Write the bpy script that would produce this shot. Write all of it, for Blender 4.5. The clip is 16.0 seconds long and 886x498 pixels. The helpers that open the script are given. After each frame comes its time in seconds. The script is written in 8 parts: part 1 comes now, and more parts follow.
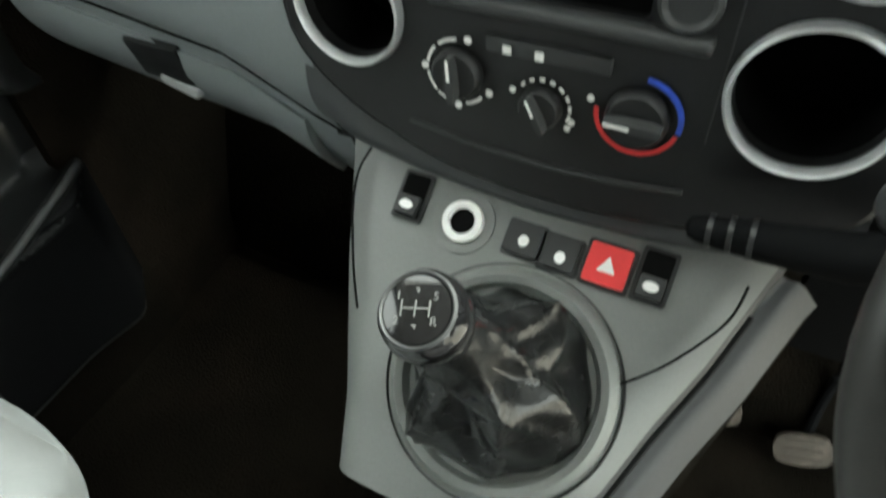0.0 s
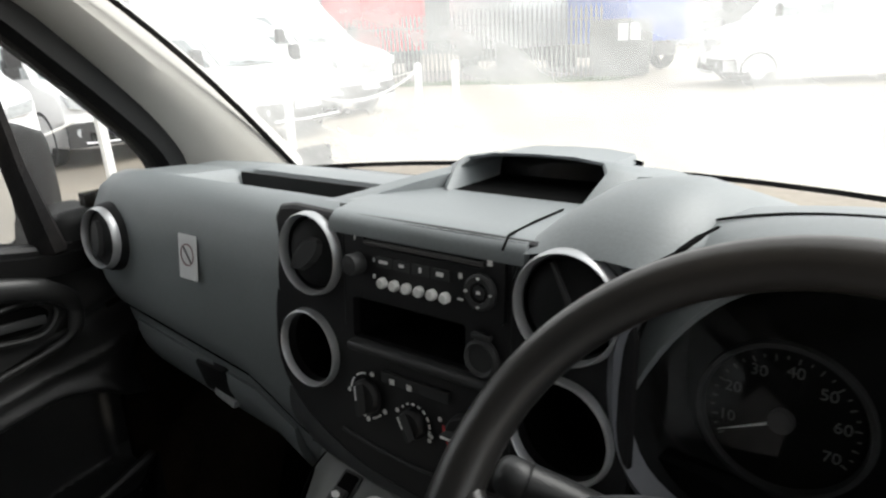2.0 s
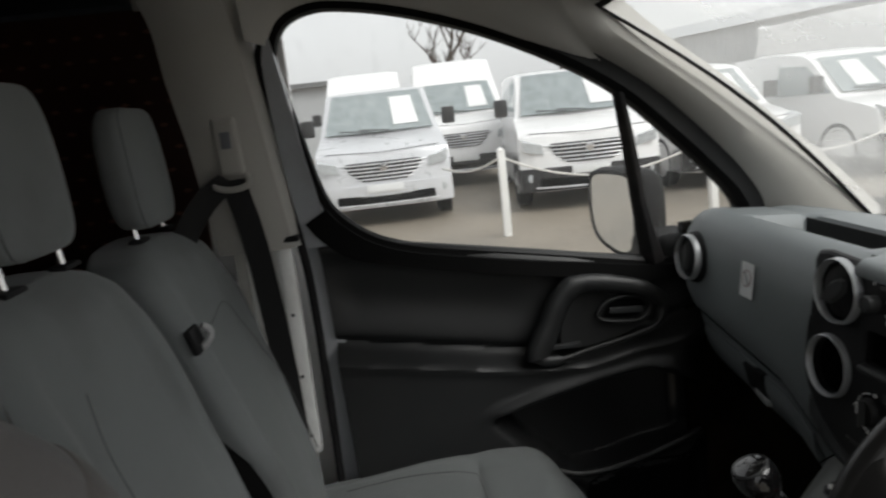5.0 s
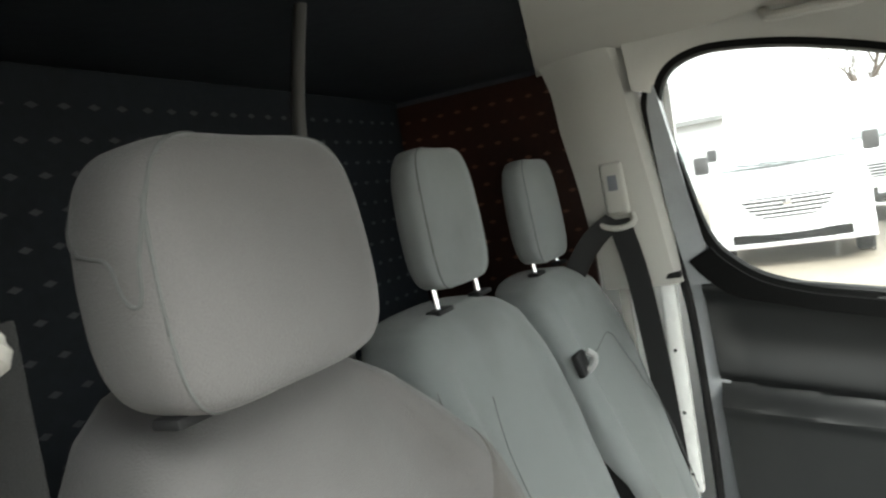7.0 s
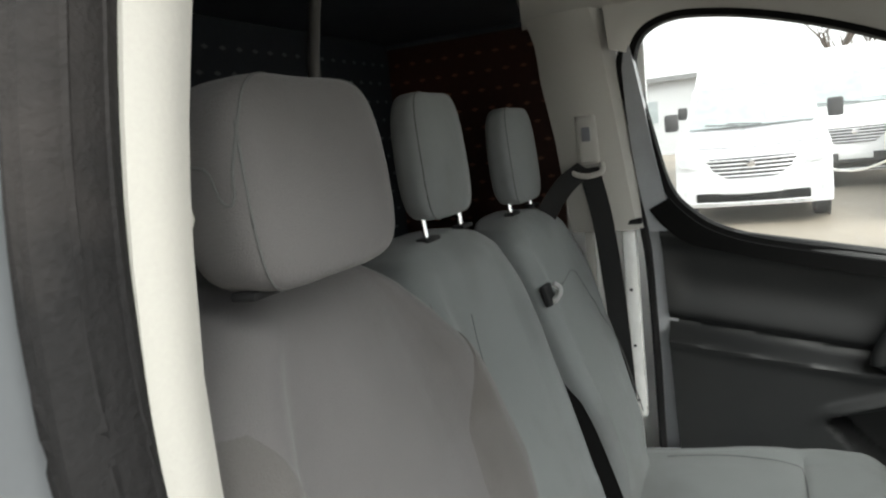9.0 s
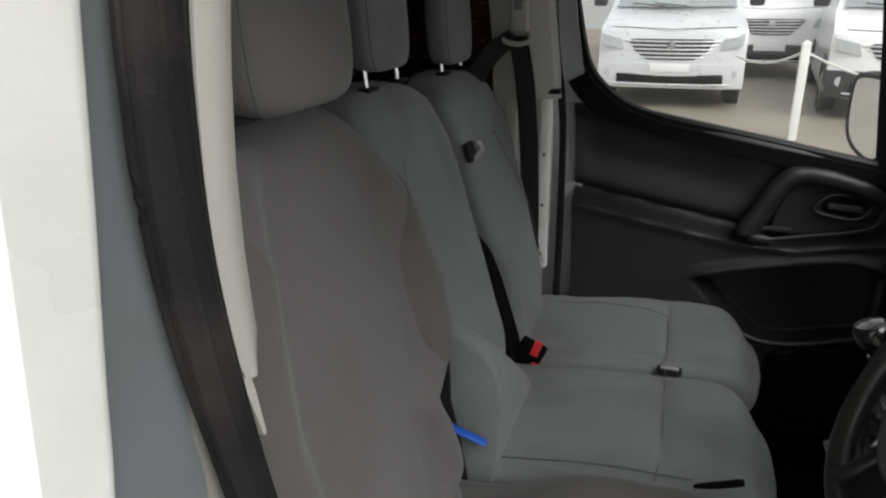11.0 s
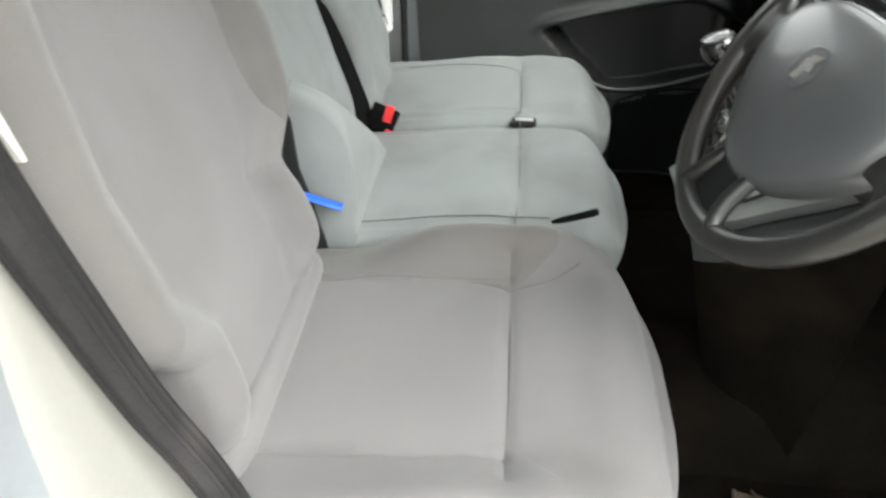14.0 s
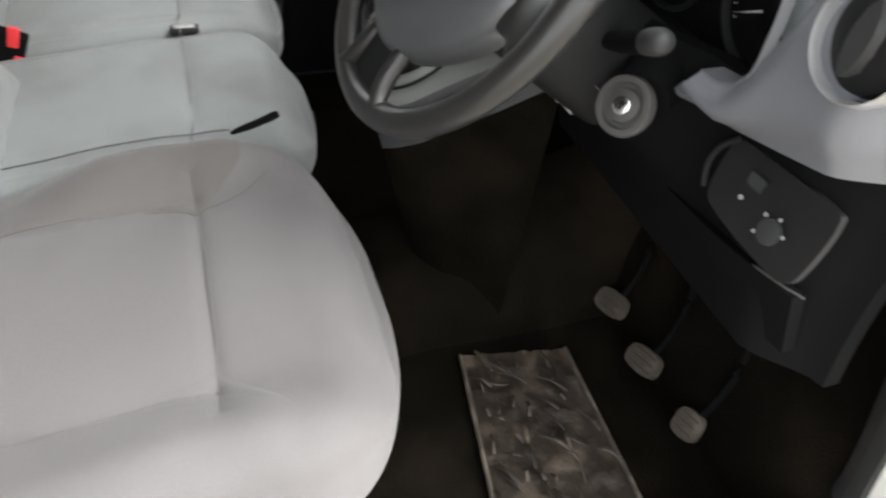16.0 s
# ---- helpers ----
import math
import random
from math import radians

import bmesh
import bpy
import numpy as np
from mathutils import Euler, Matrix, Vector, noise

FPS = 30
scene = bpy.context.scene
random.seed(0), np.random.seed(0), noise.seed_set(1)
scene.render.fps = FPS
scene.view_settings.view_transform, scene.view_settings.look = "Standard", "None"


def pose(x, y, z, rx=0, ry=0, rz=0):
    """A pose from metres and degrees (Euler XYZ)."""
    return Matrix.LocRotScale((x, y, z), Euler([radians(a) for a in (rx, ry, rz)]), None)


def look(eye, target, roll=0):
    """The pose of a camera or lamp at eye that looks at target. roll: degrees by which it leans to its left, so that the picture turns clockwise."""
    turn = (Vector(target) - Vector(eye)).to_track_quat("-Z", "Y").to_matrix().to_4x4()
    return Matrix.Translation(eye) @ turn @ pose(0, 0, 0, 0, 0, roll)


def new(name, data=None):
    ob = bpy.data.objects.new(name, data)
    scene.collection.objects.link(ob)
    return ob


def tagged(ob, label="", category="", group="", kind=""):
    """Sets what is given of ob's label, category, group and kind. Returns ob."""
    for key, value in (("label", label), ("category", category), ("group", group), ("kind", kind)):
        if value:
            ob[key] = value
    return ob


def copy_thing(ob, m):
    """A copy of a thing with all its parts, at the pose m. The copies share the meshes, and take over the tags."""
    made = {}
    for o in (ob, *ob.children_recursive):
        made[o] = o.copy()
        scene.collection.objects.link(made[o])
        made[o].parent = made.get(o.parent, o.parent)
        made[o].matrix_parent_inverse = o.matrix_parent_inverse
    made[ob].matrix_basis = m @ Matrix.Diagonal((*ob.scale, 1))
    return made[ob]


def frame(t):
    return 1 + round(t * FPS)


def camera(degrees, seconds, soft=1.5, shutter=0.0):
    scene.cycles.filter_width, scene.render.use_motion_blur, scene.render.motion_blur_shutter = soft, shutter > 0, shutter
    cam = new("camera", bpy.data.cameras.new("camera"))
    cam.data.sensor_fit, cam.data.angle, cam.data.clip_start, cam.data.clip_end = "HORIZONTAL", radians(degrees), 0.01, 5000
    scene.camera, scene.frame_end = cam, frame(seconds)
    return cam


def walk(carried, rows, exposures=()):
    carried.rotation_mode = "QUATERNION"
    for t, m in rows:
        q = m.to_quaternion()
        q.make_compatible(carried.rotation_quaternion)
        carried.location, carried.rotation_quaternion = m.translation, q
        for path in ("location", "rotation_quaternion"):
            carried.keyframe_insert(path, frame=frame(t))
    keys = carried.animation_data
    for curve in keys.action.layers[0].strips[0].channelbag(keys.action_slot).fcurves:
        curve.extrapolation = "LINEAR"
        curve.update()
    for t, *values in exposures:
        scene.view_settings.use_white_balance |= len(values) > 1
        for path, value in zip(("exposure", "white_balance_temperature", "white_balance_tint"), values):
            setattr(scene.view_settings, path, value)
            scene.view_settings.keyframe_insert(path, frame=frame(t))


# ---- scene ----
cam = camera(64.6, 16.0, soft=2.2, shutter=0.4)
PATH = [
    (0, (0.127, 0.223, 1.277), (-0.533, 1.411, -0.191), -4.0),
    (0.5, (0.181, 0.194, 1.305), (-0.677, 1.548, 0.11), -1.7),
    (1, (0.239, 0.174, 1.304), (-0.711, 1.646, 0.339), 0.2),
    (1.5, (0.306, 0.168, 1.328), (-0.816, 1.642, 0.572), -0.7),
    (2, (0.408, 0.158, 1.351), (-0.804, 1.636, 0.763), -3.1),
    (2.5, (0.495, 0.134, 1.363), (-0.849, 1.528, 0.863), -4.2),
    (3, (0.564, 0.105, 1.397), (-0.927, 1.362, 0.952), -5.9),
    (3.5, (0.628, 0.091, 1.417), (-1.031, 1.128, 1.001), -4.9),
    (4, (0.687, 0.062, 1.428), (-1.133, 0.808, 1.065), -3.8),
    (4.5, (0.688, 0.044, 1.428), (-1.229, 0.463, 1.041), -4.8),
    (5, (0.705, 0.043, 1.429), (-1.253, 0.17, 1.038), -6.3),
    (7.5, (0.792, 0.087, 1.432), (-0.935, -0.909, 1.279), -8.5),
    (8, (0.81, 0.101, 1.431), (-0.912, -0.878, 1.158), -6.8),
    (8.5, (0.852, 0.091, 1.43), (-0.916, -0.808, 1.176), -7.0),
    (11, (1.032, 0.116, 1.442), (-0.75, -0.474, 0.749), -0.5),
    (11.5, (1.027, 0.109, 1.43), (-0.725, -0.459, 0.65), -0.5),
    (12, (1.017, 0.109, 1.413), (-0.7, -0.394, 0.521), -0.3),
    (12.5, (1.011, 0.106, 1.397), (-0.683, -0.341, 0.433), -0.5),
    (13, (1.002, 0.103, 1.377), (-0.655, -0.253, 0.316), 0.1),
    (13.5, (0.998, 0.102, 1.362), (-0.627, -0.206, 0.237), 0.4),
    (14, (0.988, 0.125, 1.339), (-0.614, -0.04, 0.153), -0.6),
    (14.5, (0.98, 0.135, 1.331), (-0.615, 0.202, 0.126), 1.0),
    (15, (0.973, 0.143, 1.332), (-0.547, 0.343, 0.048), 0.6),
    (15.5, (0.97, 0.161, 1.305), (-0.493, 0.495, -0.016), 2.6),
    (16, (0.969, 0.174, 1.303), (-0.398, 0.745, -0.041), 6.0),
]
LIGHT = [(0, 3.3, 6500, -4), (0.5, 3.6, 6500, 0), (1.0, 4.0, 6500, 2), (1.5, 2.7, 6500, 4), (2.0, 1.2, 6500, 8), (2.5, 0.5, 6500, 8), (3.0, 0.35, 6500, 8), (3.5, 0.3, 6500, 8),
         (4.0, 0.2, 6500, 8), (4.5, 0.25, 6500, 8), (5.2, 0.3, 6500, 8), (7.3, 2.4, 6500, 0), (7.5, 2.4, 6500, 0), (8.0, 2.2, 6500, 0), (8.5, 1.72, 6500, 2), (9.0, 1.55, 6500, 4), (10.8, 0.42, 6500, 7),
         (11.5, 0.82, 6500, 7), (12.0, 1.45, 6500, 6), (12.5, 1.92, 6500, 5), (13.0, 2.2, 6500, 4), (14.0, 2.55, 6500, 4), (15.0, 2.08, 6500, 7), (16.0, 2.3, 6500, 9)]
walk(cam, [(t, look(eye, target, roll)) for t, eye, target, roll in PATH], LIGHT)


# ---- daylight: flat grey rain sky ----
world = bpy.data.worlds.new("overcast_sky")
scene.world = world
world.use_nodes = True
wn, wl = world.node_tree.nodes, world.node_tree.links
sky = wn.new("ShaderNodeTexSky")
sky.sky_type = 'NISHITA'
sky.sun_disc = False
sky.sun_elevation = radians(46)
sky.sun_rotation = radians(42)
sky.dust_density = 4.0
soft_sky = wn.new("ShaderNodeHueSaturation")
soft_sky.inputs["Saturation"].default_value = 0.12
wl.new(sky.outputs[0], soft_sky.inputs["Color"])
cloud_mix = wn.new("ShaderNodeMix")
cloud_mix.data_type = 'RGBA'
cloud_mix.inputs[0].default_value = 0.65
cloud_mix.inputs[7].default_value = (5.5, 5.55, 5.6, 1)
wl.new(soft_sky.outputs[0], cloud_mix.inputs[6])
wl.new(cloud_mix.outputs[2], wn["Background"].inputs["Color"])
wn["Background"].inputs["Strength"].default_value = 0.15

sun_data = bpy.data.lights.new("sun", 'SUN')
sun_data.energy = 1.5
sun_data.angle = radians(40)
sun_data.color = (1.0, 0.98, 0.95)
sun = new("sun", sun_data)
sun.matrix_world = look((4.6, 5.0, 7.0), (0, 0, 0))


# ---- materials ----
def material(name, color, rough=0.6, metal=0.0, vary=0.25, scale=6.0, fine=160.0, bump=0.15, depth=0.002, coat=0.0, spec=0.5,
             stain=None, stain_amount=0.0, stain_scale=3.0, sheen=0.0):
    """Principled surface with large soft variation, fine grain and bump, in metres of the object's space."""
    m = bpy.data.materials.new(name)
    m.use_nodes = True
    n, l = m.node_tree.nodes, m.node_tree.links
    b = n["Principled BSDF"]
    b.inputs["Roughness"].default_value = rough
    b.inputs["Metallic"].default_value = metal
    b.inputs["Specular IOR Level"].default_value = spec
    b.inputs["Coat Weight"].default_value = coat
    b.inputs["Sheen Weight"].default_value = sheen
    co = n.new("ShaderNodeTexCoord")
    big = n.new("ShaderNodeTexNoise")
    big.inputs["Scale"].default_value = scale
    big.inputs["Detail"].default_value = 5
    grain = n.new("ShaderNodeTexNoise")
    grain.inputs["Scale"].default_value = fine
    grain.inputs["Detail"].default_value = 2
    for t in (big, grain):
        l.new(co.outputs["Object"], t.inputs["Vector"])
    mixer = n.new("ShaderNodeMix")
    mixer.data_type = 'FLOAT'
    mixer.inputs[0].default_value = 0.4
    l.new(big.outputs["Fac"], mixer.inputs[2])
    l.new(grain.outputs["Fac"], mixer.inputs[3])
    ramp = n.new("ShaderNodeMapRange")
    ramp.inputs["From Min"].default_value, ramp.inputs["From Max"].default_value = 0.3, 0.7
    ramp.inputs["To Min"].default_value, ramp.inputs["To Max"].default_value = 1 - vary, 1 + vary
    l.new(mixer.outputs[0], ramp.inputs["Value"])
    tint = n.new("ShaderNodeMix")
    tint.data_type, tint.blend_type = 'RGBA', 'MULTIPLY'
    tint.inputs[0].default_value = 1.0
    tint.inputs[6].default_value = (*color, 1)
    l.new(ramp.outputs[0], tint.inputs[7])
    last = tint.outputs[2]
    if stain:
        spots = n.new("ShaderNodeTexNoise")
        spots.inputs["Scale"].default_value = stain_scale
        spots.inputs["Detail"].default_value = 7
        l.new(co.outputs["Object"], spots.inputs["Vector"])
        cut = n.new("ShaderNodeMapRange")
        cut.inputs["From Min"].default_value, cut.inputs["From Max"].default_value = 0.5, 0.68
        cut.inputs["To Max"].default_value = stain_amount
        l.new(spots.outputs["Fac"], cut.inputs["Value"])
        over = n.new("ShaderNodeMix")
        over.data_type = 'RGBA'
        over.inputs[7].default_value = (*stain, 1)
        l.new(cut.outputs[0], over.inputs[0])
        l.new(last, over.inputs[6])
        last = over.outputs[2]
    l.new(last, b.inputs["Base Color"])
    rr = n.new("ShaderNodeMapRange")
    rr.inputs["To Min"].default_value, rr.inputs["To Max"].default_value = max(0.02, rough - 0.1), min(1, rough + 0.1)
    l.new(big.outputs["Fac"], rr.inputs["Value"])
    l.new(rr.outputs[0], b.inputs["Roughness"])
    if bump:
        bp = n.new("ShaderNodeBump")
        bp.inputs["Strength"].default_value = bump
        bp.inputs["Distance"].default_value = depth
        l.new(grain.outputs["Fac"], bp.inputs["Height"])
        l.new(bp.outputs[0], b.inputs["Normal"])
    return m


M_SKIRT = material("skirt_plastic", (0.040, 0.042, 0.044), 0.5, spec=0.4, vary=0.12, fine=420, bump=0.12, depth=0.001)
M_DASH = material("dash_plastic", (0.176, 0.193, 0.200), 0.50, spec=0.5, vary=0.12, fine=420, bump=0.12, depth=0.0010, stain=(0.09, 0.09, 0.085), stain_amount=0.25)
M_DASH_DARK = material("dark_plastic", (0.011, 0.0115, 0.012), 0.62, spec=0.16, vary=0.2, fine=420, bump=0.25, depth=0.0012, stain=(0.03, 0.028, 0.026), stain_amount=0.3)
M_CONSOLE = material("console_plastic", (0.155, 0.163, 0.158), 0.5, vary=0.1, fine=380, bump=0.15, depth=0.001, stain=(0.08, 0.077, 0.073), stain_amount=0.3)
M_TRIM = material("silver_trim", (0.142, 0.148, 0.165), 0.42, vary=0.07, fine=300, bump=0.08, depth=0.0008)
M_FASCIA = material("fascia_black", (0.011, 0.011, 0.012), 0.42, spec=0.28, vary=0.3, fine=500, bump=0.12, depth=0.0006, stain=(0.035, 0.034, 0.032), stain_amount=0.25)
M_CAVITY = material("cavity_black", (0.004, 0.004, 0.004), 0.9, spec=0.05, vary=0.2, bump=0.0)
M_RING = material("satin_ring", (0.42, 0.43, 0.44), 0.42, metal=0.55, vary=0.06, fine=300, bump=0.05, depth=0.0005)
M_RUN = material("glass_run_rubber", (0.006, 0.006, 0.006), 0.85, spec=0.06, vary=0.2, fine=260, bump=0.2, depth=0.001)
M_CHROME = material("chrome", (0.75, 0.75, 0.76), 0.16, metal=1.0, vary=0.04, bump=0.0)
M_GLOSS = material("gloss_black", (0.006, 0.006, 0.0065), 0.10, vary=0.1, bump=0.0, coat=0.25)
M_RUBBER = material("rubber_seal", (0.014, 0.0135, 0.014), 0.8, spec=0.15, vary=0.35, scale=14, fine=260, bump=0.5, depth=0.002, stain=(0.045, 0.040, 0.038), stain_amount=0.5, stain_scale=9)
M_WHEEL = material("wheel_rubber", (0.015, 0.0148, 0.0145), 0.33, spec=0.5, vary=0.15, fine=620, bump=0.16, depth=0.0008, stain=(0.055, 0.045, 0.036), stain_amount=0.4)
M_LEATHER = material("boot_leatherette", (0.0065, 0.0068, 0.007), 0.27, vary=0.2, scale=20, fine=240, bump=0.35, depth=0.0015)
# Bench cloth made lighter and cooler, to hold the windscreen's light.
M_FABRIC = material("seat_fabric", (0.168, 0.179, 0.180), 0.9, vary=0.10, scale=5, fine=700, bump=0.45, depth=0.0016, stain=(0.092, 0.093, 0.090), stain_amount=0.5, stain_scale=4.5, sheen=0.15, spec=0.2)
M_FABRIC_SIDE = material("seat_fabric_side", (0.093, 0.088, 0.086), 0.92, vary=0.12, scale=5, fine=700, bump=0.45, depth=0.0016, stain=(0.068, 0.060, 0.053), stain_amount=0.5, stain_scale=4.5, sheen=0.15, spec=0.2)
# Same cloth, more worn; its darker, warmer tone holds the driver-side light.
M_FABRIC_DRIVER = material("driver_seat_fabric", (0.1105, 0.1055, 0.107), 0.9, vary=0.10, scale=5, fine=700, bump=0.45, depth=0.0016, stain=(0.078, 0.074, 0.072), stain_amount=0.5, stain_scale=4.5, sheen=0.15, spec=0.2)
M_SEAM = material("seam_thread", (0.092, 0.094, 0.094), 0.9, vary=0.1, bump=0.0)
M_SEATBASE = material("seat_base_plastic", (0.015, 0.015, 0.016), 0.65, spec=0.2, vary=0.15, fine=400, bump=0.2, depth=0.001)
M_CREAM = material("cream_trim", (0.37, 0.36, 0.335), 0.65, vary=0.06, fine=420, bump=0.2, depth=0.001, stain=(0.36, 0.34, 0.30), stain_amount=0.3)
M_HEADLINER = material("headliner", (0.34, 0.33, 0.305), 0.95, vary=0.07, scale=4, fine=600, bump=0.4, depth=0.0015, stain=(0.27, 0.25, 0.22), stain_amount=0.3)
M_PAINT = material("white_paint", (0.80, 0.80, 0.79), 0.28, vary=0.03, bump=0.0, coat=0.5, stain=(0.55, 0.53, 0.5), stain_amount=0.2, stain_scale=7)
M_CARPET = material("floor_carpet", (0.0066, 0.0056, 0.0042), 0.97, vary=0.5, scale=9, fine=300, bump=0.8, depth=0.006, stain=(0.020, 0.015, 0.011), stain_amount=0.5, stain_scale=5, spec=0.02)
M_MAT = material("heel_mat", (0.024, 0.018, 0.013), 0.42, vary=0.5, scale=16, fine=90, bump=0.6, depth=0.004, stain=(0.11, 0.085, 0.065), stain_amount=0.8, stain_scale=14)
M_PEDAL = material("pedal_rubber", (0.065, 0.053, 0.042), 0.7, vary=0.3, scale=30, fine=200, bump=0.4, depth=0.002, stain=(0.20, 0.17, 0.14), stain_amount=0.6, stain_scale=24)
M_PLY = material("cargo_ply", (0.0338, 0.0117, 0.0072), 0.45, spec=0.4, vary=0.35, scale=5, fine=60, bump=0.3, depth=0.002, stain=(0.014, 0.008, 0.006), stain_amount=0.5)
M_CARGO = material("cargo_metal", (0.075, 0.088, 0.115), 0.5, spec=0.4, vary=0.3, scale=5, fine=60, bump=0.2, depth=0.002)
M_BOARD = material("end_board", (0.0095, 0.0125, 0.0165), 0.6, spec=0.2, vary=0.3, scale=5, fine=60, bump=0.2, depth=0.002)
# Cargo metal darkened overhead, with the roof's shade in its colour.
M_ROOF_SHADE = material("shaded_roof_skin", (0.030, 0.034, 0.041), 0.5, spec=0.3, vary=0.3, scale=5, fine=60, bump=0.2, depth=0.002)
M_STUD = material("stud_black", (0.032, 0.036, 0.042), 0.35, vary=0.3, bump=0.0)
M_STUD_RED = material("stud_brown", (0.16, 0.07, 0.05), 0.4, vary=0.3, bump=0.0)
M_BELT = material("belt_webbing", (0.0060, 0.0060, 0.0065), 0.75, vary=0.15, fine=900, bump=0.5, depth=0.001)
M_RED = material("red_plastic", (0.62, 0.035, 0.04), 0.4, vary=0.08, bump=0.0)
M_BLUE = material("blue_plastic", (0.02, 0.10, 0.52), 0.4, vary=0.08, bump=0.0)
M_LOCK = material("lock_grey", (0.060, 0.058, 0.056), 0.5, vary=0.12, fine=300, bump=0.1, depth=0.0006)
# White print greyed to carry the instrument hood's shade; also the knob's print.
M_DIM = material("dim_print", (0.10, 0.102, 0.10), 0.6, vary=0.05, bump=0.0)
M_LATCH = material("latch_grey", (0.34, 0.35, 0.35), 0.5, vary=0.05, bump=0.0)
# Black plastic darkened further, so shaded parts carry their shade in the colour.
M_SHADED_PLASTIC = material("shaded_black_plastic", (0.0048, 0.0050, 0.0054), 0.75, spec=0.04, vary=0.2, fine=420, bump=0.2, depth=0.0012)
# Lighter copy of the black plastic, for the daylight the door card catches.
M_DOOR = material("door_plastic", (0.0145, 0.0152, 0.0158), 0.42, spec=0.40, vary=0.2, fine=420, bump=0.2, depth=0.0012, stain=(0.03, 0.029, 0.027), stain_amount=0.3)
# White body paint darkened: the jamb's shade is put into this colour.
M_JAMB_SHADE = material("shaded_jamb_paint", (0.165, 0.175, 0.188), 0.35, vary=0.06, bump=0.0, coat=0.3, stain=(0.12, 0.12, 0.12), stain_amount=0.3, stain_scale=7)
# White body paint toned down to put shade on the passenger door's edges.
M_EDGE_SHADE = material("shaded_edge_paint", (0.31, 0.32, 0.335), 0.35, vary=0.06, bump=0.0, coat=0.3, stain=(0.19, 0.19, 0.19), stain_amount=0.3, stain_scale=7)
# The same white, greyed less, for the half-shaded seal flange.
M_FLANGE_SHADE = material("shaded_flange_paint", (0.22, 0.215, 0.20), 0.4, vary=0.06, bump=0.0, coat=0.2, stain=(0.16, 0.15, 0.13), stain_amount=0.3, stain_scale=9)
M_WHITE = material("white_print", (0.78, 0.78, 0.77), 0.5, vary=0.03, bump=0.0)
M_PAPER = material("paper_label", (0.74, 0.75, 0.75), 0.6, vary=0.04, bump=0.0)
M_INK = material("printed_ink", (0.10, 0.10, 0.105), 0.6, vary=0.1, bump=0.0)
M_LABEL = material("label_film", (0.40, 0.41, 0.41), 0.5, vary=0.04, bump=0.0)
M_PRINT = material("grey_print", (0.23, 0.24, 0.24), 0.6, vary=0.08, bump=0.0)
M_YELLOW = material("yellow_print", (0.62, 0.60, 0.12), 0.5, vary=0.05, bump=0.0)
M_STEEL = material("painted_steel", (0.34, 0.34, 0.34), 0.4, vary=0.12, bump=0.05)
M_GREYDARK = material("switch_grey", (0.032, 0.033, 0.034), 0.5, spec=0.3, vary=0.1, fine=400, bump=0.1, depth=0.0006)


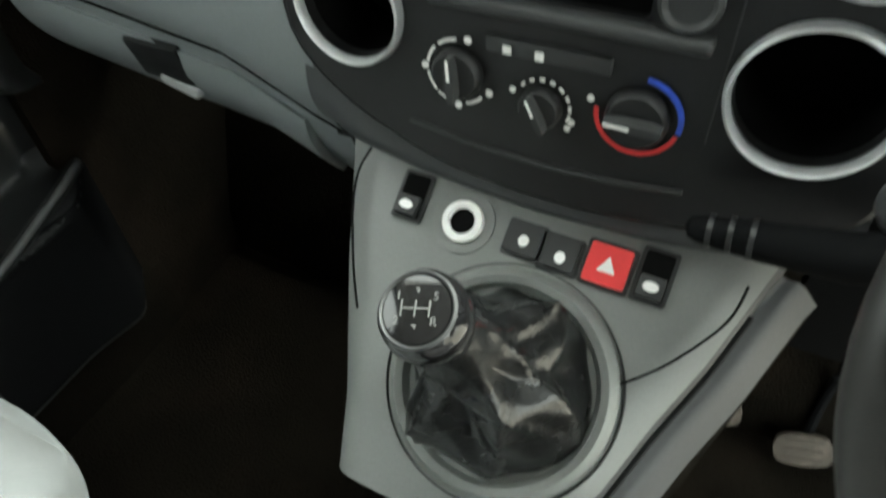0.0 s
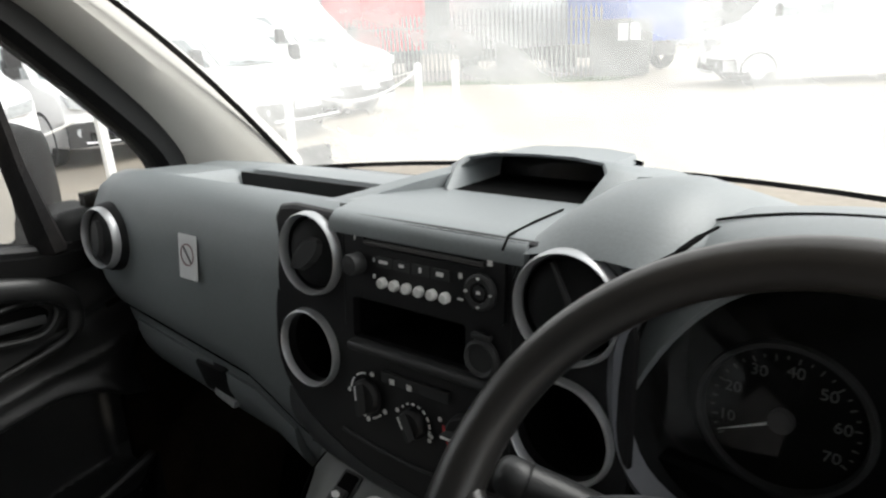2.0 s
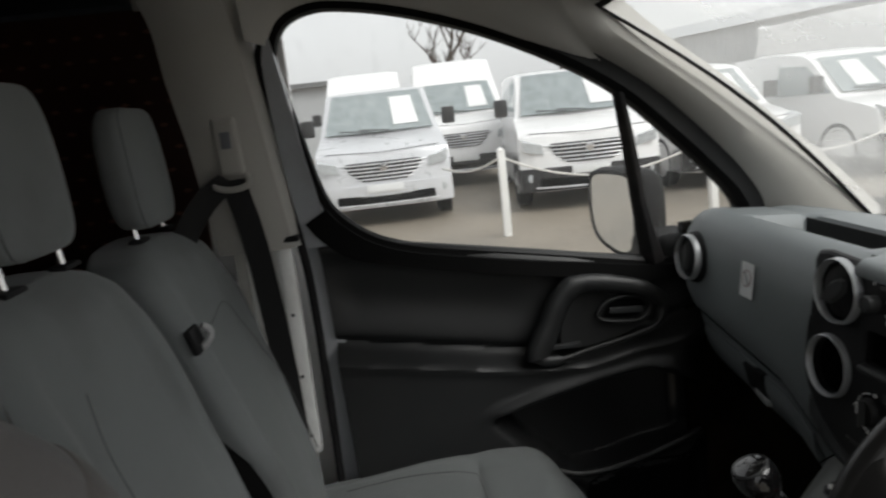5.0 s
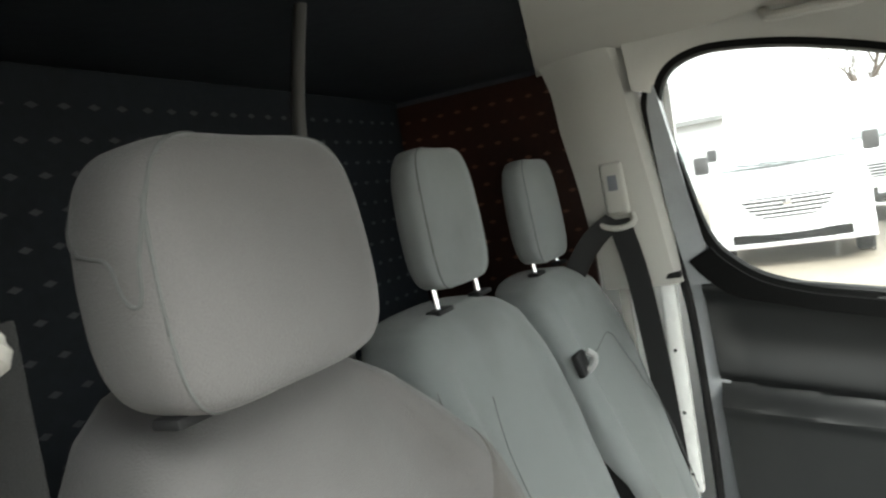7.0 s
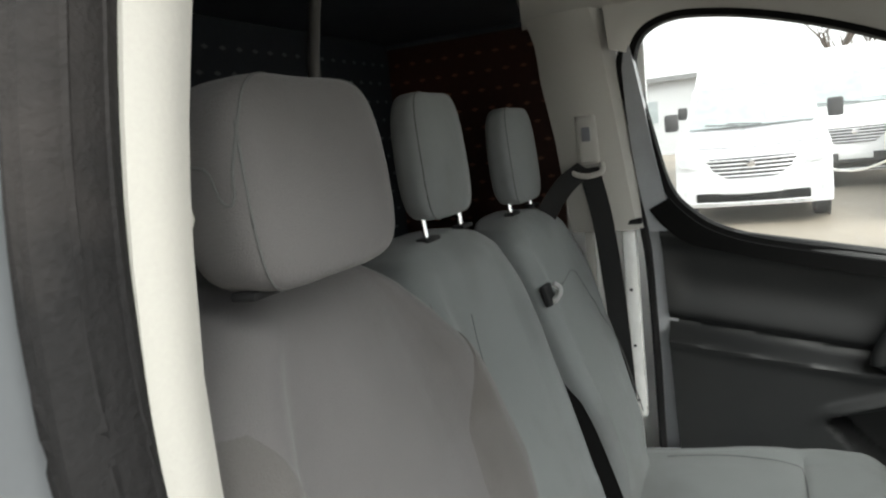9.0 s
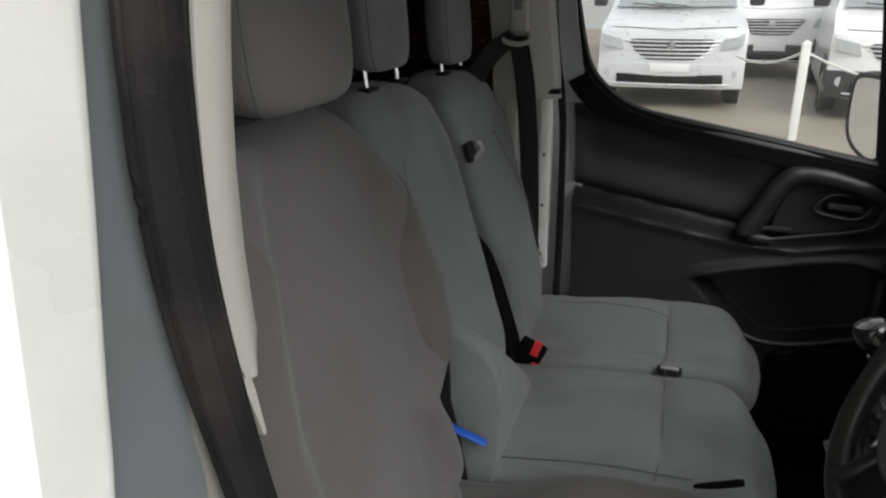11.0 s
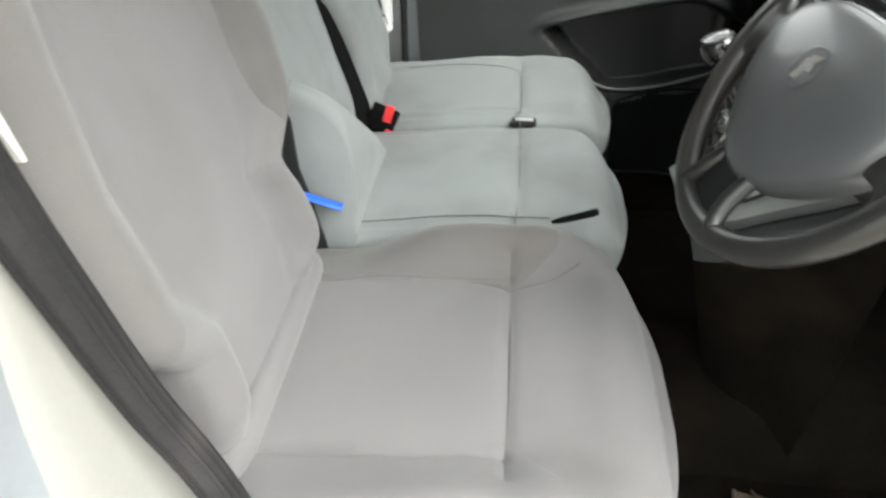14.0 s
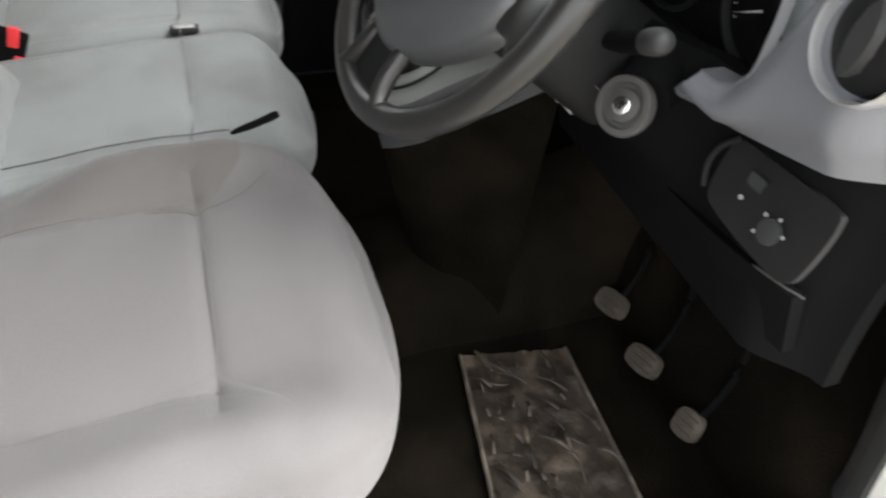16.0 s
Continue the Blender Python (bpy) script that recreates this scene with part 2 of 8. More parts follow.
def glass_material(name, haze, gloss_rough=0.02, drops=0.0, tint=(1, 1, 1)):
    """A clear pane: see-through, with a Fresnel gloss, and rain film that scatters a share of the light."""
    m = bpy.data.materials.new(name)
    m.use_nodes = True
    n, l = m.node_tree.nodes, m.node_tree.links
    n.remove(n["Principled BSDF"])
    out = n["Material Output"]
    clear = n.new("ShaderNodeBsdfTransparent")
    clear.inputs[0].default_value = (*tint, 1)
    film = n.new("ShaderNodeBsdfTranslucent")
    film.inputs[0].default_value = (0.92, 0.92, 0.9, 1)
    gloss = n.new("ShaderNodeBsdfGlossy")
    gloss.inputs["Roughness"].default_value = gloss_rough
    facing = n.new("ShaderNodeLayerWeight")
    facing.inputs["Blend"].default_value = 0.5
    steep = n.new("ShaderNodeMath")
    steep.operation = 'POWER'
    steep.inputs[1].default_value = 5.0
    l.new(facing.outputs["Facing"], steep.inputs[0])
    fres = n.new("ShaderNodeMapRange")
    fres.inputs["To Min"].default_value, fres.inputs["To Max"].default_value = 0.03, 0.6
    l.new(steep.outputs[0], fres.inputs["Value"])
    co = n.new("ShaderNodeTexCoord")
    cloud = n.new("ShaderNodeTexNoise")
    cloud.inputs["Scale"].default_value = 7
    cloud.inputs["Detail"].default_value = 6
    l.new(co.outputs["Object"], cloud.inputs["Vector"])
    amount = n.new("ShaderNodeMapRange")
    amount.inputs["From Min"].default_value, amount.inputs["From Max"].default_value = 0.35, 0.7
    amount.inputs["To Min"].default_value, amount.inputs["To Max"].default_value = haze * 0.75, haze * 1.25
    l.new(cloud.outputs["Fac"], amount.inputs["Value"])
    share = amount.outputs[0]
    if drops:
        stretch = n.new("ShaderNodeMapping")
        stretch.inputs["Scale"].default_value = (60, 60, 22)
        l.new(co.outputs["Object"], stretch.inputs["Vector"])
        wet = n.new("ShaderNodeTexNoise")
        wet.inputs["Scale"].default_value = 1.0
        wet.inputs["Detail"].default_value = 3
        l.new(stretch.outputs[0], wet.inputs["Vector"])
        cut = n.new("ShaderNodeMapRange")
        cut.inputs["From Min"].default_value, cut.inputs["From Max"].default_value = 0.58, 0.72
        cut.inputs["To Max"].default_value = drops
        l.new(wet.outputs["Fac"], cut.inputs["Value"])
        add = n.new("ShaderNodeMath")
        add.operation = 'ADD'
        add.use_clamp = True
        l.new(share, add.inputs[0])
        l.new(cut.outputs[0], add.inputs[1])
        share = add.outputs[0]
    a, c = n.new("ShaderNodeMixShader"), n.new("ShaderNodeMixShader")
    l.new(share, a.inputs[0])
    l.new(clear.outputs[0], a.inputs[1])
    l.new(film.outputs[0], a.inputs[2])
    l.new(fres.outputs[0], c.inputs[0])
    l.new(a.outputs[0], c.inputs[1])
    l.new(gloss.outputs[0], c.inputs[2])
    l.new(c.outputs[0], out.inputs["Surface"])
    return m


M_SCREEN_GLASS = glass_material("wet_windscreen", 0.27, drops=0.03)
M_DOOR_GLASS = glass_material("wet_door_glass", 0.05, drops=0.05)
M_CLEAR = glass_material("clear_lens", 0.0)
# Pale base colour stands in for sky reflected in wet glass.
M_VAN_GLASS = material("sky_pale_van_glass", (0.27, 0.305, 0.31), 0.14, vary=0.2, bump=0.0, coat=0.4)


# ---- mesh helpers ----
def finish(ob, bm, mats, smooth=True, angle=40):
    bmesh.ops.recalc_face_normals(bm, faces=bm.faces)
    bm.to_mesh(ob)
    bm.free()
    for m in mats if isinstance(mats, (list, tuple)) else [mats]:
        ob.materials.append(m)
    if smooth:
        ob.polygons.foreach_set("use_smooth", [True] * len(ob.polygons))
        ob.set_sharp_from_angle(angle=radians(angle))


def part(name, bm, mats, parent=None, label="", smooth=True, angle=40):
    me = bpy.data.meshes.new(name)
    finish(me, bm, mats, smooth, angle)
    ob = new(name, me)
    if parent:
        ob.parent = parent
    if label:
        ob["label"] = label
    return ob


def thing(name, label, category, group="", kind=""):
    ob = new(name)
    ob.empty_display_size = 0.05
    return tagged(ob, label, category, group, kind)


def bm_box(c, s, bevel=0.0, seg=2, rot=None):
    bm = bmesh.new()
    bmesh.ops.create_cube(bm, size=1.0)
    bmesh.ops.scale(bm, vec=s, verts=bm.verts)
    if bevel:
        bmesh.ops.bevel(bm, geom=list(bm.edges), offset=bevel, segments=seg, profile=0.6, affect='EDGES')
    m = Matrix.Translation(c)
    if rot:
        m = m @ rot
    bmesh.ops.transform(bm, matrix=m, verts=bm.verts)
    return bm


def join(*bms):
    out = bmesh.new()
    for b in bms:
        me = bpy.data.meshes.new("tmp")
        b.to_mesh(me)
        b.free()
        out.from_mesh(me)
        bpy.data.meshes.remove(me)
    return out


def bm_loft(rings, closed=True, caps=True, wrap=False):
    """Skin through rings of points (all the same count)."""
    bm = bmesh.new()
    vs = [[bm.verts.new(p) for p in ring] for ring in rings]
    n = len(vs[0])
    pairs = list(zip(vs, vs[1:])) + ([(vs[-1], vs[0])] if wrap else [])
    for a, b in pairs:
        for i in range(n if closed else n - 1):
            j = (i + 1) % n
            bm.faces.new((a[i], a[j], b[j], b[i]))
    if caps and closed and not wrap:
        bm.faces.new(vs[0][::-1])
        bm.faces.new(vs[-1])
    return bm


def spline(points, per=8, closed=False):
    """Catmull-Rom through points."""
    ps = [Vector(p) for p in points]
    n, out = len(ps), []
    for i in range(n if closed else n - 1):
        p0 = ps[(i - 1) % n] if closed or i else ps[0]
        p1, p2 = ps[i], ps[(i + 1) % n]
        p3 = ps[(i + 2) % n] if closed or i + 2 < n else ps[-1]
        for k in range(per):
            t = k / per
            out.append(0.5 * ((2 * p1) + (p2 - p0) * t + (2 * p0 - 5 * p1 + 4 * p2 - p3) * t * t + (3 * p1 - p0 - 3 * p2 + p3) * t ** 3))
    if not closed:
        out.append(ps[-1].copy())
    return out


def bm_tube(points, r, n=10, flat=1.0, closed=False, up=(0, 0, 1)):
    """Sweep of a round (or flattened) section along points; r may be a list."""
    ps = [Vector(p) for p in points]
    rs = r if isinstance(r, (list, tuple)) else [r] * len(ps)
    rings = []
    count = len(ps)
    ref = Vector(up)
    for i, p in enumerate(ps):
        a = ps[(i - 1) % count] if closed or i else ps[i]
        b = ps[(i + 1) % count] if closed or i + 1 < count else ps[i]
        d = (b - a).normalized()
        side = d.cross(ref)
        if side.length < 1e-3:
            side = d.cross(Vector((1, 0, 0)))
        side.normalize()
        top = side.cross(d).normalized()
        rings.append([p + rs[i] * (math.cos(k * math.tau / n) * side + flat * math.sin(k * math.tau / n) * top) for k in range(n)])
    return bm_loft(rings, True, not closed, closed)


def bm_lathe(profile, m=None, n=32):
    """Turned body: profile of (radius, height) about local z, closed where the radius is 0."""
    rings = [[Vector((max(r, 1e-5) * math.cos(k * math.tau / n), max(r, 1e-5) * math.sin(k * math.tau / n), h)) for k in range(n)] for r, h in profile]
    bm = bm_loft(rings, True, False)
    bmesh.ops.remove_doubles(bm, verts=bm.verts, dist=5e-5)
    if m:
        bmesh.ops.transform(bm, matrix=m, verts=bm.verts)
    return bm


def bm_plate(outer, holes=(), depth=0.004, m=None, bevel=0.0):
    """Flat plate in local xy with real holes, depth along -z."""
    bm = bmesh.new()
    edges = []
    for loop in (outer, *holes):
        vs = [bm.verts.new((p[0], p[1], 0)) for p in loop]
        edges += [bm.edges.new((vs[i], vs[(i + 1) % len(vs)])) for i in range(len(vs))]
    bmesh.ops.triangle_fill(bm, use_beauty=True, use_dissolve=False, edges=edges)
    for f in bm.faces:
        if f.normal.z < 0:
            f.normal_flip()
    top = list(bm.faces)
    ext = bmesh.ops.extrude_face_region(bm, geom=top)
    bmesh.ops.translate(bm, vec=(0, 0, -depth), verts=[v for v in ext["geom"] if isinstance(v, bmesh.types.BMVert)])
    if m:
        bmesh.ops.transform(bm, matrix=m, verts=bm.verts)
    return bm


def circle(cx, cy, rx, ry=None, n=36):
    ry = ry or rx
    return [(cx + rx * math.cos(k * math.tau / n), cy + ry * math.sin(k * math.tau / n)) for k in range(n)]


def rrect(cx, cy, w, h, r, n=5):
    pts = []
    for sx, sy, a0 in ((1, 1, 0), (-1, 1, 90), (-1, -1, 180), (1, -1, 270)):
        for k in range(n + 1):
            a = radians(a0 + 90 * k / n)
            pts.append((cx + sx * (w / 2 - r) + r * math.cos(a), cy + sy * (h / 2 - r) + r * math.sin(a)))
    return pts


def bm_soft(nu, nv, fn):
    """Closed upholstery body. fn(u, v): u round the body 0..1, v along it 0..1."""
    rings = [[Vector(fn(i / nu, j / nv)) for i in range(nu)] for j in range(nv + 1)]
    return bm_loft(rings, True, True)


def bm_grid(nu, nv, fn, thick=None):
    """Open sheet fn(u, v), with thickness along the vector thick."""
    bm = bmesh.new()
    vs = [[bm.verts.new(fn(i / nu, j / nv)) for i in range(nu + 1)] for j in range(nv + 1)]
    for j in range(nv):
        for i in range(nu):
            bm.faces.new((vs[j][i], vs[j][i + 1], vs[j + 1][i + 1], vs[j + 1][i]))
    if thick:
        geom = list(bm.faces)
        dup = bmesh.ops.duplicate(bm, geom=geom)
        nv_ = [g for g in dup["geom"] if isinstance(g, bmesh.types.BMVert)]
        bmesh.ops.translate(bm, vec=thick, verts=nv_)
        mp = dup["vert_map"]
        rim = [vs[0][i] for i in range(nu + 1)] + [vs[j][nu] for j in range(1, nv + 1)] + [vs[nv][i] for i in range(nu - 1, -1, -1)] + [vs[j][0] for j in range(nv - 1, 0, -1)]
        for k in range(len(rim)):
            a, b = rim[k], rim[(k + 1) % len(rim)]
            bm.faces.new((a, b, mp[b], mp[a]))
    return bm


def interp(x, pts):
    """Piecewise linear value of a table of (x, y)."""
    return float(np.interp(x, [p[0] for p in pts], [p[1] for p in pts]))


def smoothstep(a, b, x):
    t = min(1, max(0, (x - a) / (b - a)))
    return t * t * (3 - 2 * t)


def frame_at(p, normal, up=(0, 0, 1)):
    """A matrix whose z is the normal and whose y is nearest to up."""
    z = Vector(normal).normalized()
    x = Vector(up).cross(z).normalized()
    y = z.cross(x)
    return Matrix((( x.x, y.x, z.x, p[0]), (x.y, y.y, z.y, p[1]), (x.z, y.z, z.z, p[2]), (0, 0, 0, 1)))


def text_part(name, body, size, m, mat_, parent, depth=0.0003):
    cu = bpy.data.curves.new(name, 'FONT')
    cu.body, cu.size, cu.extrude = body, size, depth
    cu.align_x, cu.align_y = 'CENTER', 'CENTER'
    cu.materials.append(mat_)
    ob = new(name, cu)
    ob.parent = parent
    ob.matrix_basis = m
    return ob


# ---- cabin shell ----
# x to the driver's side, y to the bonnet, z up; the lot's surface lies at GROUND.
GROUND = -0.12
FLOOR = 0.27


def left_x(z):
    """Inner skin of the passenger side: upright below the sill, leaning in above it."""
    return -0.70 + 0.20 * max(0.0, z - 1.12)


def on_side(y, z, inset=0.0):
    """A point of the passenger side drawn on the plane x = -0.70, moved onto the leaning skin."""
    x = left_x(z)
    k = (0.70 - x) / 1.405
    return Vector((x + inset, 0.04 + (y - 0.04) * k, 1.43 + (z - 1.43) * k))


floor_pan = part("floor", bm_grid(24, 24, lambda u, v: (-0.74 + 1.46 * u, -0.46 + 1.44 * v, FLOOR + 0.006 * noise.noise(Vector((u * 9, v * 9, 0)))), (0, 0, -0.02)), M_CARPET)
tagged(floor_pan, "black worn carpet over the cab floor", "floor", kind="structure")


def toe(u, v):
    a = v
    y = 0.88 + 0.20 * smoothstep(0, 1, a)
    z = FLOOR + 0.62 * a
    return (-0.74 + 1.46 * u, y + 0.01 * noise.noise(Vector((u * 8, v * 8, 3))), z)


# Unseen panel added to keep sun from leaking in behind the dash.
light_stop = part("wall_light_stop", bm_grid(12, 6, lambda u, v: (-0.78 + 1.56 * u, 1.07 + 0.10 * v, 0.86 + 0.225 * v), (0, 0.02, 0)), M_CARPET)
tagged(light_stop, "unseen black panel that stops light under the windscreen", "wall", kind="structure")
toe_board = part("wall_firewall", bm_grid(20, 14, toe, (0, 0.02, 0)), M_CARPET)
tagged(toe_board, "black carpeted toe board below the dashboard", "wall", kind="structure")

# tunnel hump under the console
hump = part("trim_tunnel", bm_loft([[(x, y, FLOOR - 0.01 + z) for x, z in ((-0.17, 0), (-0.12, 0.09 + k), (-0.05, 0.13 + k), (0.07, 0.13 + k), (0.14, 0.09 + k), (0.19, 0))] for y, k in ((-0.4, 0), (0.3, 0.0), (0.6, 0.04), (0.95, 0.14))], True), M_CARPET)
tagged(hump, "black carpeted hump between the footwells", "floor hump", kind="structure")

# roof lining, bowed, and the painted roof over it
def lining(u, v):
    x = -0.565 + 1.13 * u
    back = -0.18 - 0.30 * abs(x)
    y = back + (0.46 - back) * v
    drop = 0.012 * abs(2 * u - 1) ** 4
    return (x, y, 1.655 - drop - 0.03 * smoothstep(0.75, 1, v) + 0.012 * math.sin(v * 3.1))


ceiling = part("ceiling", bm_grid(24, 14, lining, (0, 0, 0.02)), M_HEADLINER)
tagged(ceiling, "pale beige fabric roof lining", "ceiling", kind="structure")
roof = part("roof", bm_grid(20, 30, lambda u, v: (-0.76 + 1.52 * u, -2.3 + 2.82 * v, 1.765 - 0.03 * abs(2 * u - 1) ** 3 - 0.05 * smoothstep(0.85, 1, v)), (0, 0, 0.02)), M_PAINT)
tagged(roof, "white painted van roof", "roof", kind="structure")

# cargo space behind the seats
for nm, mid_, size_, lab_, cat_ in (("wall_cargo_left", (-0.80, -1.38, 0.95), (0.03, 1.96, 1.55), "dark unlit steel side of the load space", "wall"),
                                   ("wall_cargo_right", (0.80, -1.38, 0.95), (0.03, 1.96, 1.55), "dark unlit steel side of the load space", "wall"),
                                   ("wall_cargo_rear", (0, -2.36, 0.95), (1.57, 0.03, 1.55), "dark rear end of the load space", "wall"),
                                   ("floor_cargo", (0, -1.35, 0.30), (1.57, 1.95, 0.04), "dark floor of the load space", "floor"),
                                   ("ceiling_cargo", (0, -1.26, 1.705), (1.57, 2.20, 0.02), "roof skin over the load space, darkened for shade", "ceiling")):
    tagged(part(nm, bm_box(mid_, size_), M_ROOF_SHADE if cat_ == "ceiling" else M_CARGO, smooth=False), lab_, cat_, kind="structure")


def ply_sheet(y0, y1, z0, z1, x):
    """Anti-slip boards: a sheet with rows of small raised lozenges."""
    bms = [bm_box((x, (y0 + y1) / 2, (z0 + z1) / 2), (0.012, y1 - y0, z1 - z0))]
    for i in range(int((y1 - y0) / 0.045)):
        for j in range(int((z1 - z0) / 0.045)):
            y, z = y0 + 0.0225 + i * 0.045 + 0.0225 * (j % 2), z0 + 0.0225 + j * 0.045
            if y < y1 - 0.02:
                b = bmesh.new()
                s = -0.0085 if x > 0 else 0.0085
                vs = [b.verts.new((x + s, y + dy, z + dz)) for dy, dz in ((0.010, 0), (0, 0.0048), (-0.010, 0), (0, -0.0048))]
                b.faces.new(vs).material_index = 1
                bms.append(b)
    return join(*bms)


ply = thing("cargo_lining", "reddish-brown anti-slip plywood boards lining the load space", "plywood lining")
part("board", ply_sheet(-2.3, -1.42, 0.4, 1.68, -0.768), [M_PLY, M_STUD_RED], ply, smooth=False)
part("board", ply_sheet(-1.38, -0.34, 0.4, 1.68, -0.768), [M_PLY, M_STUD_RED], ply, smooth=False)
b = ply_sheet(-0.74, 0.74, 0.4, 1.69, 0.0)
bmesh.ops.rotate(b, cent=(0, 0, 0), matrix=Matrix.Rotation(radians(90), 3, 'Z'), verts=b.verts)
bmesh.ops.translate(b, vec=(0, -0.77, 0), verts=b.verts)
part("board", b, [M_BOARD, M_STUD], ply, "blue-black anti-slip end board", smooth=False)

# upright guard tube behind the driver
guard = thing("guard_tube", "grey steel guard tube behind the driver's seat", "guard rail")
part("tube", bm_tube(spline([(0.10, -0.43, 0.45), (0.09, -0.43, 0.9), (0.09, -0.43, 1.25), (0.11, -0.43, 1.50), (0.095, -0.43, 1.60), (0.06, -0.43, 1.705)], 6), 0.008, 10), M_LOCK, guard)
part("foot_plate", bm_box((0.10, -0.43, FLOOR + 0.09), (0.08, 0.06, 0.18), 0.004), M_STEEL, guard)

# windscreen
def screen_pt(u, v, push=0.0):
    s = 2 * u - 1
    bx, by, bz = 0.672 * s, 1.034 + 0.10 * (1 - s * s), 1.112 + 0.03 * (1 - s * s)
    tx, ty, tz = 0.558 * s, 0.437 + 0.05 * (1 - s * s), 1.58 + 0.035 * (1 - s * s)
    p = Vector((bx + (tx - bx) * v, by + (ty - by) * v, bz + (tz - bz) * v))
    return p + Vector((0, 0.62, 0.78)) * (push + 0.03 * math.sin(math.pi * v))


screen = part("window_windscreen", bm_grid(28, 16, screen_pt), M_SCREEN_GLASS)
tagged(screen, "rain-misted windscreen glass", "windscreen", kind="structure")
screen.visible_shadow = False




band = bmesh.new()
loop_uv = [(0.0, k / 12) for k in range(12)] + [(k / 16, 1.0) for k in range(16)] + [(1.0, 1 - k / 12) for k in range(12)] + [(1 - k / 16, 0.0) for k in range(16)]
inner_uv = [(0.5 + (u - 0.5) * 0.976, 0.5 + (v - 0.5) * 0.965) for u, v in loop_uv]
ra = [band.verts.new(screen_pt(u, v, -0.004)) for u, v in loop_uv]
rb = [band.verts.new(screen_pt(u, v, -0.004)) for u, v in inner_uv]
for i in range(len(ra)):
    j = (i + 1) % len(ra)
    band.faces.new((ra[i], ra[j], rb[j], rb[i]))
band_ob = part("trim_windscreen_edge", band, M_RUBBER)
tagged(band_ob, "black painted band round the windscreen", "windscreen seal", kind="structure")

# pillars: passenger A-pillar, mirrored for the driver
P_SIDE = [(-0.705, 0.835, 1.09), (-0.690, 0.775, 1.20), (-0.668, 0.69, 1.305), (-0.645, 0.585, 1.402), (-0.622, 0.46, 1.490), (-0.605, 0.33, 1.553), (-0.595, 0.18, 1.605)]
Q_SIDE = [(-0.668, 1.045, 1.095), (-0.647, 0.915, 1.215), (-0.628, 0.79, 1.315), (-0.608, 0.668, 1.412), (-0.585, 0.548, 1.497), (-0.556, 0.44, 1.580), (-0.545, 0.36, 1.63)]


def a_pillar(sign):
    rings = []
    for p, q in zip(spline(P_SIDE, 4), spline(Q_SIDE, 4)):
        p, q = Vector(p), Vector(q)
        d = q - p
        inward = Vector((1, -0.25, 0.05)).normalized()
        ring = [p, p + d * 0.12 + inward * 0.012, p + d * 0.4 + inward * 0.028, p + d * 0.72 + inward * 0.024, p + d * 0.94 + inward * 0.008, q,
                q + Vector((-0.03, 0.03, 0.03)), p + Vector((-0.05, 0.03, 0.02))]
        rings.append([Vector((sign * r.x, r.y, r.z)) for r in ring])
    return bm_loft(rings)


for sign, nm in ((1, "trim_pillar_left"), (-1, "trim_pillar_right")):
    tagged(part(nm, a_pillar(sign), M_CREAM), "pale grey-beige plastic windscreen pillar trim", "pillar trim", kind="structure")

# header over the windscreen
header = part("trim_header", bm_loft([[screen_pt(u, 1.0) + Vector((0, 0.03, 0.0)), screen_pt(u, 1.0) + Vector((0, -0.03, 0.008)), screen_pt(u, 1.0) + Vector((0, -0.08, 0.035)), screen_pt(u, 1.0) + Vector((0, 0.0, 0.06))] for u in [k / 16 for k in range(17)]]), M_HEADLINER)
tagged(header, "pale beige roof header above the windscreen", "header trim", kind="structure")

# ---- passenger side: body, pillar, door ----
WINDOW = [(-0.088, 1.285), (-0.120, 1.42), (-0.143, 1.53), (-0.143, 1.575), (-0.122, 1.614), (-0.080, 1.634), (-0.02, 1.636), (0.10, 1.614), (0.25, 1.565), (0.40, 1.495), (0.52, 1.42),
          (0.62, 1.328), (0.70, 1.246), (0.752, 1.185), (0.768, 1.14), (0.74, 1.095), (0.60, 1.073), (0.45, 1.094), (0.30, 1.118), (0.13, 1.150), (0.02, 1.182), (-0.045, 1.225)]


def outline(pts, grow, inset, per=4):
    """The window's outline on the side skin, grown outwards by some metres."""
    c = Vector((0.28, 1.33))
    sp = spline([(y, z, 0) for y, z in pts], per, True)
    out = []
    n = len(sp)
    for i, p in enumerate(sp):
        t = (sp[(i + 1) % n] - sp[i - 1]).normalized()
        nrm = Vector((t.y, -t.x, 0))
        if nrm.dot(Vector((p.x - c.x, p.y - c.y, 0))) < 0:
            nrm = -nrm
        q = p + nrm * grow
        out.append(on_side(q.x, q.y, inset))
    return out


def frame_ring(grow0, grow1, in0, in1, depth):
    a, b_ = outline(WINDOW, grow0, in0), outline(WINDOW, grow1, in1)
    c_, d_ = outline(WINDOW, grow1, in1 - depth), outline(WINDOW, grow0, in0 - depth)
    return bm_loft([a, b_, c_, d_], True, False, True)


door = thing("passenger_door", "black plastic passenger door card with closed window", "car door")
part("window_seal", frame_ring(0.0, 0.015, 0.012, 0.020, 0.05), M_RUN, door, "black rubber window seal")


def frame_run(keep, order, grow0, grow1, in0, in1, depth):
    """A stretch of the window frame; grow1 may follow the height."""
    wide = grow1 if callable(grow1) else (lambda z: grow1)
    pts = [p for p in range(len(outline(WINDOW, 0, 0))) if keep(outline(WINDOW, 0, 0)[p])]
    pts.sort(key=lambda i: order(outline(WINDOW, 0, 0)[i]))
    rings = []
    for i in pts:
        g = wide(outline(WINDOW, 0, 0)[i].z)
        a, b_ = outline(WINDOW, grow0, in0)[i], outline(WINDOW, g, in1)[i]
        rings.append([a, b_, b_ + Vector((-depth, 0, 0)), a + Vector((-depth, 0, 0))])
    return bm_loft(rings)


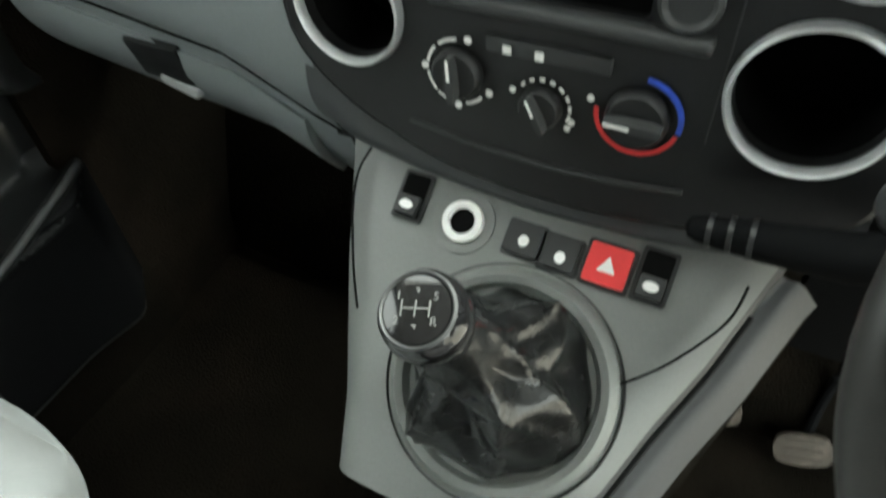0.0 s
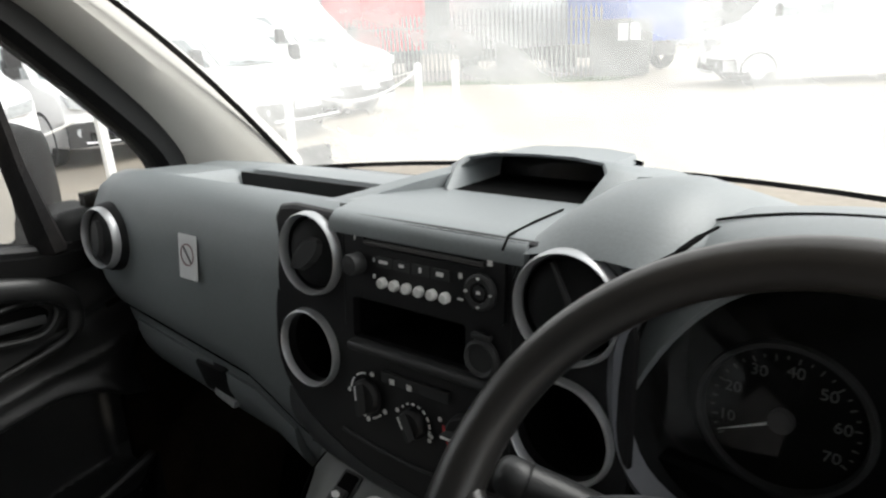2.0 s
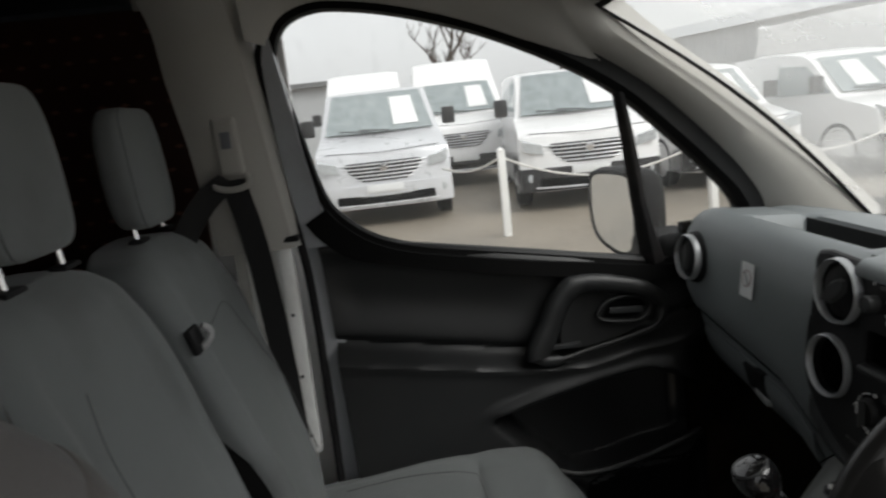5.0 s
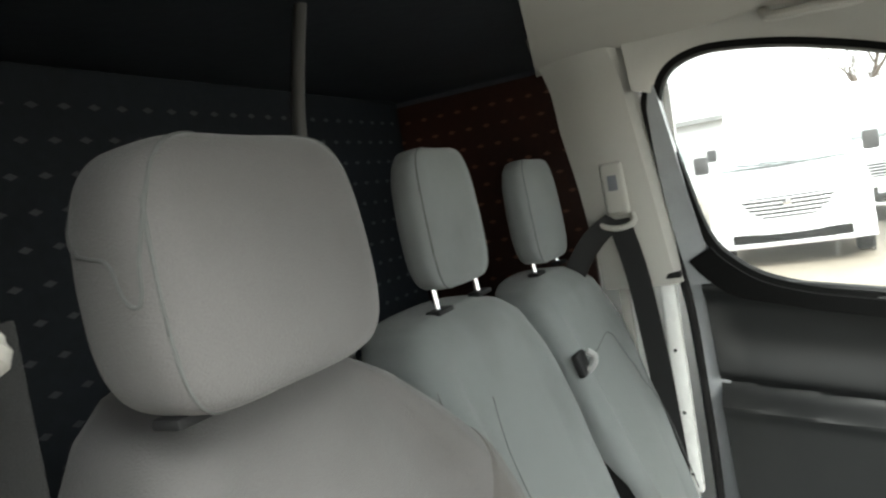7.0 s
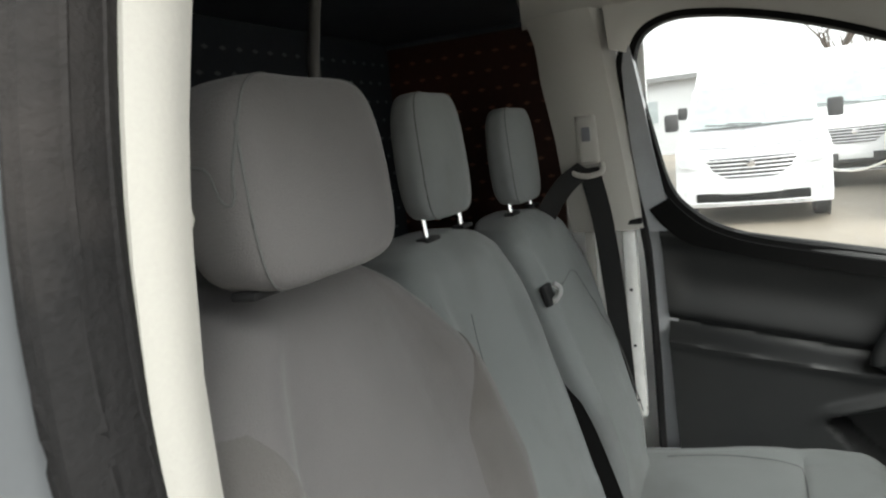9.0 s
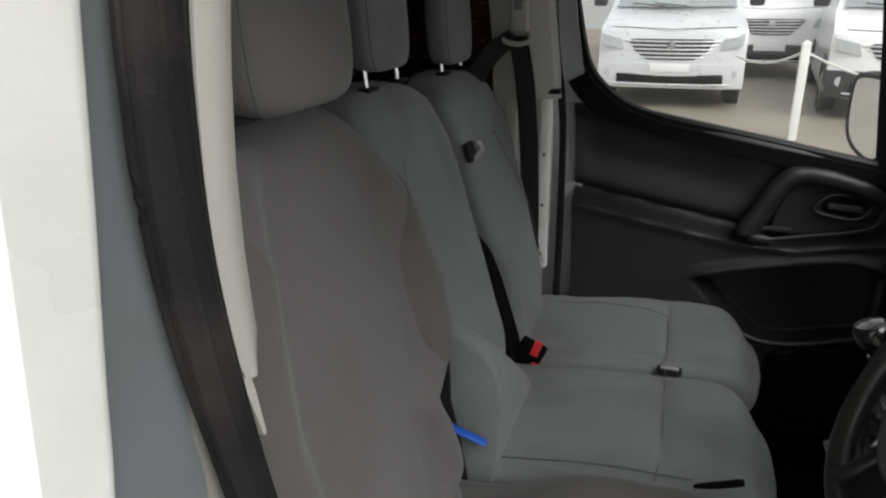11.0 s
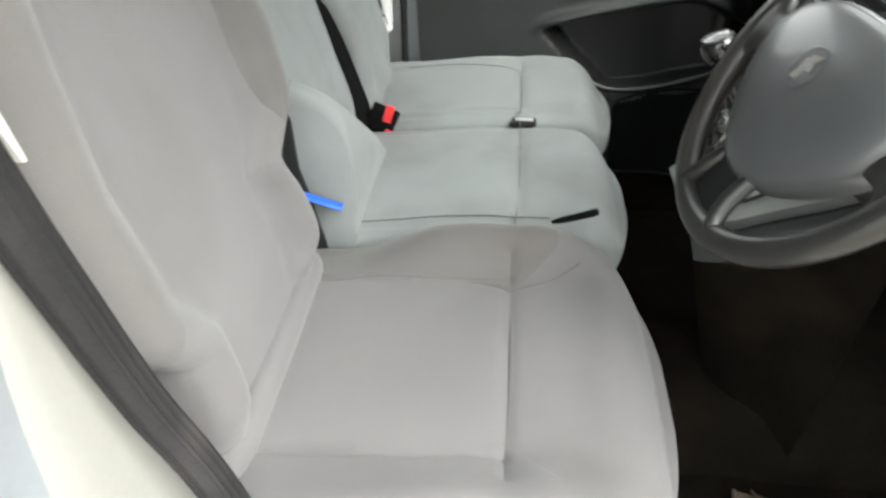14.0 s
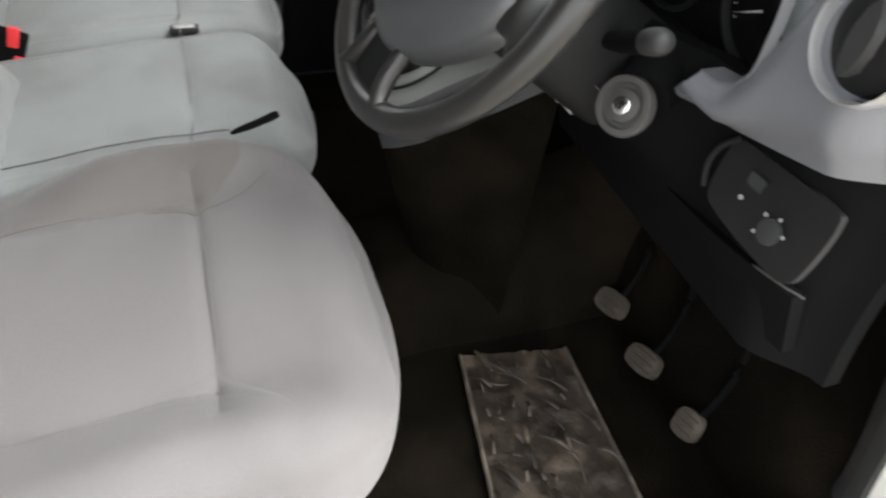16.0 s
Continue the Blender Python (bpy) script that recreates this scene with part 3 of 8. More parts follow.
part("window_frame", frame_run(lambda p: p.y > 0.30 and p.z > 1.14, lambda p: p.y, 0.014, 0.050, 0.020, 0.010, 0.04), M_DASH_DARK, door, "black front edge of the window frame")
part("lower_frame", frame_run(lambda p: p.y < 0.72 and p.z < (1.27 if p.y < 0.1 else 1.135), lambda p: p.y, 0.010, lambda z: 0.040 + 0.02 * smoothstep(1.17, 1.22, z), 0.032, 0.034, 0.05), M_RUN, door)
part("rear_frame", bm_loft([[(left_x(z) + 0.026, a, z), (left_x(z) + 0.026, b_, z), (left_x(z) - 0.01, b_, z), (left_x(z) - 0.01, a, z)] for z, a, b_ in ((1.19, -0.132, -0.078), (1.28, -0.144, -0.096), (1.37, -0.152, -0.110), (1.46, -0.156, -0.120), (1.54, -0.156, -0.131), (1.585, -0.146, -0.138))]), M_EDGE_SHADE, door, "pale painted rear edge of the window frame")

glass = bmesh.new()
g_pts = outline(WINDOW, 0.004, -0.012)
gv = [glass.verts.new(p) for p in g_pts]
edges_ = [glass.edges.new((gv[i], gv[(i + 1) % len(gv)])) for i in range(len(gv))]
bmesh.ops.triangle_fill(glass, use_beauty=True, edges=edges_)
pane = part("glass", glass, M_DOOR_GLASS, door, "clear wet window glass", smooth=False)
pane.visible_shadow = False
div_pts = [on_side(0.518, 1.425, 0.004), on_side(0.532, 1.33, 0.006), on_side(0.548, 1.2, 0.006), on_side(0.572, 1.07, 0.006)]
part("divider", bm_tube(div_pts, [0.013, 0.015, 0.018, 0.028], 8, 0.7), M_RUBBER, door, "black upright bar before the quarter light")


def sill_z(y):
    return interp(y, [(-0.2, 1.20), (-0.11, 1.192), (0.06, 1.162), (0.30, 1.118), (0.54, 1.072), (0.70, 1.05)])


def card_x(y, z):
    """Relief of the door card: a shoulder under the sill, a flat field, and the arm rest's swell."""
    top = sill_z(y)
    ridge = interp(y, [(-0.12, 0.957), (0.085, 0.920), (0.27, 0.888), (0.41, 0.880), (0.57, 0.913), (0.68, 0.94)])
    x = -0.700
    x += 0.020 * math.exp(-((z - top + 0.012) / 0.020) ** 2)
    x += 0.034 * smoothstep(ridge + 0.012, ridge - 0.012, z) * smoothstep(0.0, 0.03, ridge + 0.2 - z + 0.2)
    x -= 0.016 * math.exp(-((z - ridge - 0.024) / 0.012) ** 2)
    x += 0.008 * math.exp(-((z - ridge + 0.012) / 0.014) ** 2)
    low = interp(y, [(-0.12, 0.70), (0.15, 0.745), (0.195, 0.774), (0.31, 0.804), (0.43, 0.830), (0.535, 0.845), (0.585, 0.837), (0.64, 0.80), (0.7, 0.76)])
    hollow = interp(z, [(0.60, 0.37), (0.649, 0.322), (0.703, 0.261), (0.765, 0.205), (0.80, 0.195)])
    x += 0.013 * math.exp(-((z - low - 0.013) / 0.014) ** 2) * smoothstep(0.15, 0.24, y)
    x -= 0.095 * smoothstep(low + 0.006, low - 0.022, z) * smoothstep(hollow - 0.012, hollow + 0.022, y)
    # shallow dished field above the ridge
    x -= 0.010 * math.exp(-((z - (ridge + top) / 2) / 0.05) ** 2) * smoothstep(-0.12, -0.05, y) * smoothstep(0.36, 0.24, y)
    # pocket at the bottom
    rim_z = interp(y, [(0.2, 0.612), (0.33, 0.620), (0.39, 0.610), (0.47, 0.620), (0.59, 0.654), (0.7, 0.68)])
    x += 0.100 * smoothstep(rim_z + 0.010, rim_z - 0.014, z) * smoothstep(0.24, 0.34, y)
    x += 0.018 * smoothstep(0.5, 0.62, y) * smoothstep(1.02, 0.9, z)
    x -= 0.075 * smoothstep(0.60, 0.70, y) * smoothstep(0.97, 0.86, z)
    return max(x, -0.765)


def card(u, v):
    y = -0.115 + 0.82 * u + 0.03 * (1 - v) * (1 - u)
    z = 0.40 + (sill_z(y) - 0.40) * v
    return (card_x(y, z), y, z)


part("door_card", bm_grid(100, 130, card, (-0.03, 0, 0)), M_DOOR, door, "black grained plastic door card")


# Dark sheet just proud of the card, painting the pocket's shade.
def pocket_shade(u, v):
    y = 0.27 + 0.43 * u
    z = 0.41 + (interp(y, [(0.2, 0.606), (0.39, 0.600), (0.59, 0.644), (0.7, 0.67)]) - 0.41) * v
    return (card_x(y, z) + 0.004, y, z)


part("pocket_shade", bm_grid(40, 24, pocket_shade, (-0.003, 0, 0)), M_SHADED_PLASTIC, door, "dark sheet painting shade on the door pocket")
part("sill_strip", bm_tube([(-0.695 , y, sill_z(y) + 0.004) for y in [-0.115 + 0.8 * k / 24 for k in range(25)]], 0.009, 8), M_DOOR, door)
# grab handle: a flat-sided loop
grab = [(0.303, 0.906), (0.328, 0.962), (0.360, 1.024), (0.398, 1.050), (0.48, 1.040), (0.545, 1.018), (0.575, 0.985), (0.565, 0.945), (0.52, 0.925), (0.42, 0.905), (0.345, 0.893)]
grab_r = [0.026, 0.0245, 0.023, 0.020, 0.018, 0.015, 0.012, 0.007, 0.006, 0.006, 0.012]
gp = spline([(-0.664 + (0.008 if z > 1.0 or y < 0.36 else 0), y, z) for y, z in grab], 5, True)
rr_ = [grab_r[i // 5] for i in range(len(gp))]
part("grab_handle", bm_tube(gp, rr_, 14, 0.72, True, up=(1, 0, 0)), M_DOOR, door, "black moulded grab handle")
dish = bm_plate([(p[0], p[1]) for p in spline([(y, z, 0) for y, z in ((0.36, 0.915), (0.40, 1.025), (0.50, 1.015), (0.555, 0.985), (0.54, 0.945), (0.46, 0.915))], 5, True)], (), 0.006, Matrix(((0, 0, 1, -0.678), (1, 0, 0, 0), (0, 1, 0, 0), (0, 0, 0, 1))))
part("handle_dish", dish, M_DOOR, door)
latch = part("release_bezel", bm_tube(spline([(-0.668, y, z) for y, z in ((0.437, 0.974), (0.453, 0.998), (0.478, 1.008), (0.527, 1.007), (0.551, 0.986), (0.525, 0.955), (0.458, 0.961))], 5, True), 0.005, 8, 1.0, True, up=(1, 0, 0)), M_DOOR, door)
part("finger_well", bm_plate([(p.x, p.y) for p in spline([(0.452, 0.974, 0), (0.462, 0.992, 0), (0.482, 1.000, 0), (0.524, 0.999, 0), (0.540, 0.984, 0), (0.520, 0.964, 0), (0.464, 0.967, 0)], 4, True)], (), 0.003, Matrix(((0, 0, 1, -0.670), (1, 0, 0, 0), (0, 1, 0, 0), (0, 0, 0, 1)))), M_CAVITY, latch)
part("handle_tab", bm_box((-0.672, 0.366, 0.917), (0.008, 0.064, 0.011), 0.003), M_GREYDARK, door, "pale grey end of the handle recess")
part("release_lever", bm_box((-0.664, 0.497, 0.981), (0.008, 0.072, 0.014), 0.004, 2, Matrix.Rotation(radians(-4), 4, 'X')), M_GREYDARK, latch, "dark grey door release lever")
part("pocket_rim", bm_tube(spline([(-0.650, 0.295, 0.672), (-0.640, 0.328, 0.652), (-0.636, 0.378, 0.641), (-0.636, 0.465, 0.650), (-0.638, 0.585, 0.684), (-0.645, 0.64, 0.70)], 5), [0.004] + [0.0085] * 24 + [0.006], 10), M_DOOR, door)
part("screw", bm_lathe([(0.0, 0.004), (0.004, 0.003), (0.005, 0)], frame_at((-0.692, 0.0, 0.80), (1, 0, 0)), 10), M_STEEL, door, "small pale screw head")
part("outer_skin", bm_grid(12, 10, lambda u, v: (-0.80 - 0.03 * math.sin(v * 2.6), -0.13 + 0.98 * u, 0.25 + 0.80 * v), (0.01, 0, 0)), M_PAINT, door, "white painted outer skin")

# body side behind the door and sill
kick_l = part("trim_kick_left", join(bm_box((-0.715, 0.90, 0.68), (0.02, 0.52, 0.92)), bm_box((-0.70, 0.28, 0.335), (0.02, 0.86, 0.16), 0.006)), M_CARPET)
tagged(kick_l, "black carpeted kick panel of the passenger footwell", "kick panel", kind="structure")
side = part("wall_left", join(bm_box((-0.812, -0.30, 0.95), (0.02, 0.32, 1.4)), bm_box((-0.77, 0.4, 0.33), (0.10, 1.1, 0.14), 0.02)), M_PAINT)
tagged(side, "white painted body side and sill", "wall", kind="structure")


# passenger B-pillar trim
def b_trim(u, v):
    z = 1.20 + 0.50 * v
    y0_, y1_ = interp(z, [(1.20, -0.296), (1.26, -0.300), (1.41, -0.308), (1.53, -0.322), (1.70, -0.325)]), -0.136 - 0.09 * max(0, z - 1.2)
    y = y0_ + (y1_ - y0_) * u
    x = left_x(z) + 0.045 + 0.018 * math.sin(math.pi * u) + 0.085 * smoothstep(0.78, 1.0, v)
    if u > 0.9:
        x -= 0.03 * (u - 0.9) / 0.1
    return (x, y, z)


bt = thing("belt_pillar", "pale beige upper pillar trim with a seat belt slot", "pillar trim")
part("upper_trim", bm_grid(18, 26, b_trim, (-0.03, 0, 0)), M_CREAM, bt)
part("slot", bm_box((-0.600, -0.240, 1.49), (0.004, 0.012, 0.10), 0.001, 1, Matrix.Rotation(radians(11), 4, 'Y')), M_GREYDARK, bt)
part("trim_joint", bm_tube([(-0.615 + 0.0, -0.345 + 0.02 * k, 1.598 - 0.002 * k) for k in range(10)], 0.0012, 6), M_GREYDARK, bt)
part("trim_plug", bm_lathe([(0.008, 0), (0.007, 0.003), (0, 0.003)], frame_at((-0.577, -0.262, 1.565), (1, 0, -0.2)), 14), M_CREAM, bt)
part("lower_trim", join(bm_box((-0.676, -0.178, 0.99), (0.03, 0.030, 0.46), 0.006), bm_box((-0.70, -0.23, 0.95), (0.03, 0.10, 0.55), 0.006)), M_PAINT, bt, "white painted lower pillar")
part("door_seal", bm_tube(spline([(-0.690, -0.140, 0.45), (-0.686, -0.136, 0.8), (-0.676, -0.138, 1.1), (-0.660, -0.146, 1.22), (-0.640, -0.158, 1.37), (-0.612, -0.165, 1.51), (-0.600, -0.152, 1.575), (-0.596, -0.118, 1.622), (-0.596, -0.06, 1.636)], 6), 0.009, 8), M_RUBBER, bt, "black rubber door seal")
for z in (0.80, 0.93, 1.06):
    part("rivet", bm_lathe([(0, 0.003), (0.003, 0.002), (0.004, 0)], frame_at((-0.660, -0.180, z), (1, 0, 0)), 8), M_GREYDARK, bt)
part("door_edge", bm_box((-0.722, -0.118, 0.80), (0.016, 0.060, 0.84), 0.003), M_EDGE_SHADE, bt, "pale painted door edge")
rail = part("rail", bm_box((-0.655, -0.262, 0.98), (0.016, 0.020, 0.50), 0.004), M_CREAM, bt)
# cant rail trim above the door
def cant_rings():
    """Roof side trim rolled over the top of the window, up to the lining."""
    n = len(outline(WINDOW, 0, 0))
    base = outline(WINDOW, 0, 0)
    run = sorted((i for i in range(n) if base[i].z > 1.565 - 0.16 * (base[i].y > 0) and base[i].y < 0.50), key=lambda i: (base[i].y if base[i].z > 1.57 or base[i].y > 0 else -3 + base[i].z))
    g1, g2, g3 = outline(WINDOW, 0.012, 0.018), outline(WINDOW, 0.022, 0.040), outline(WINDOW, 0.045, 0.062)
    rings = []
    for i in run:
        y, k = g3[i].y, smoothstep(0.22, 0.42, g3[i].y)
        top = Vector((-0.500, y, 1.664)).lerp(g3[i] + Vector((0.035, 0.01, 0.035)), k)
        ring = [g1[i], g2[i], g3[i], g3[i].lerp(top, 0.5) + Vector((0, 0, 0.010)), top, top + Vector((-0.06, 0, 0.03)), g1[i] + Vector((-0.03, 0, 0.03))]
        fade = 0.92 * smoothstep(0.30, 0.49, base[i].y)
        rings.append([p.lerp(g1[i] + Vector((-0.02, 0, 0.012)), fade) for p in ring])
    return rings


cant = part("trim_cant_left", bm_loft(cant_rings()), M_CREAM)
tagged(cant, "pale beige roof side trim above the door window", "roof trim", kind="structure")

belt = thing("seat_belt", "black passenger seat belt hanging from a beige height adjuster", "seat belt", "seat belts")
slider = part("height_adjuster", bm_box((-0.585, -0.235, 1.405), (0.022, 0.045, 0.105), 0.009, 3, Matrix.Rotation(radians(8), 4, 'Y')), M_CREAM, belt, "beige sliding height adjuster")
part("button", bm_box((-0.572, -0.235, 1.415), (0.006, 0.018, 0.030), 0.002), M_TRIM, slider)
part("loop", bm_tube(spline([(-0.58, -0.262, 1.350), (-0.57, -0.265, 1.335), (-0.567, -0.235, 1.328), (-0.57, -0.207, 1.335), (-0.58, -0.208, 1.352)], 5), 0.006, 8), M_CREAM, belt)


def strap(points, half, across, thick=0.0012):
    ac = Vector(across).normalized()
    rings = []
    for p in points:
        p = Vector(p)
        nn = Vector((1, 0, 0)) if abs(ac.x) < 0.7 else Vector((0, 1, 0))
        rings.append([p - ac * half + nn * thick, p + ac * half + nn * thick, p + ac * half - nn * thick, p - ac * half - nn * thick])
    return bm_loft(rings)


part("webbing", strap(spline([(-0.572, -0.235, 1.345), (-0.600, -0.218, 1.22), (-0.632, -0.208, 1.0), (-0.65, -0.205, 0.78), (-0.66, -0.21, 0.6)], 5), 0.023, (0.1, 1, 0.05)), M_BELT, belt)
part("webbing", strap(spline([(-0.572, -0.240, 1.345), (-0.575, -0.285, 1.315), (-0.58, -0.33, 1.26), (-0.585, -0.37, 1.18)], 5), 0.022, (0.29, -0.645, 0.516)), M_BELT, belt)
part("keeper", bm_box((-0.640, -0.168, 1.218), (0.03, 0.05, 0.012), 0.003), M_DASH_DARK, belt)

# sun visors and a clip on the lining
for x, nm in ((-0.33, "beige sun visor folded up above the passenger"), (0.36, "beige sun visor folded up above the driver")):
    visor = thing("sun_visor", nm, "sun visor", "sun visors")
    part("pad", bm_box((x, 0.375, 1.615), (0.34, 0.15, 0.016), 0.007, 3, Matrix.Rotation(radians(-9), 4, 'X')), M_HEADLINER, visor)
    part("hinge", bm_tube([(x - 0.15, 0.44, 1.603), (x - 0.19, 0.445, 1.604), (x - 0.20, 0.445, 1.63)], 0.006, 8), M_CREAM, visor)
    part("clip", bm_box((x + 0.15, 0.445, 1.604), (0.03, 0.02, 0.02), 0.004), M_CREAM, visor)
hold = thing("passenger_grip", "beige roof grab handle above the passenger door", "grab handle")
part("bar", bm_tube(spline([(-0.520, 0.06, 1.655), (-0.50, 0.07, 1.640), (-0.495, 0.13, 1.637), (-0.50, 0.19, 1.635), (-0.520, 0.20, 1.65)], 5), 0.009, 8), M_CREAM, hold)

# door mirror outside
mirror = thing("door_mirror", "black door mirror outside the passenger window", "wing mirror")
MM = frame_at((-0.955, 0.572, 1.138), (0.344, -0.939, -0.02))
mglass = bpy.data.materials.new("mirror_glass")
mglass.use_nodes = True
mglass.node_tree.nodes["Principled BSDF"].inputs["Metallic"].default_value = 1.0
mglass.node_tree.nodes["Principled BSDF"].inputs["Roughness"].default_value = 0.04
mglass.node_tree.nodes["Principled BSDF"].inputs["Base Color"].default_value = (0.82, 0.84, 0.85, 1)
MIR = [(p.x, p.y) for p in spline([(-0.078, 0.055, 0), (-0.060, 0.088, 0), (0.0, 0.094, 0), (0.062, 0.088, 0), (0.078, 0.06, 0), (0.080, -0.03, 0), (0.070, -0.080, 0), (0.03, -0.098, 0), (-0.045, -0.075, 0), (-0.076, -0.03, 0)], 5, True)]


def mirror_ring(k, h):
    return [MM @ Vector((x * k, y * k, h)) for x, y in MIR]


part("housing", bm_loft([mirror_ring(0.985, -0.006), mirror_ring(1.03, 0.004), mirror_ring(1.10, 0.002), mirror_ring(1.15, -0.02), mirror_ring(1.12, -0.06), mirror_ring(0.95, -0.10), mirror_ring(0.6, -0.125)], True, True), M_DASH_DARK, mirror)
part("reflector", bm_plate([(x * 0.985, y * 0.985) for x, y in MIR], (), 0.003, MM), mglass, mirror, "silvered mirror glass")
part("arm", bm_loft([[(-0.70 - 0.19 * k, 0.67 - 0.02 * k + dy, 1.055 + 0.01 * k + dz) for dy, dz in ((-0.06, -0.03), (0.06, -0.03), (0.05, 0.035), (-0.05, 0.035))] for k in (0, 0.5, 1)]), M_DASH_DARK, mirror)
part("foot", bm_box((-0.715, 0.68, 1.075), (0.05, 0.19, 0.09), 0.025, 3), M_DASH_DARK, mirror)

# ---- driver's side: door opening, pillar ----
jamb = thing("driver_pillar", "white painted door pillar beside the driver's seat", "door pillar")


def jamb_lean(z):
    return interp(z, [(0.35, 0.10), (0.6, 0.06), (0.85, 0.015), (1.05, 0.0), (1.7, -0.02)])


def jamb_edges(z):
    """Edges of the three upright bands: seal flange, shade-greyed panel, white outer edge."""
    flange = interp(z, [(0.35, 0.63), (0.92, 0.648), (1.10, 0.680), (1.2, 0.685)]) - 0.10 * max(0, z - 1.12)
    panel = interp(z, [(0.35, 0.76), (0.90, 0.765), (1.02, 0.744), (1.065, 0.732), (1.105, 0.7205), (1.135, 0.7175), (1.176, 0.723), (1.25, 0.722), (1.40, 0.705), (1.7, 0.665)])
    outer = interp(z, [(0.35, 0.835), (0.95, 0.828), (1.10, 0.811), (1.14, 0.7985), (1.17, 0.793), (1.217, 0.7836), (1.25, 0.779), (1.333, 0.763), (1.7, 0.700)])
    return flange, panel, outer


def jamb_flange(u, v):
    z = 0.35 + 1.32 * v
    x0, x1, _ = jamb_edges(z)
    return (x0 + (x1 - x0) * u, -0.1485 + jamb_lean(z) - 0.003 * smoothstep(0.80, 1.0, u), z)


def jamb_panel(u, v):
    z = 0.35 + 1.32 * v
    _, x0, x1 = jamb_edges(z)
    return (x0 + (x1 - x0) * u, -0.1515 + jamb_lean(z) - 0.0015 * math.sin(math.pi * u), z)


def jamb_outer(u, v):
    z = 0.35 + 1.32 * v
    x0 = jamb_edges(z)[2]
    x1 = max(0.865 - 0.10 * max(0, z - 1.12), x0 + 0.03)
    return (x0 + (x1 - x0) * smoothstep(0, 1, min(1, u * 1.25)), -0.1515 + jamb_lean(z) + 0.004 * smoothstep(0, 0.12, u) - 0.27 * smoothstep(0.50, 1.0, u), z)


# Flange and panel are greyed copies of the white paint, standing for shade.
part("flange", bm_grid(8, 40, jamb_flange, (0, -0.02, 0)), M_FLANGE_SHADE, jamb, "white painted seal flange, greyed to carry shade")
part("jamb", bm_grid(12, 40, jamb_panel, (0, -0.02, 0)), M_JAMB_SHADE, jamb, "white painted jamb, shade put into its blue-grey colour")
part("outer_edge", bm_grid(18, 40, jamb_outer, (0, -0.02, 0)), M_PAINT, jamb, "white painted outer body edge")
part("side_panel", bm_grid(16, 20, lambda u, v: (0.868 - 0.20 * max(0, 0.30 + 1.37 * v - 1.12) + 0.03 * math.sin(v * 2.7), -0.425 - 1.9 * u, 0.30 + 1.37 * v), (-0.02, 0, 0)), M_PAINT, jamb)
SEAL = [(0.669, -0.130, 1.66), (0.693, -0.140, 1.56), (0.716, -0.142, 1.44), (0.724, -0.140, 1.34), (0.719, -0.138, 1.25), (0.706, -0.134, 1.16), (0.693, -0.124, 1.06), (0.684, -0.110, 0.97), (0.672, -0.085, 0.86), (0.668, -0.04, 0.66), (0.672, 0.02, 0.48), (0.690, 0.12, 0.395), (0.700, 0.45, 0.385), (0.702, 0.78, 0.388), (0.704, 0.905, 0.40), (0.705, 0.918, 0.46), (0.705, 0.885, 0.58), (0.705, 0.835, 0.72), (0.704, 0.775, 0.90), (0.703, 0.735, 1.02)]
sp = spline(SEAL, 7)
part("door_seal", bm_tube(sp, [interp(p.z, [(0.95, 0.0085), (1.12, 0.0090), (1.34, 0.0112)]) for p in sp], 14, 1.95, up=(1, 0, 0)), M_RUBBER, jamb, "dusty black rubber door seal")
for off in (-0.012, 0.000, 0.011):
    part("seal_rib", bm_tube([p + Vector((off * interp(p.z, [(1.12, 0.62), (1.34, 0.75)]), interp(p.z, [(1.12, 0.0068), (1.34, 0.0085)]), 0)) for p in sp[2:62]], 0.0026, 6), M_RUBBER, jamb)
part("seal_lip", bm_tube([p + Vector((interp(p.z, [(1.12, 0.010), (1.34, 0.014)]), -0.008, 0)) for p in sp], [interp(p.z, [(1.12, 0.006), (1.34, 0.007)]) for p in sp], 8), M_RUBBER, jamb)


def strip(u, v):
    z = 1.205 + 0.44 * v
    x0 = interp(z, [(1.205, 0.681), (1.216, 0.6745), (1.28, 0.679), (1.34, 0.6785), (1.41, 0.671), (1.46, 0.661), (1.50, 0.650), (1.65, 0.612)])
    x1 = interp(z, [(1.205, 0.693), (1.22, 0.702), (1.30, 0.711), (1.35, 0.709), (1.41, 0.704), (1.46, 0.696), (1.50, 0.688), (1.65, 0.655)])
    return (x0 + (x1 - x0) * u, -0.132 - 0.004 * math.sin(math.pi * u) * -1, z)


part("trim_strip", bm_grid(6, 16, strip, (0, -0.05, 0)), M_CREAM, jamb, "pale cream pillar trim")
part("strip_tail", bm_loft([[(0.6885, -0.132, 1.206), (0.698, -0.132, 1.206), (0.698, -0.14, 1.206)], [(0.6875, -0.130, 1.195), (0.696, -0.130, 1.195), (0.696, -0.14, 1.195)], [(0.6830, -0.128, 1.158), (0.686, -0.128, 1.158), (0.686, -0.14, 1.158)]]), M_CREAM, jamb)
lab_m = frame_at((0.769, -0.1505, 1.084), (0.0, 1, 0), (-0.24, 0, 1))
label_ob = thing("pillar_label", "white printed data label with bar code on the pillar", "label")
part("paper", bm_plate(rrect(0, 0, 0.050, 0.082, 0.002), (), 0.0006, lab_m), M_LABEL, label_ob)


def printed(name, x, y, w, h, mat_, lift=0.0007):
    part(name, bm_plate(rrect(x, y, w, h, min(w, h) * 0.2), (), 0.0004, lab_m @ Matrix.Translation((0, 0, lift))), mat_, label_ob)


printed("print_field", 0.000, 0.011, 0.030, 0.050, M_PRINT, 0.0004)
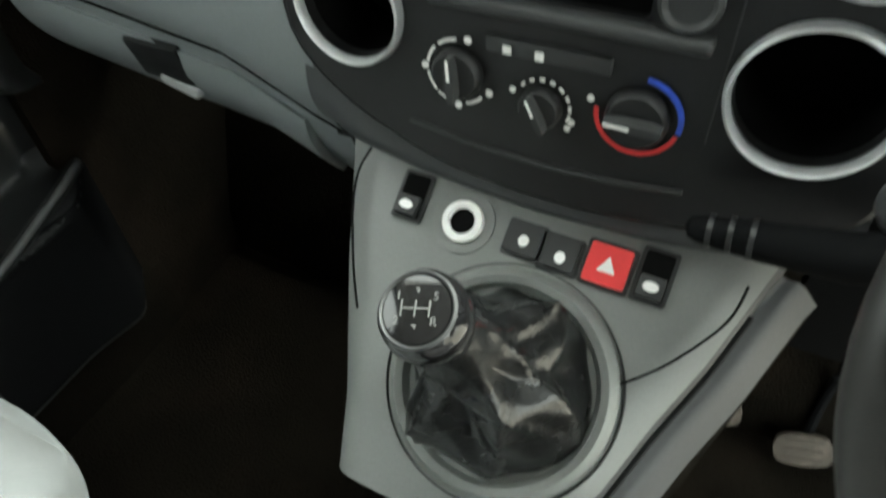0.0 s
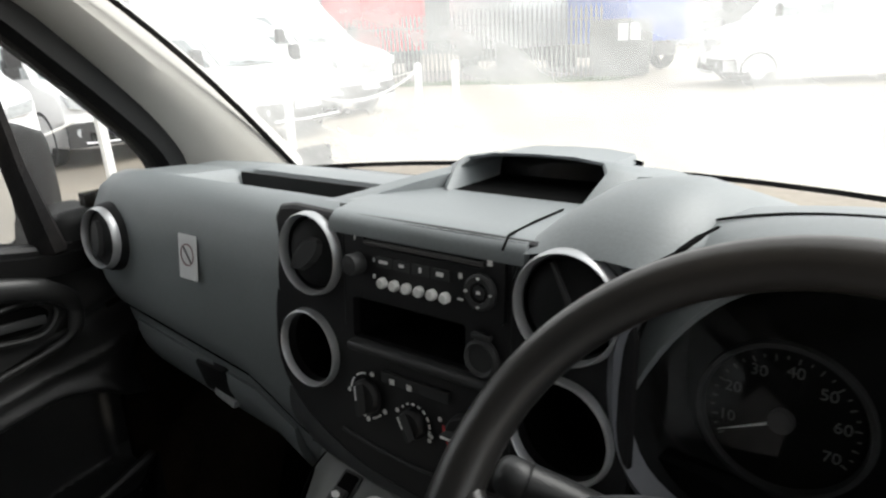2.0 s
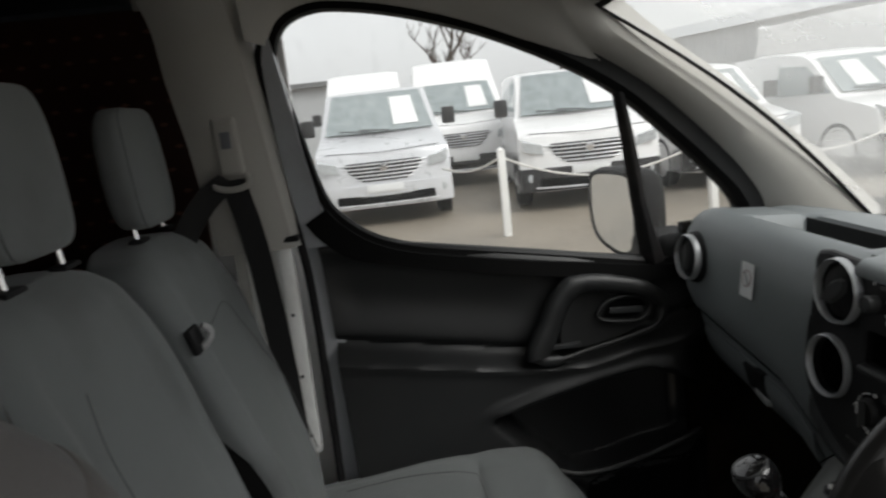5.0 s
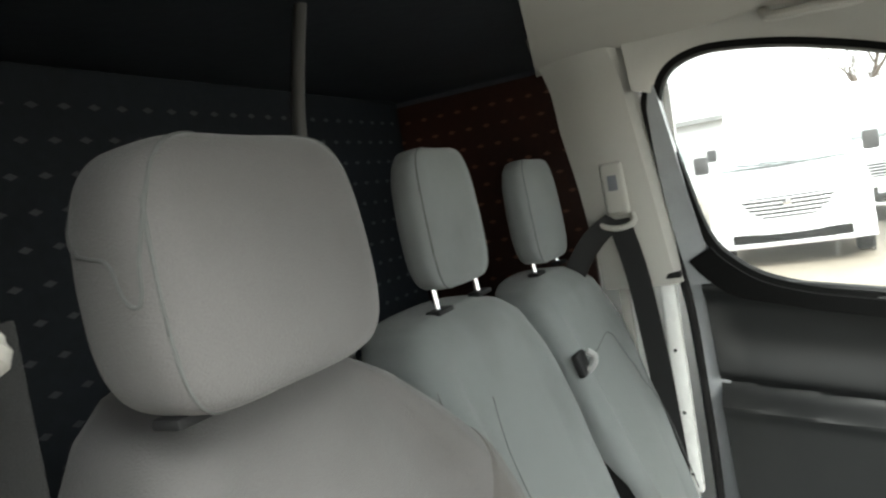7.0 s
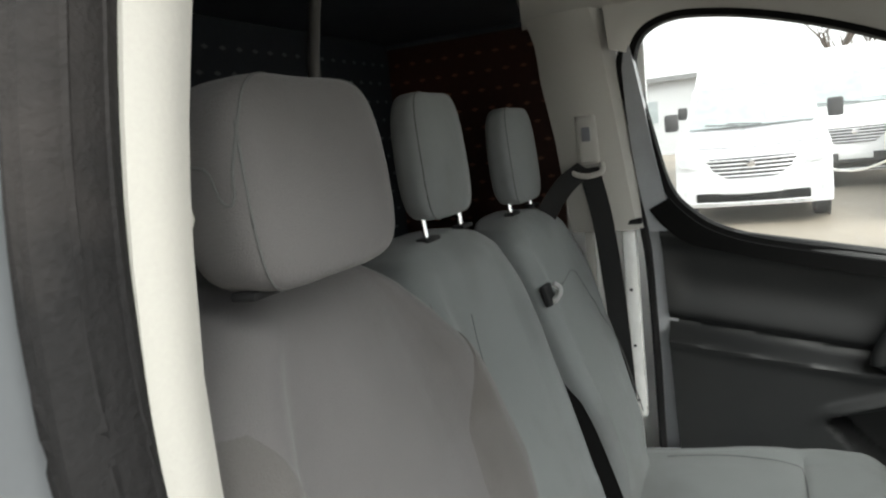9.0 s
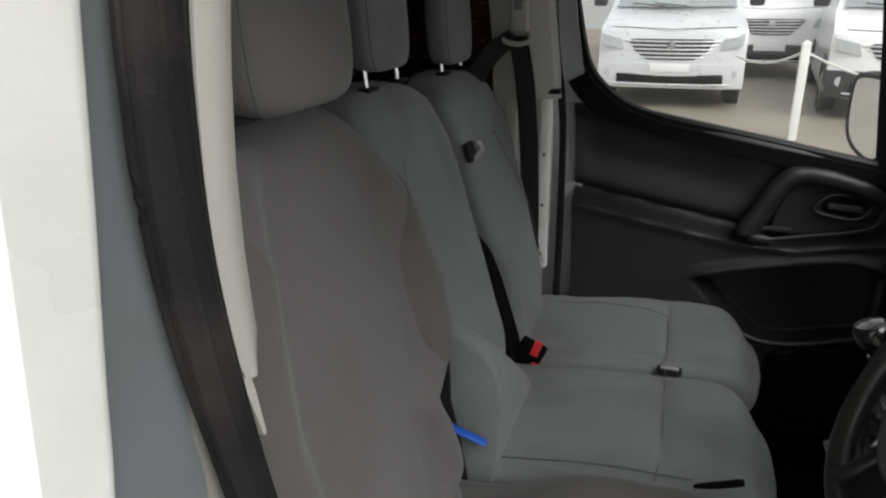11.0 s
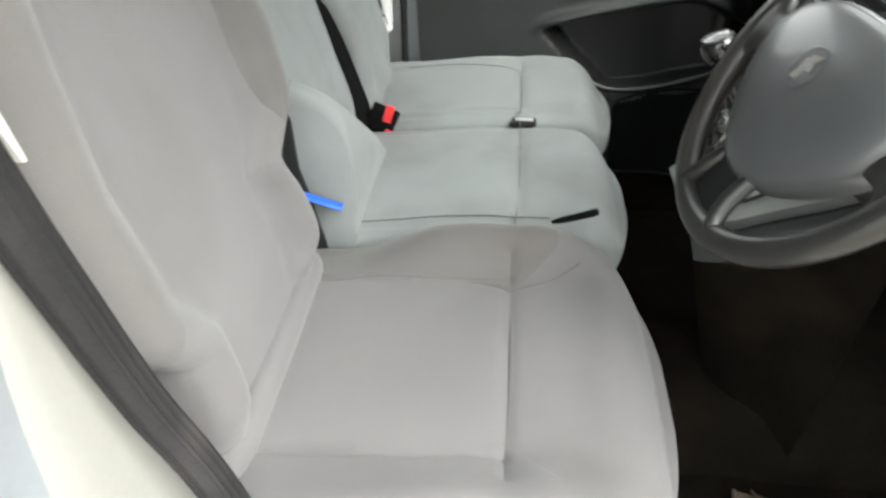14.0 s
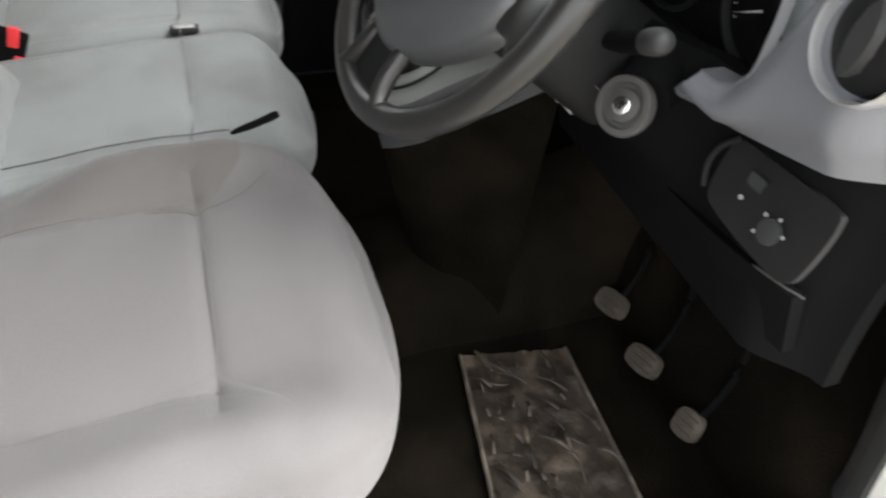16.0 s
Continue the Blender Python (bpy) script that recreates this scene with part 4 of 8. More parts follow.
for x, y, w, h, mat_ in ((0.0105, 0.025, 0.0013, 0.015, M_INK), (-0.0115, 0.001, 0.0013, 0.015, M_INK), (-0.0045, 0.012, 0.0016, 0.044, M_LABEL), (0.0040, 0.010, 0.0012, 0.040, M_LABEL),
                         (0.0085, 0.001, 0.0022, 0.024, M_LATCH), (-0.0085, 0.014, 0.0012, 0.020, M_LABEL), (0.0125, 0.002, 0.0030, 0.020, M_LABEL)):
    printed("print_bar", x, y, w, h, mat_)
printed("print_field", 0.003, -0.0275, 0.024, 0.013, M_PRINT, 0.0004)
for x, w, h in ((-0.0075, 0.0022, 0.010), (-0.0045, 0.0012, 0.009), (-0.0020, 0.0006, 0.007), (0.0002, 0.0016, 0.008), (0.0030, 0.0008, 0.006), (0.0052, 0.0016, 0.007), (0.0078, 0.0007, 0.007), (0.0100, 0.0022, 0.008)):
    printed("print_bar", x, -0.0260, w, h, M_INK)
printed("print_patch", -0.0185, -0.0340, 0.0105, 0.0130, M_YELLOW)
part("blind_bolt", bm_lathe([(0.009, 0), (0.0085, 0.004), (0.006, 0.005), (0.005, 0.002), (0, 0.002)], frame_at((0.785, -0.147, 0.985), (0, 1, 0)), 18), M_GREYDARK, jamb, "dark round blind bolt")
sill = part("trim_sill_right", bm_loft([[(0.69, y, 0.27), (0.69, y, 0.37), (0.71, y, 0.385), (0.75, y, 0.380), (0.80, y, 0.34), (0.81, y, 0.22)] for y in (-0.12, 0.3, 0.7, 1.1)]), M_PAINT)
tagged(sill, "white painted door sill", "door sill", kind="structure")
kick = part("trim_kick_right", bm_grid(14, 14, lambda u, v: (0.715 - 0.03 * math.sin(math.pi * v) * math.sin(math.pi * u), 0.955 - 0.32 * 0.72 * v + (0.35 + 0.21 * v) * u, 0.28 + 0.74 * v), (0.02, 0, 0)), M_DASH_DARK)
part("front_jamb", bm_grid(8, 16, lambda u, v: (0.726 + 0.10 * u, 0.955 - 0.32 * 0.66 * v - 0.01 * u, 0.36 + 0.66 * v), (0, 0.02, 0)), M_PAINT, jamb, "white painted front door post")
tagged(kick, "dark plastic kick panel at the front of the door opening", "kick panel", kind="structure")
cant_r = part("trim_cant_right", bm_loft([[(0.60, y, 1.60 - d), (0.575, y, 1.645 - d), (0.62, y, 1.70 - d), (0.70, y, 1.66 - d), (0.66, y, 1.60 - d)] for y, d in ((-0.35, 0), (0, 0), (0.2, 0.01), (0.36, 0.06))]), M_CREAM)
tagged(cant_r, "pale beige roof side trim over the driver's door", "roof trim", kind="structure")

dbelt = thing("seat_belt", "black driver's seat belt hanging at the door pillar", "seat belt", "seat belts")
part("webbing", strap(spline([(0.642, -0.190, 1.415), (0.643, -0.190, 1.25), (0.644, -0.195, 1.0), (0.645, -0.205, 0.75)], 5), 0.022, (1, 0.15, 0)), M_BELT, dbelt)
slider = part("height_adjuster", bm_box((0.653, -0.178, 1.470), (0.022, 0.045, 0.118), 0.009, 3, Matrix.Rotation(radians(-8), 4, 'Y')), M_CREAM, dbelt, "beige sliding height adjuster")
part("button", bm_box((0.660, -0.155, 1.472), (0.006, 0.006, 0.030), 0.002), M_TRIM, slider)
part("loop", bm_tube(spline([(0.660, -0.200, 1.425), (0.650, -0.20, 1.410), (0.647, -0.178, 1.404), (0.650, -0.158, 1.408), (0.660, -0.158, 1.425)], 5), 0.006, 8), M_CREAM, dbelt)


# ---- dashboard ----
dash = thing("dashboard", "grey grained plastic dashboard with a black centre stack", "dashboard")


def crease(x):
    return interp(x, [(-0.70, 0.998), (-0.58, 0.982), (-0.42, 0.962), (-0.31, 0.948), (-0.22, 0.905), (-0.15, 0.880)])


def dash_section(x):
    """Front-to-back outline of the passenger half at x: glove box, crease, bulging panel, roll-over, top, to the windscreen."""
    zc = crease(x)
    end = smoothstep(-0.60, -0.70, x)
    bulge = -0.010 * math.sin(math.pi * min(1, max(0, (x + 0.68) / 0.5)))
    pts = [(0.86, zc - 0.165), (0.78, zc - 0.165), (0.722, zc - 0.150), (0.676, zc - 0.110), (0.650, zc - 0.062), (0.640, zc - 0.03), (0.636, zc - 0.012), (0.628, zc - 0.002), (0.620, zc + 0.012), (0.610, zc + 0.040),
           (0.602 - bulge, (zc + 1.10) / 2 + 0.01), (0.603 - bulge, 1.10), (0.612 - bulge * 0.5, 1.14), (0.628, 1.166), (0.650, 1.180), (0.672, 1.183)]
    inside = smoothstep(-0.50, -0.46, x) * smoothstep(-0.12, -0.15, x)
    deep = 0.075 * inside
    pts += [(0.678, 1.182 - deep * 0.8), (0.70, 1.178 - deep), (0.775, 1.172 - deep), (0.785, 1.168 - deep * 0.2), (0.795, 1.170), (0.83, 1.169), (0.90, 1.155), (0.98, 1.135), (1.13, 1.10)]
    return [(x, y + 0.06 * end * end, z - 0.02 * end) for y, z in pts]


def bin_section(x):
    """Right end of the tray, where the top runs on behind the stack."""
    return dash_section(x)[13:]


xs = [-0.71, -0.69, -0.66, -0.62] + [-0.58 + 0.02 * k for k in range(5)] + [-0.49 + 0.012 * k for k in range(4)] + [-0.44 + 0.031 * k for k in range(9)]
body = bm_loft([dash_section(x) for x in xs], False, False)
part("passenger_body", body, M_DASH, dash, "grey grained passenger dash panel")
cap_bm = bmesh.new()
cap_vs = [cap_bm.verts.new(Vector(p) + Vector((0, 0.003, 0))) for p in dash_section(-0.193)]
cap_es = [cap_bm.edges.new((cap_vs[i], cap_vs[(i + 1) % len(cap_vs)])) for i in range(len(cap_vs))]
bmesh.ops.triangle_fill(cap_bm, use_beauty=True, edges=cap_es)
part("body_end", cap_bm, M_DASH_DARK, dash, smooth=False)
part("tray_end", bm_loft([bin_section(x) for x in (-0.192, -0.18, -0.165, -0.155, -0.145, -0.135, -0.125, -0.115)], False, False), M_DASH, dash)
# Dark sheets added inside the grey tray, painting the recess's shade.
part("tray_back_liner", bm_box((-0.308, 0.7735, 1.138), (0.335, 0.004, 0.064), 0.001), M_DASH_DARK, dash, "dark liner sheet shading the back of the tray")
part("tray_floor_liner", bm_box((-0.308, 0.738, 1.1065), (0.335, 0.070, 0.004), 0.001), M_DASH_DARK, dash)
part("glove_lid", bm_grid(20, 6, lambda u, v: (-0.60 + 0.36 * u, 0.635 - 0.003 * math.sin(math.pi * v) + 0.042 * (1 - v) ** 1.7, crease(-0.60 + 0.36 * u) - 0.125 + 0.095 * v), (0, 0.012, 0)), M_DASH, dash)
part("glove_joint", bm_tube([(x, 0.6315 + 0.06 * smoothstep(-0.60, -0.70, x) ** 2, crease(x) - 0.006) for x in [-0.665 + 0.0235 * k for k in range(21)]], 0.0026, 6), M_CAVITY, dash, "dark joint above the glove box lid")
latch = part("glove_latch", bm_box((-0.410, 0.643, 0.906), (0.068, 0.014, 0.050), 0.004, 2, Matrix.Rotation(radians(15), 4, 'X')), M_DASH_DARK, dash, "dark recessed glove box latch")
part("latch_paddle", bm_box((-0.398, 0.646, 0.878), (0.046, 0.014, 0.012), 0.004, 2, Matrix.Rotation(radians(14), 4, 'Y')), M_LATCH, latch, "pale grey latch paddle")

# sticker with a struck-out ring
stk = thing("warning_sticker", "small white no-smoking sticker on the passenger dash", "sticker")
stm = frame_at((-0.378, 0.6085, 1.098), (0, -1, 0.12))
part("paper", bm_plate(rrect(0, 0, 0.040, 0.058, 0.002), (), 0.0008, stm), M_PAPER, stk)
part("printed_ring", bm_lathe([(0.0128, 0), (0.0145, 0), (0.0145, 0.0006), (0.0128, 0.0006), (0.0128, 0)], stm @ Matrix.Translation((0, 0.003, 0.0006)), 28), material("sticker_red", (0.30, 0.20, 0.20), 0.5, bump=0), stk)
part("printed_bar", bm_plate(rrect(0, 0, 0.028, 0.003, 0.0005), (), 0.0004, stm @ Matrix.Translation((0, 0.003, 0.0012)) @ Matrix.Rotation(radians(-50), 4, 'Z')), M_INK, stk)

# centre top, display pod
def top_centre(u, v):
    x = -0.125 + 0.345 * u
    y = interp(v, [(0, 0.606), (0.06, 0.612), (0.14, 0.635), (0.3, 0.68), (0.5, 0.76), (0.62, 0.82), (0.8, 0.95), (1, 1.13)])
    z = interp(v, [(0, 1.180), (0.06, 1.188), (0.14, 1.190), (0.3, 1.188), (0.5, 1.184), (0.62, 1.176), (0.8, 1.15), (1, 1.11)])
    back = 0.034 * max(smoothstep(0.124, 0.136, x), smoothstep(-0.106, -0.114, x)) * smoothstep(0.3, 0.0, v)
    return (x, y + back, z)


part("centre_top", bm_grid(64, 30, top_centre, (0, 0, -0.01)), M_DASH, dash)
part("top_seam", bm_tube([(0.104, 0.604, 1.182), (0.101, 0.618, 1.1905), (0.096, 0.67, 1.1895), (0.092, 0.724, 1.187)], 0.0012, 6), M_CAVITY, dash)

# display hood: a shell with a flat-topped mouth that leans back, open towards the seats
MOUTH = [(-0.066, 0.752, 1.184), (-0.077, 0.788, 1.204), (-0.071, 0.802, 1.211), (-0.040, 0.806, 1.2165), (0.014, 0.807, 1.2185), (0.060, 0.804, 1.2185), (0.096, 0.797, 1.2160), (0.104, 0.786, 1.209), (0.096, 0.750, 1.184)]


def hood_ring(wide, dy, dz, low, y_all=None, k=1.0):
    """The mouth's outline widened about its middle, pushed back and sunk."""
    return [(0.015 + (x - 0.015) * wide, (y + dy) if y_all is None else y_all, max(low, 1.184 + (z - 1.184) * k + dz)) for x, y, z in MOUTH]


part("display_hood", bm_loft([hood_ring(0.97, 0.085, -0.002, 1.176), hood_ring(0.985, 0.012, -0.002, 1.178), hood_ring(1.0, 0.0, 0.0, 1.18), hood_ring(1.03, -0.001, 0.003, 1.18), hood_ring(1.12, 0.006, 0.003, 1.176), hood_ring(1.30, 0.020, -0.003, 1.165),
                              hood_ring(1.45, 0.0, -0.022, 1.14, 0.90, 1.05), hood_ring(1.65, 0.0, -0.055, 1.11, 1.03, 0.8)], False, False), M_DASH, dash, "grey grained display hood", angle=35)
part("display_screen", bm_plate([(-0.086, -0.020), (0.090, -0.020), (0.094, 0.018), (0.05, 0.0235), (-0.05, 0.0225), (-0.084, 0.016)], (), 0.004, frame_at((0.0145, 0.862, 1.192), (0, -1, 0.25))), M_GLOSS, dash, "dark switched-off display")
part("display_floor", bm_box((0.015, 0.815, 1.181), (0.165, 0.11, 0.006), 0.002), M_CAVITY, dash)
for s in (-1, 1):
    # flanks of the pod: smooth fins that rise from the top towards the mouth
    fin = []
    for k in range(9):
        t = k / 8
        y = 0.655 + 0.33 * t
        h = 0.050 * math.sin(min(1, t * 1.6) * math.pi * 0.5) * (1 - 0.6 * smoothstep(0.6, 1, t))
        x0 = 0.0165 + s * (0.195 - 0.070 * smoothstep(0, 0.45, t))
        x1 = 0.0165 + s * (0.145 - 0.050 * smoothstep(0, 0.45, t))
        zb = 1.180 - 0.05 * t
        fin.append([(x0 + s * 0.012, y, zb - 0.01), (x0, y, zb + h * 0.45), ((x0 + x1) / 2, y, zb + h), (x1, y, zb + h * 0.92), (x1 - s * 0.004, y, zb - 0.01)])
    part("pod_fin", bm_loft(fin), M_DASH, dash)
part("light_sensor", bm_lathe([(0, 0.008), (0.012, 0.006), (0.017, 0)], Matrix.Translation((-0.26, 0.96, 1.142)), 16), M_DASH_DARK, dash)

# centre stack: a black plate with real openings
def stack_m(x, z, out=0.0):
    """Place on the leaning face of the stack."""
    return frame_at((x, 0.606 + 0.08 * (z - 1.12) - out, z), (0, -1, 0.08))


CZ = 1.07
SM = stack_m(0.012, CZ)


def loc(x, z):
    return (x - 0.012, z - CZ)


VENTS = [(-0.134, 1.142, 0.0415), (0.162, 1.1435, 0.0445)]
CUPS = [(-0.143, 1.037, 0.0415), (0.159, 1.037, 0.0455)]
outer = [loc(x, z) for x, z in ((-0.183, 1.182), (-0.10, 1.183), (0.0, 1.184), (0.11, 1.184), (0.165, 1.182), (0.196, 1.168), (0.210, 1.135), (0.212, 1.10), (0.212, 1.0), (0.205, 0.965), (0.16, 0.940), (0.08, 0.922), (0.01, 0.918), (-0.06, 0.924), (-0.12, 0.944), (-0.165, 0.970), (-0.196, 1.01), (-0.197, 1.08), (-0.186, 1.14))]
outer = [(p.x, p.y) for p in spline([(a, b_, 0) for a, b_ in outer], 3, True)]
holes = [circle(*loc(x, z), r * 0.93) for x, z, r in VENTS + CUPS]
holes.append(rrect(*loc(-0.008, 1.086), 0.140, 0.042, 0.004))
part("stack_plate", bm_plate(outer, holes, 0.010, SM), M_FASCIA, dash, "black satin centre stack")
part("stack_rim", bm_tube([Vector(SM @ Vector((a, b_, -0.006))) for a, b_ in outer], 0.006, 8, 1.0, True, up=(0, 1, 0)), M_FASCIA, dash)
part("storage_box", bm_loft([[SM @ Vector((*p, d)) for p in rrect(*loc(-0.008, 1.086), 0.140, 0.042, 0.004)] for d in (-0.008, -0.09)] + [[SM @ Vector((*p, -0.0901)) for p in rrect(*loc(-0.008, 1.086), 0.02, 0.01, 0.001)]], True, False), M_CAVITY, dash)
part("storage_lip", bm_box(SM @ Vector((0.0, 1.0595 - CZ, 0.004)), (0.178, 0.016, 0.009), 0.004, 3), M_GREYDARK, dash, "dark grey shelf lip")
for x, z, r in CUPS:
    cup = part("cup_ring", bm_lathe([(r * 0.935, -0.004), (r * 0.955, 0.005), (r * 0.985, 0.007), (r * 1.02, 0.006), (r * 1.05, -0.001), (r * 1.03, -0.006), (r * 0.935, -0.006), (r * 0.935, -0.004)], stack_m(x, z, 0.002), 48), M_RING, dash, "satin silver ring")
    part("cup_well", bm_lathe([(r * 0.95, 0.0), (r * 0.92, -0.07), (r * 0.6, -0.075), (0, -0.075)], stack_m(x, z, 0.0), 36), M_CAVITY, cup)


def vent(m, r, blade_turn, parent, slim=False):
    v = part("air_vent", bm_lathe([(r * 0.955, -0.003), (r * 0.97, 0.006), (r * 1.0, 0.009), (r * 1.035, 0.007), (r * 1.065, -0.001), (r * 1.04, -0.006), (r * 0.955, -0.006), (r * 0.955, -0.003)], m, 48), M_RING, parent, "satin silver vent ring")
    part("vent_well", bm_lathe([(r * 0.97, 0.0), (r * 0.93, -0.03), (0, -0.032)], m, 36), M_CAVITY, v)
    ball = bm_lathe([(r * 0.90, -0.004), (r * 0.84, 0.004), (r * 0.6, 0.010), (r * 0.3, 0.0125), (0, 0.013)], m @ Matrix.Translation((0, 0, -0.006)), 36)
    part("vent_ball", ball, M_DASH_DARK, v)
    t = m @ Matrix.Rotation(radians(blade_turn), 4, 'Z')
    long, wide, bow = (0.86, 0.16, 0.16) if slim else (0.62, 1.0, 0.0)
    blade = bm_loft([[t @ Vector((r * long * s, w * wide * k + r * bow * (1 - s * s), 0.004 - (0.006 * s * s if slim else 0) + h)) for k, h in ((-1, 0), (-0.6, 0.007), (0.6, 0.007), (1, 0))] for s, w in ((-1, r * 0.06), (-0.7, r * 0.26), (-0.2, r * 0.36), (0.2, r * 0.36), (0.7, r * 0.26), (1, r * 0.06))])
    part("flap", blade, M_GREYDARK, v)
    return v


vent(stack_m(-0.134, 1.142, 0.002), 0.0415, 38, dash)
vent(stack_m(0.162, 1.1435, 0.002), 0.0445, -68, dash, True)
part("vent_collar", bm_lathe([(0.0445 * k, d) for k, d in ((1.02, -0.008), (1.12, -0.010), (1.20, -0.030), (1.34, -0.075))], stack_m(0.162, 1.1435, 0.0), 40), M_DASH, dash, "grey flared vent housing")
vent(frame_at((-0.577, 0.598, 1.098), (0.05, -1, 0.1)), 0.042, 85, dash)
pod_l = bm_lathe([(0.053, -0.05), (0.052, -0.02), (0.048, -0.004), (0.044, 0.0), (0.0, 0.0)], frame_at((-0.577, 0.600, 1.098), (0.05, -1, 0.1)), 36)
part("vent_collar", pod_l, M_DASH_DARK, dash)
part("stack_rail", bm_tube([SM @ Vector((x - 0.012, z - CZ, 0.001)) for x, z in ((-0.098, 0.957), (-0.05, 0.950), (0.01, 0.947), (0.06, 0.949), (0.105, 0.955))], 0.0022, 6), M_GREYDARK, dash)
part("stack_seam", bm_plate(rrect(*loc(-0.088, 1.13), 0.0012, 0.11, 0.0004), (), 0.001, SM @ Matrix.Translation((0, 0, 0.0008))), M_GREYDARK, dash)
part("stack_seam", bm_plate(rrect(*loc(0.110, 1.09), 0.0012, 0.19, 0.0004), (), 0.001, SM @ Matrix.Translation((0, 0, 0.0008))), M_GREYDARK, dash)


def skirt(u, v):
    """Grey lower band that wraps under the black stack."""
    x = -0.200 + 0.415 * u
    zt = interp(x, [(-0.20, 0.985), (-0.165, 0.962), (-0.12, 0.938), (-0.06, 0.918), (0.01, 0.912), (0.08, 0.916), (0.16, 0.935), (0.215, 0.965)])
    zb = interp(x, [(-0.20, 0.890), (-0.14, 0.886), (0, 0.880), (0.12, 0.882), (0.215, 0.90)])
    z = zb + (zt - zb) * v
    return (x, 0.600 - 0.008 * math.sin(math.pi * v) + 0.03 * (1 - v) ** 3 + 0.010 * smoothstep(-0.15, -0.20, x), z)


part("stack_skirt", bm_grid(30, 8, skirt, (0, 0.012, 0)), M_SKIRT, dash, "dark grey band under the centre stack")
part("stack_under", bm_grid(20, 4, lambda u, v: (-0.20 + 0.415 * u, 0.63 + 0.2 * v, 0.885 - 0.03 * v), (0, 0, 0.01)), M_DASH_DARK, dash)

# radio
radio = part("radio", bm_plate(rrect(0, 0, 0.186, 0.062, 0.006), (rrect(0.002, 0.0205, 0.142, 0.0085, 0.002),), 0.006, stack_m(0.012, 1.146, 0.004)), M_FASCIA, dash, "black car radio with white preset keys")
RM = stack_m(0.012, 1.146, 0.004)
part("disc_slot", bm_box(RM @ Vector((0.002, 0.0205, -0.007)), (0.142, 0.002, 0.010)), M_CAVITY, radio)
part("slot_flap", bm_box(RM @ Vector((0.002, 0.0195, -0.0005)), (0.140, 0.0035, 0.0042), 0.0012), M_LOCK, radio, "grey disc flap")
part("volume_knob", bm_lathe([(0.0105, 0), (0.0105, 0.012), (0.0095, 0.0145), (0, 0.015)], RM @ Matrix.Translation((-0.075, -0.002, 0)), 24), M_GREYDARK, radio)
for k in range(6):
    part("preset_key", bm_lathe([(0.0052, 0), (0.0052, 0.004), (0.0042, 0.006), (0, 0.0066)], RM @ Matrix.Translation((-0.043 + 0.0150 * k, -0.0165, 0)), 16), M_WHITE, radio, "white round preset key")
for k in range(4):
    key = part("source_key", bm_plate(rrect(-0.041 + 0.0225 * k, 0.0035, 0.0205, 0.010, 0.001), (), 0.002, RM @ Matrix.Translation((0, 0, 0.002))), M_GREYDARK, radio)
    part("symbol", bm_plate(rrect(-0.041 + 0.0225 * k, 0.004, (0.011, 0.006, 0.003, 0.008)[k], (0.003, 0.003, 0.005, 0.004)[k], 0.0005), (), 0.0004, RM @ Matrix.Translation((0, 0, 0.0026))), M_WHITE, key)
dial = part("menu_ring", bm_lathe([(0.009, 0.001), (0.009, 0.005), (0.0135, 0.006), (0.016, 0.004), (0.016, 0)], RM @ Matrix.Translation((0.070, -0.004, 0)), 28), M_GREYDARK, radio)
part("menu_key", bm_lathe([(0.0065, 0), (0.0065, 0.004), (0, 0.005)], RM @ Matrix.Translation((0.070, -0.004, 0)), 20), M_GREYDARK, dial)
for k in range(4):
    a = k * math.pi / 2
    part("symbol", bm_plate(rrect(0.070 + 0.0125 * math.cos(a), -0.004 + 0.0125 * math.sin(a), 0.003, 0.002, 0.0004), (), 0.0004, RM @ Matrix.Translation((0, 0, 0.0064))), M_WHITE, dial)
part("symbol", bm_plate(rrect(0.070, -0.004, 0.004, 0.003, 0.0004), (), 0.0004, RM @ Matrix.Translation((0, 0, 0.0055))), M_WHITE, dial)
for dx, dy, w, h in ((0.0475, 0.006, 0.004, 0.005), (0.0475, -0.015, 0.006, 0.002), (-0.055, 0.004, 0.003, 0.004), (-0.055, -0.012, 0.003, 0.004), (0.078, 0.022, 0.005, 0.005), (-0.080, 0.022, 0.002, 0.004)):
    part("symbol", bm_plate(rrect(dx, dy, w, h, 0.0005), (), 0.0005, RM @ Matrix.Translation((0, 0, 0.0004))), M_WHITE, radio)
# blanking socket beside the shelf
sock = part("aux_socket", bm_lathe([(0.0, 0.004), (0.012, 0.004), (0.015, 0.007), (0.018, 0.004), (0.018, 0)], stack_m(0.083, 1.082, 0.002), 28), M_GREYDARK, dash)
part("cap", bm_box(stack_m(0.083, 1.103, 0.005).translation, (0.020, 0.006, 0.006), 0.002), M_GREYDARK, sock)


# heater controls
def pointer_dial(name, x, z, r, turn, label):
    m = stack_m(x, z, 0.003)
    d = part(name, bm_lathe([(r, 0), (r * 0.98, 0.006), (r * 0.86, 0.009), (0, 0.009)], m, 32), M_FASCIA, dash, label)
    t = m @ Matrix.Rotation(radians(turn), 4, 'Z')
    part("grip", bm_loft([[t @ Vector((s * r * 0.88, w * k, h)) for k, h in ((-1, 0.008), (-0.7, 0.017), (0.7, 0.017), (1, 0.008))] for s, w in ((-1, r * 0.14), (-0.6, r * 0.22), (0.5, r * 0.2), (1, r * 0.12))]), M_GREYDARK, d)
    part("pointer", bm_plate(rrect(r * 0.45, 0, r * 0.8, r * 0.11, 0.0004), (), 0.0005, t @ Matrix.Translation((0, 0, 0.0176))), M_WHITE, d)
    return d, m


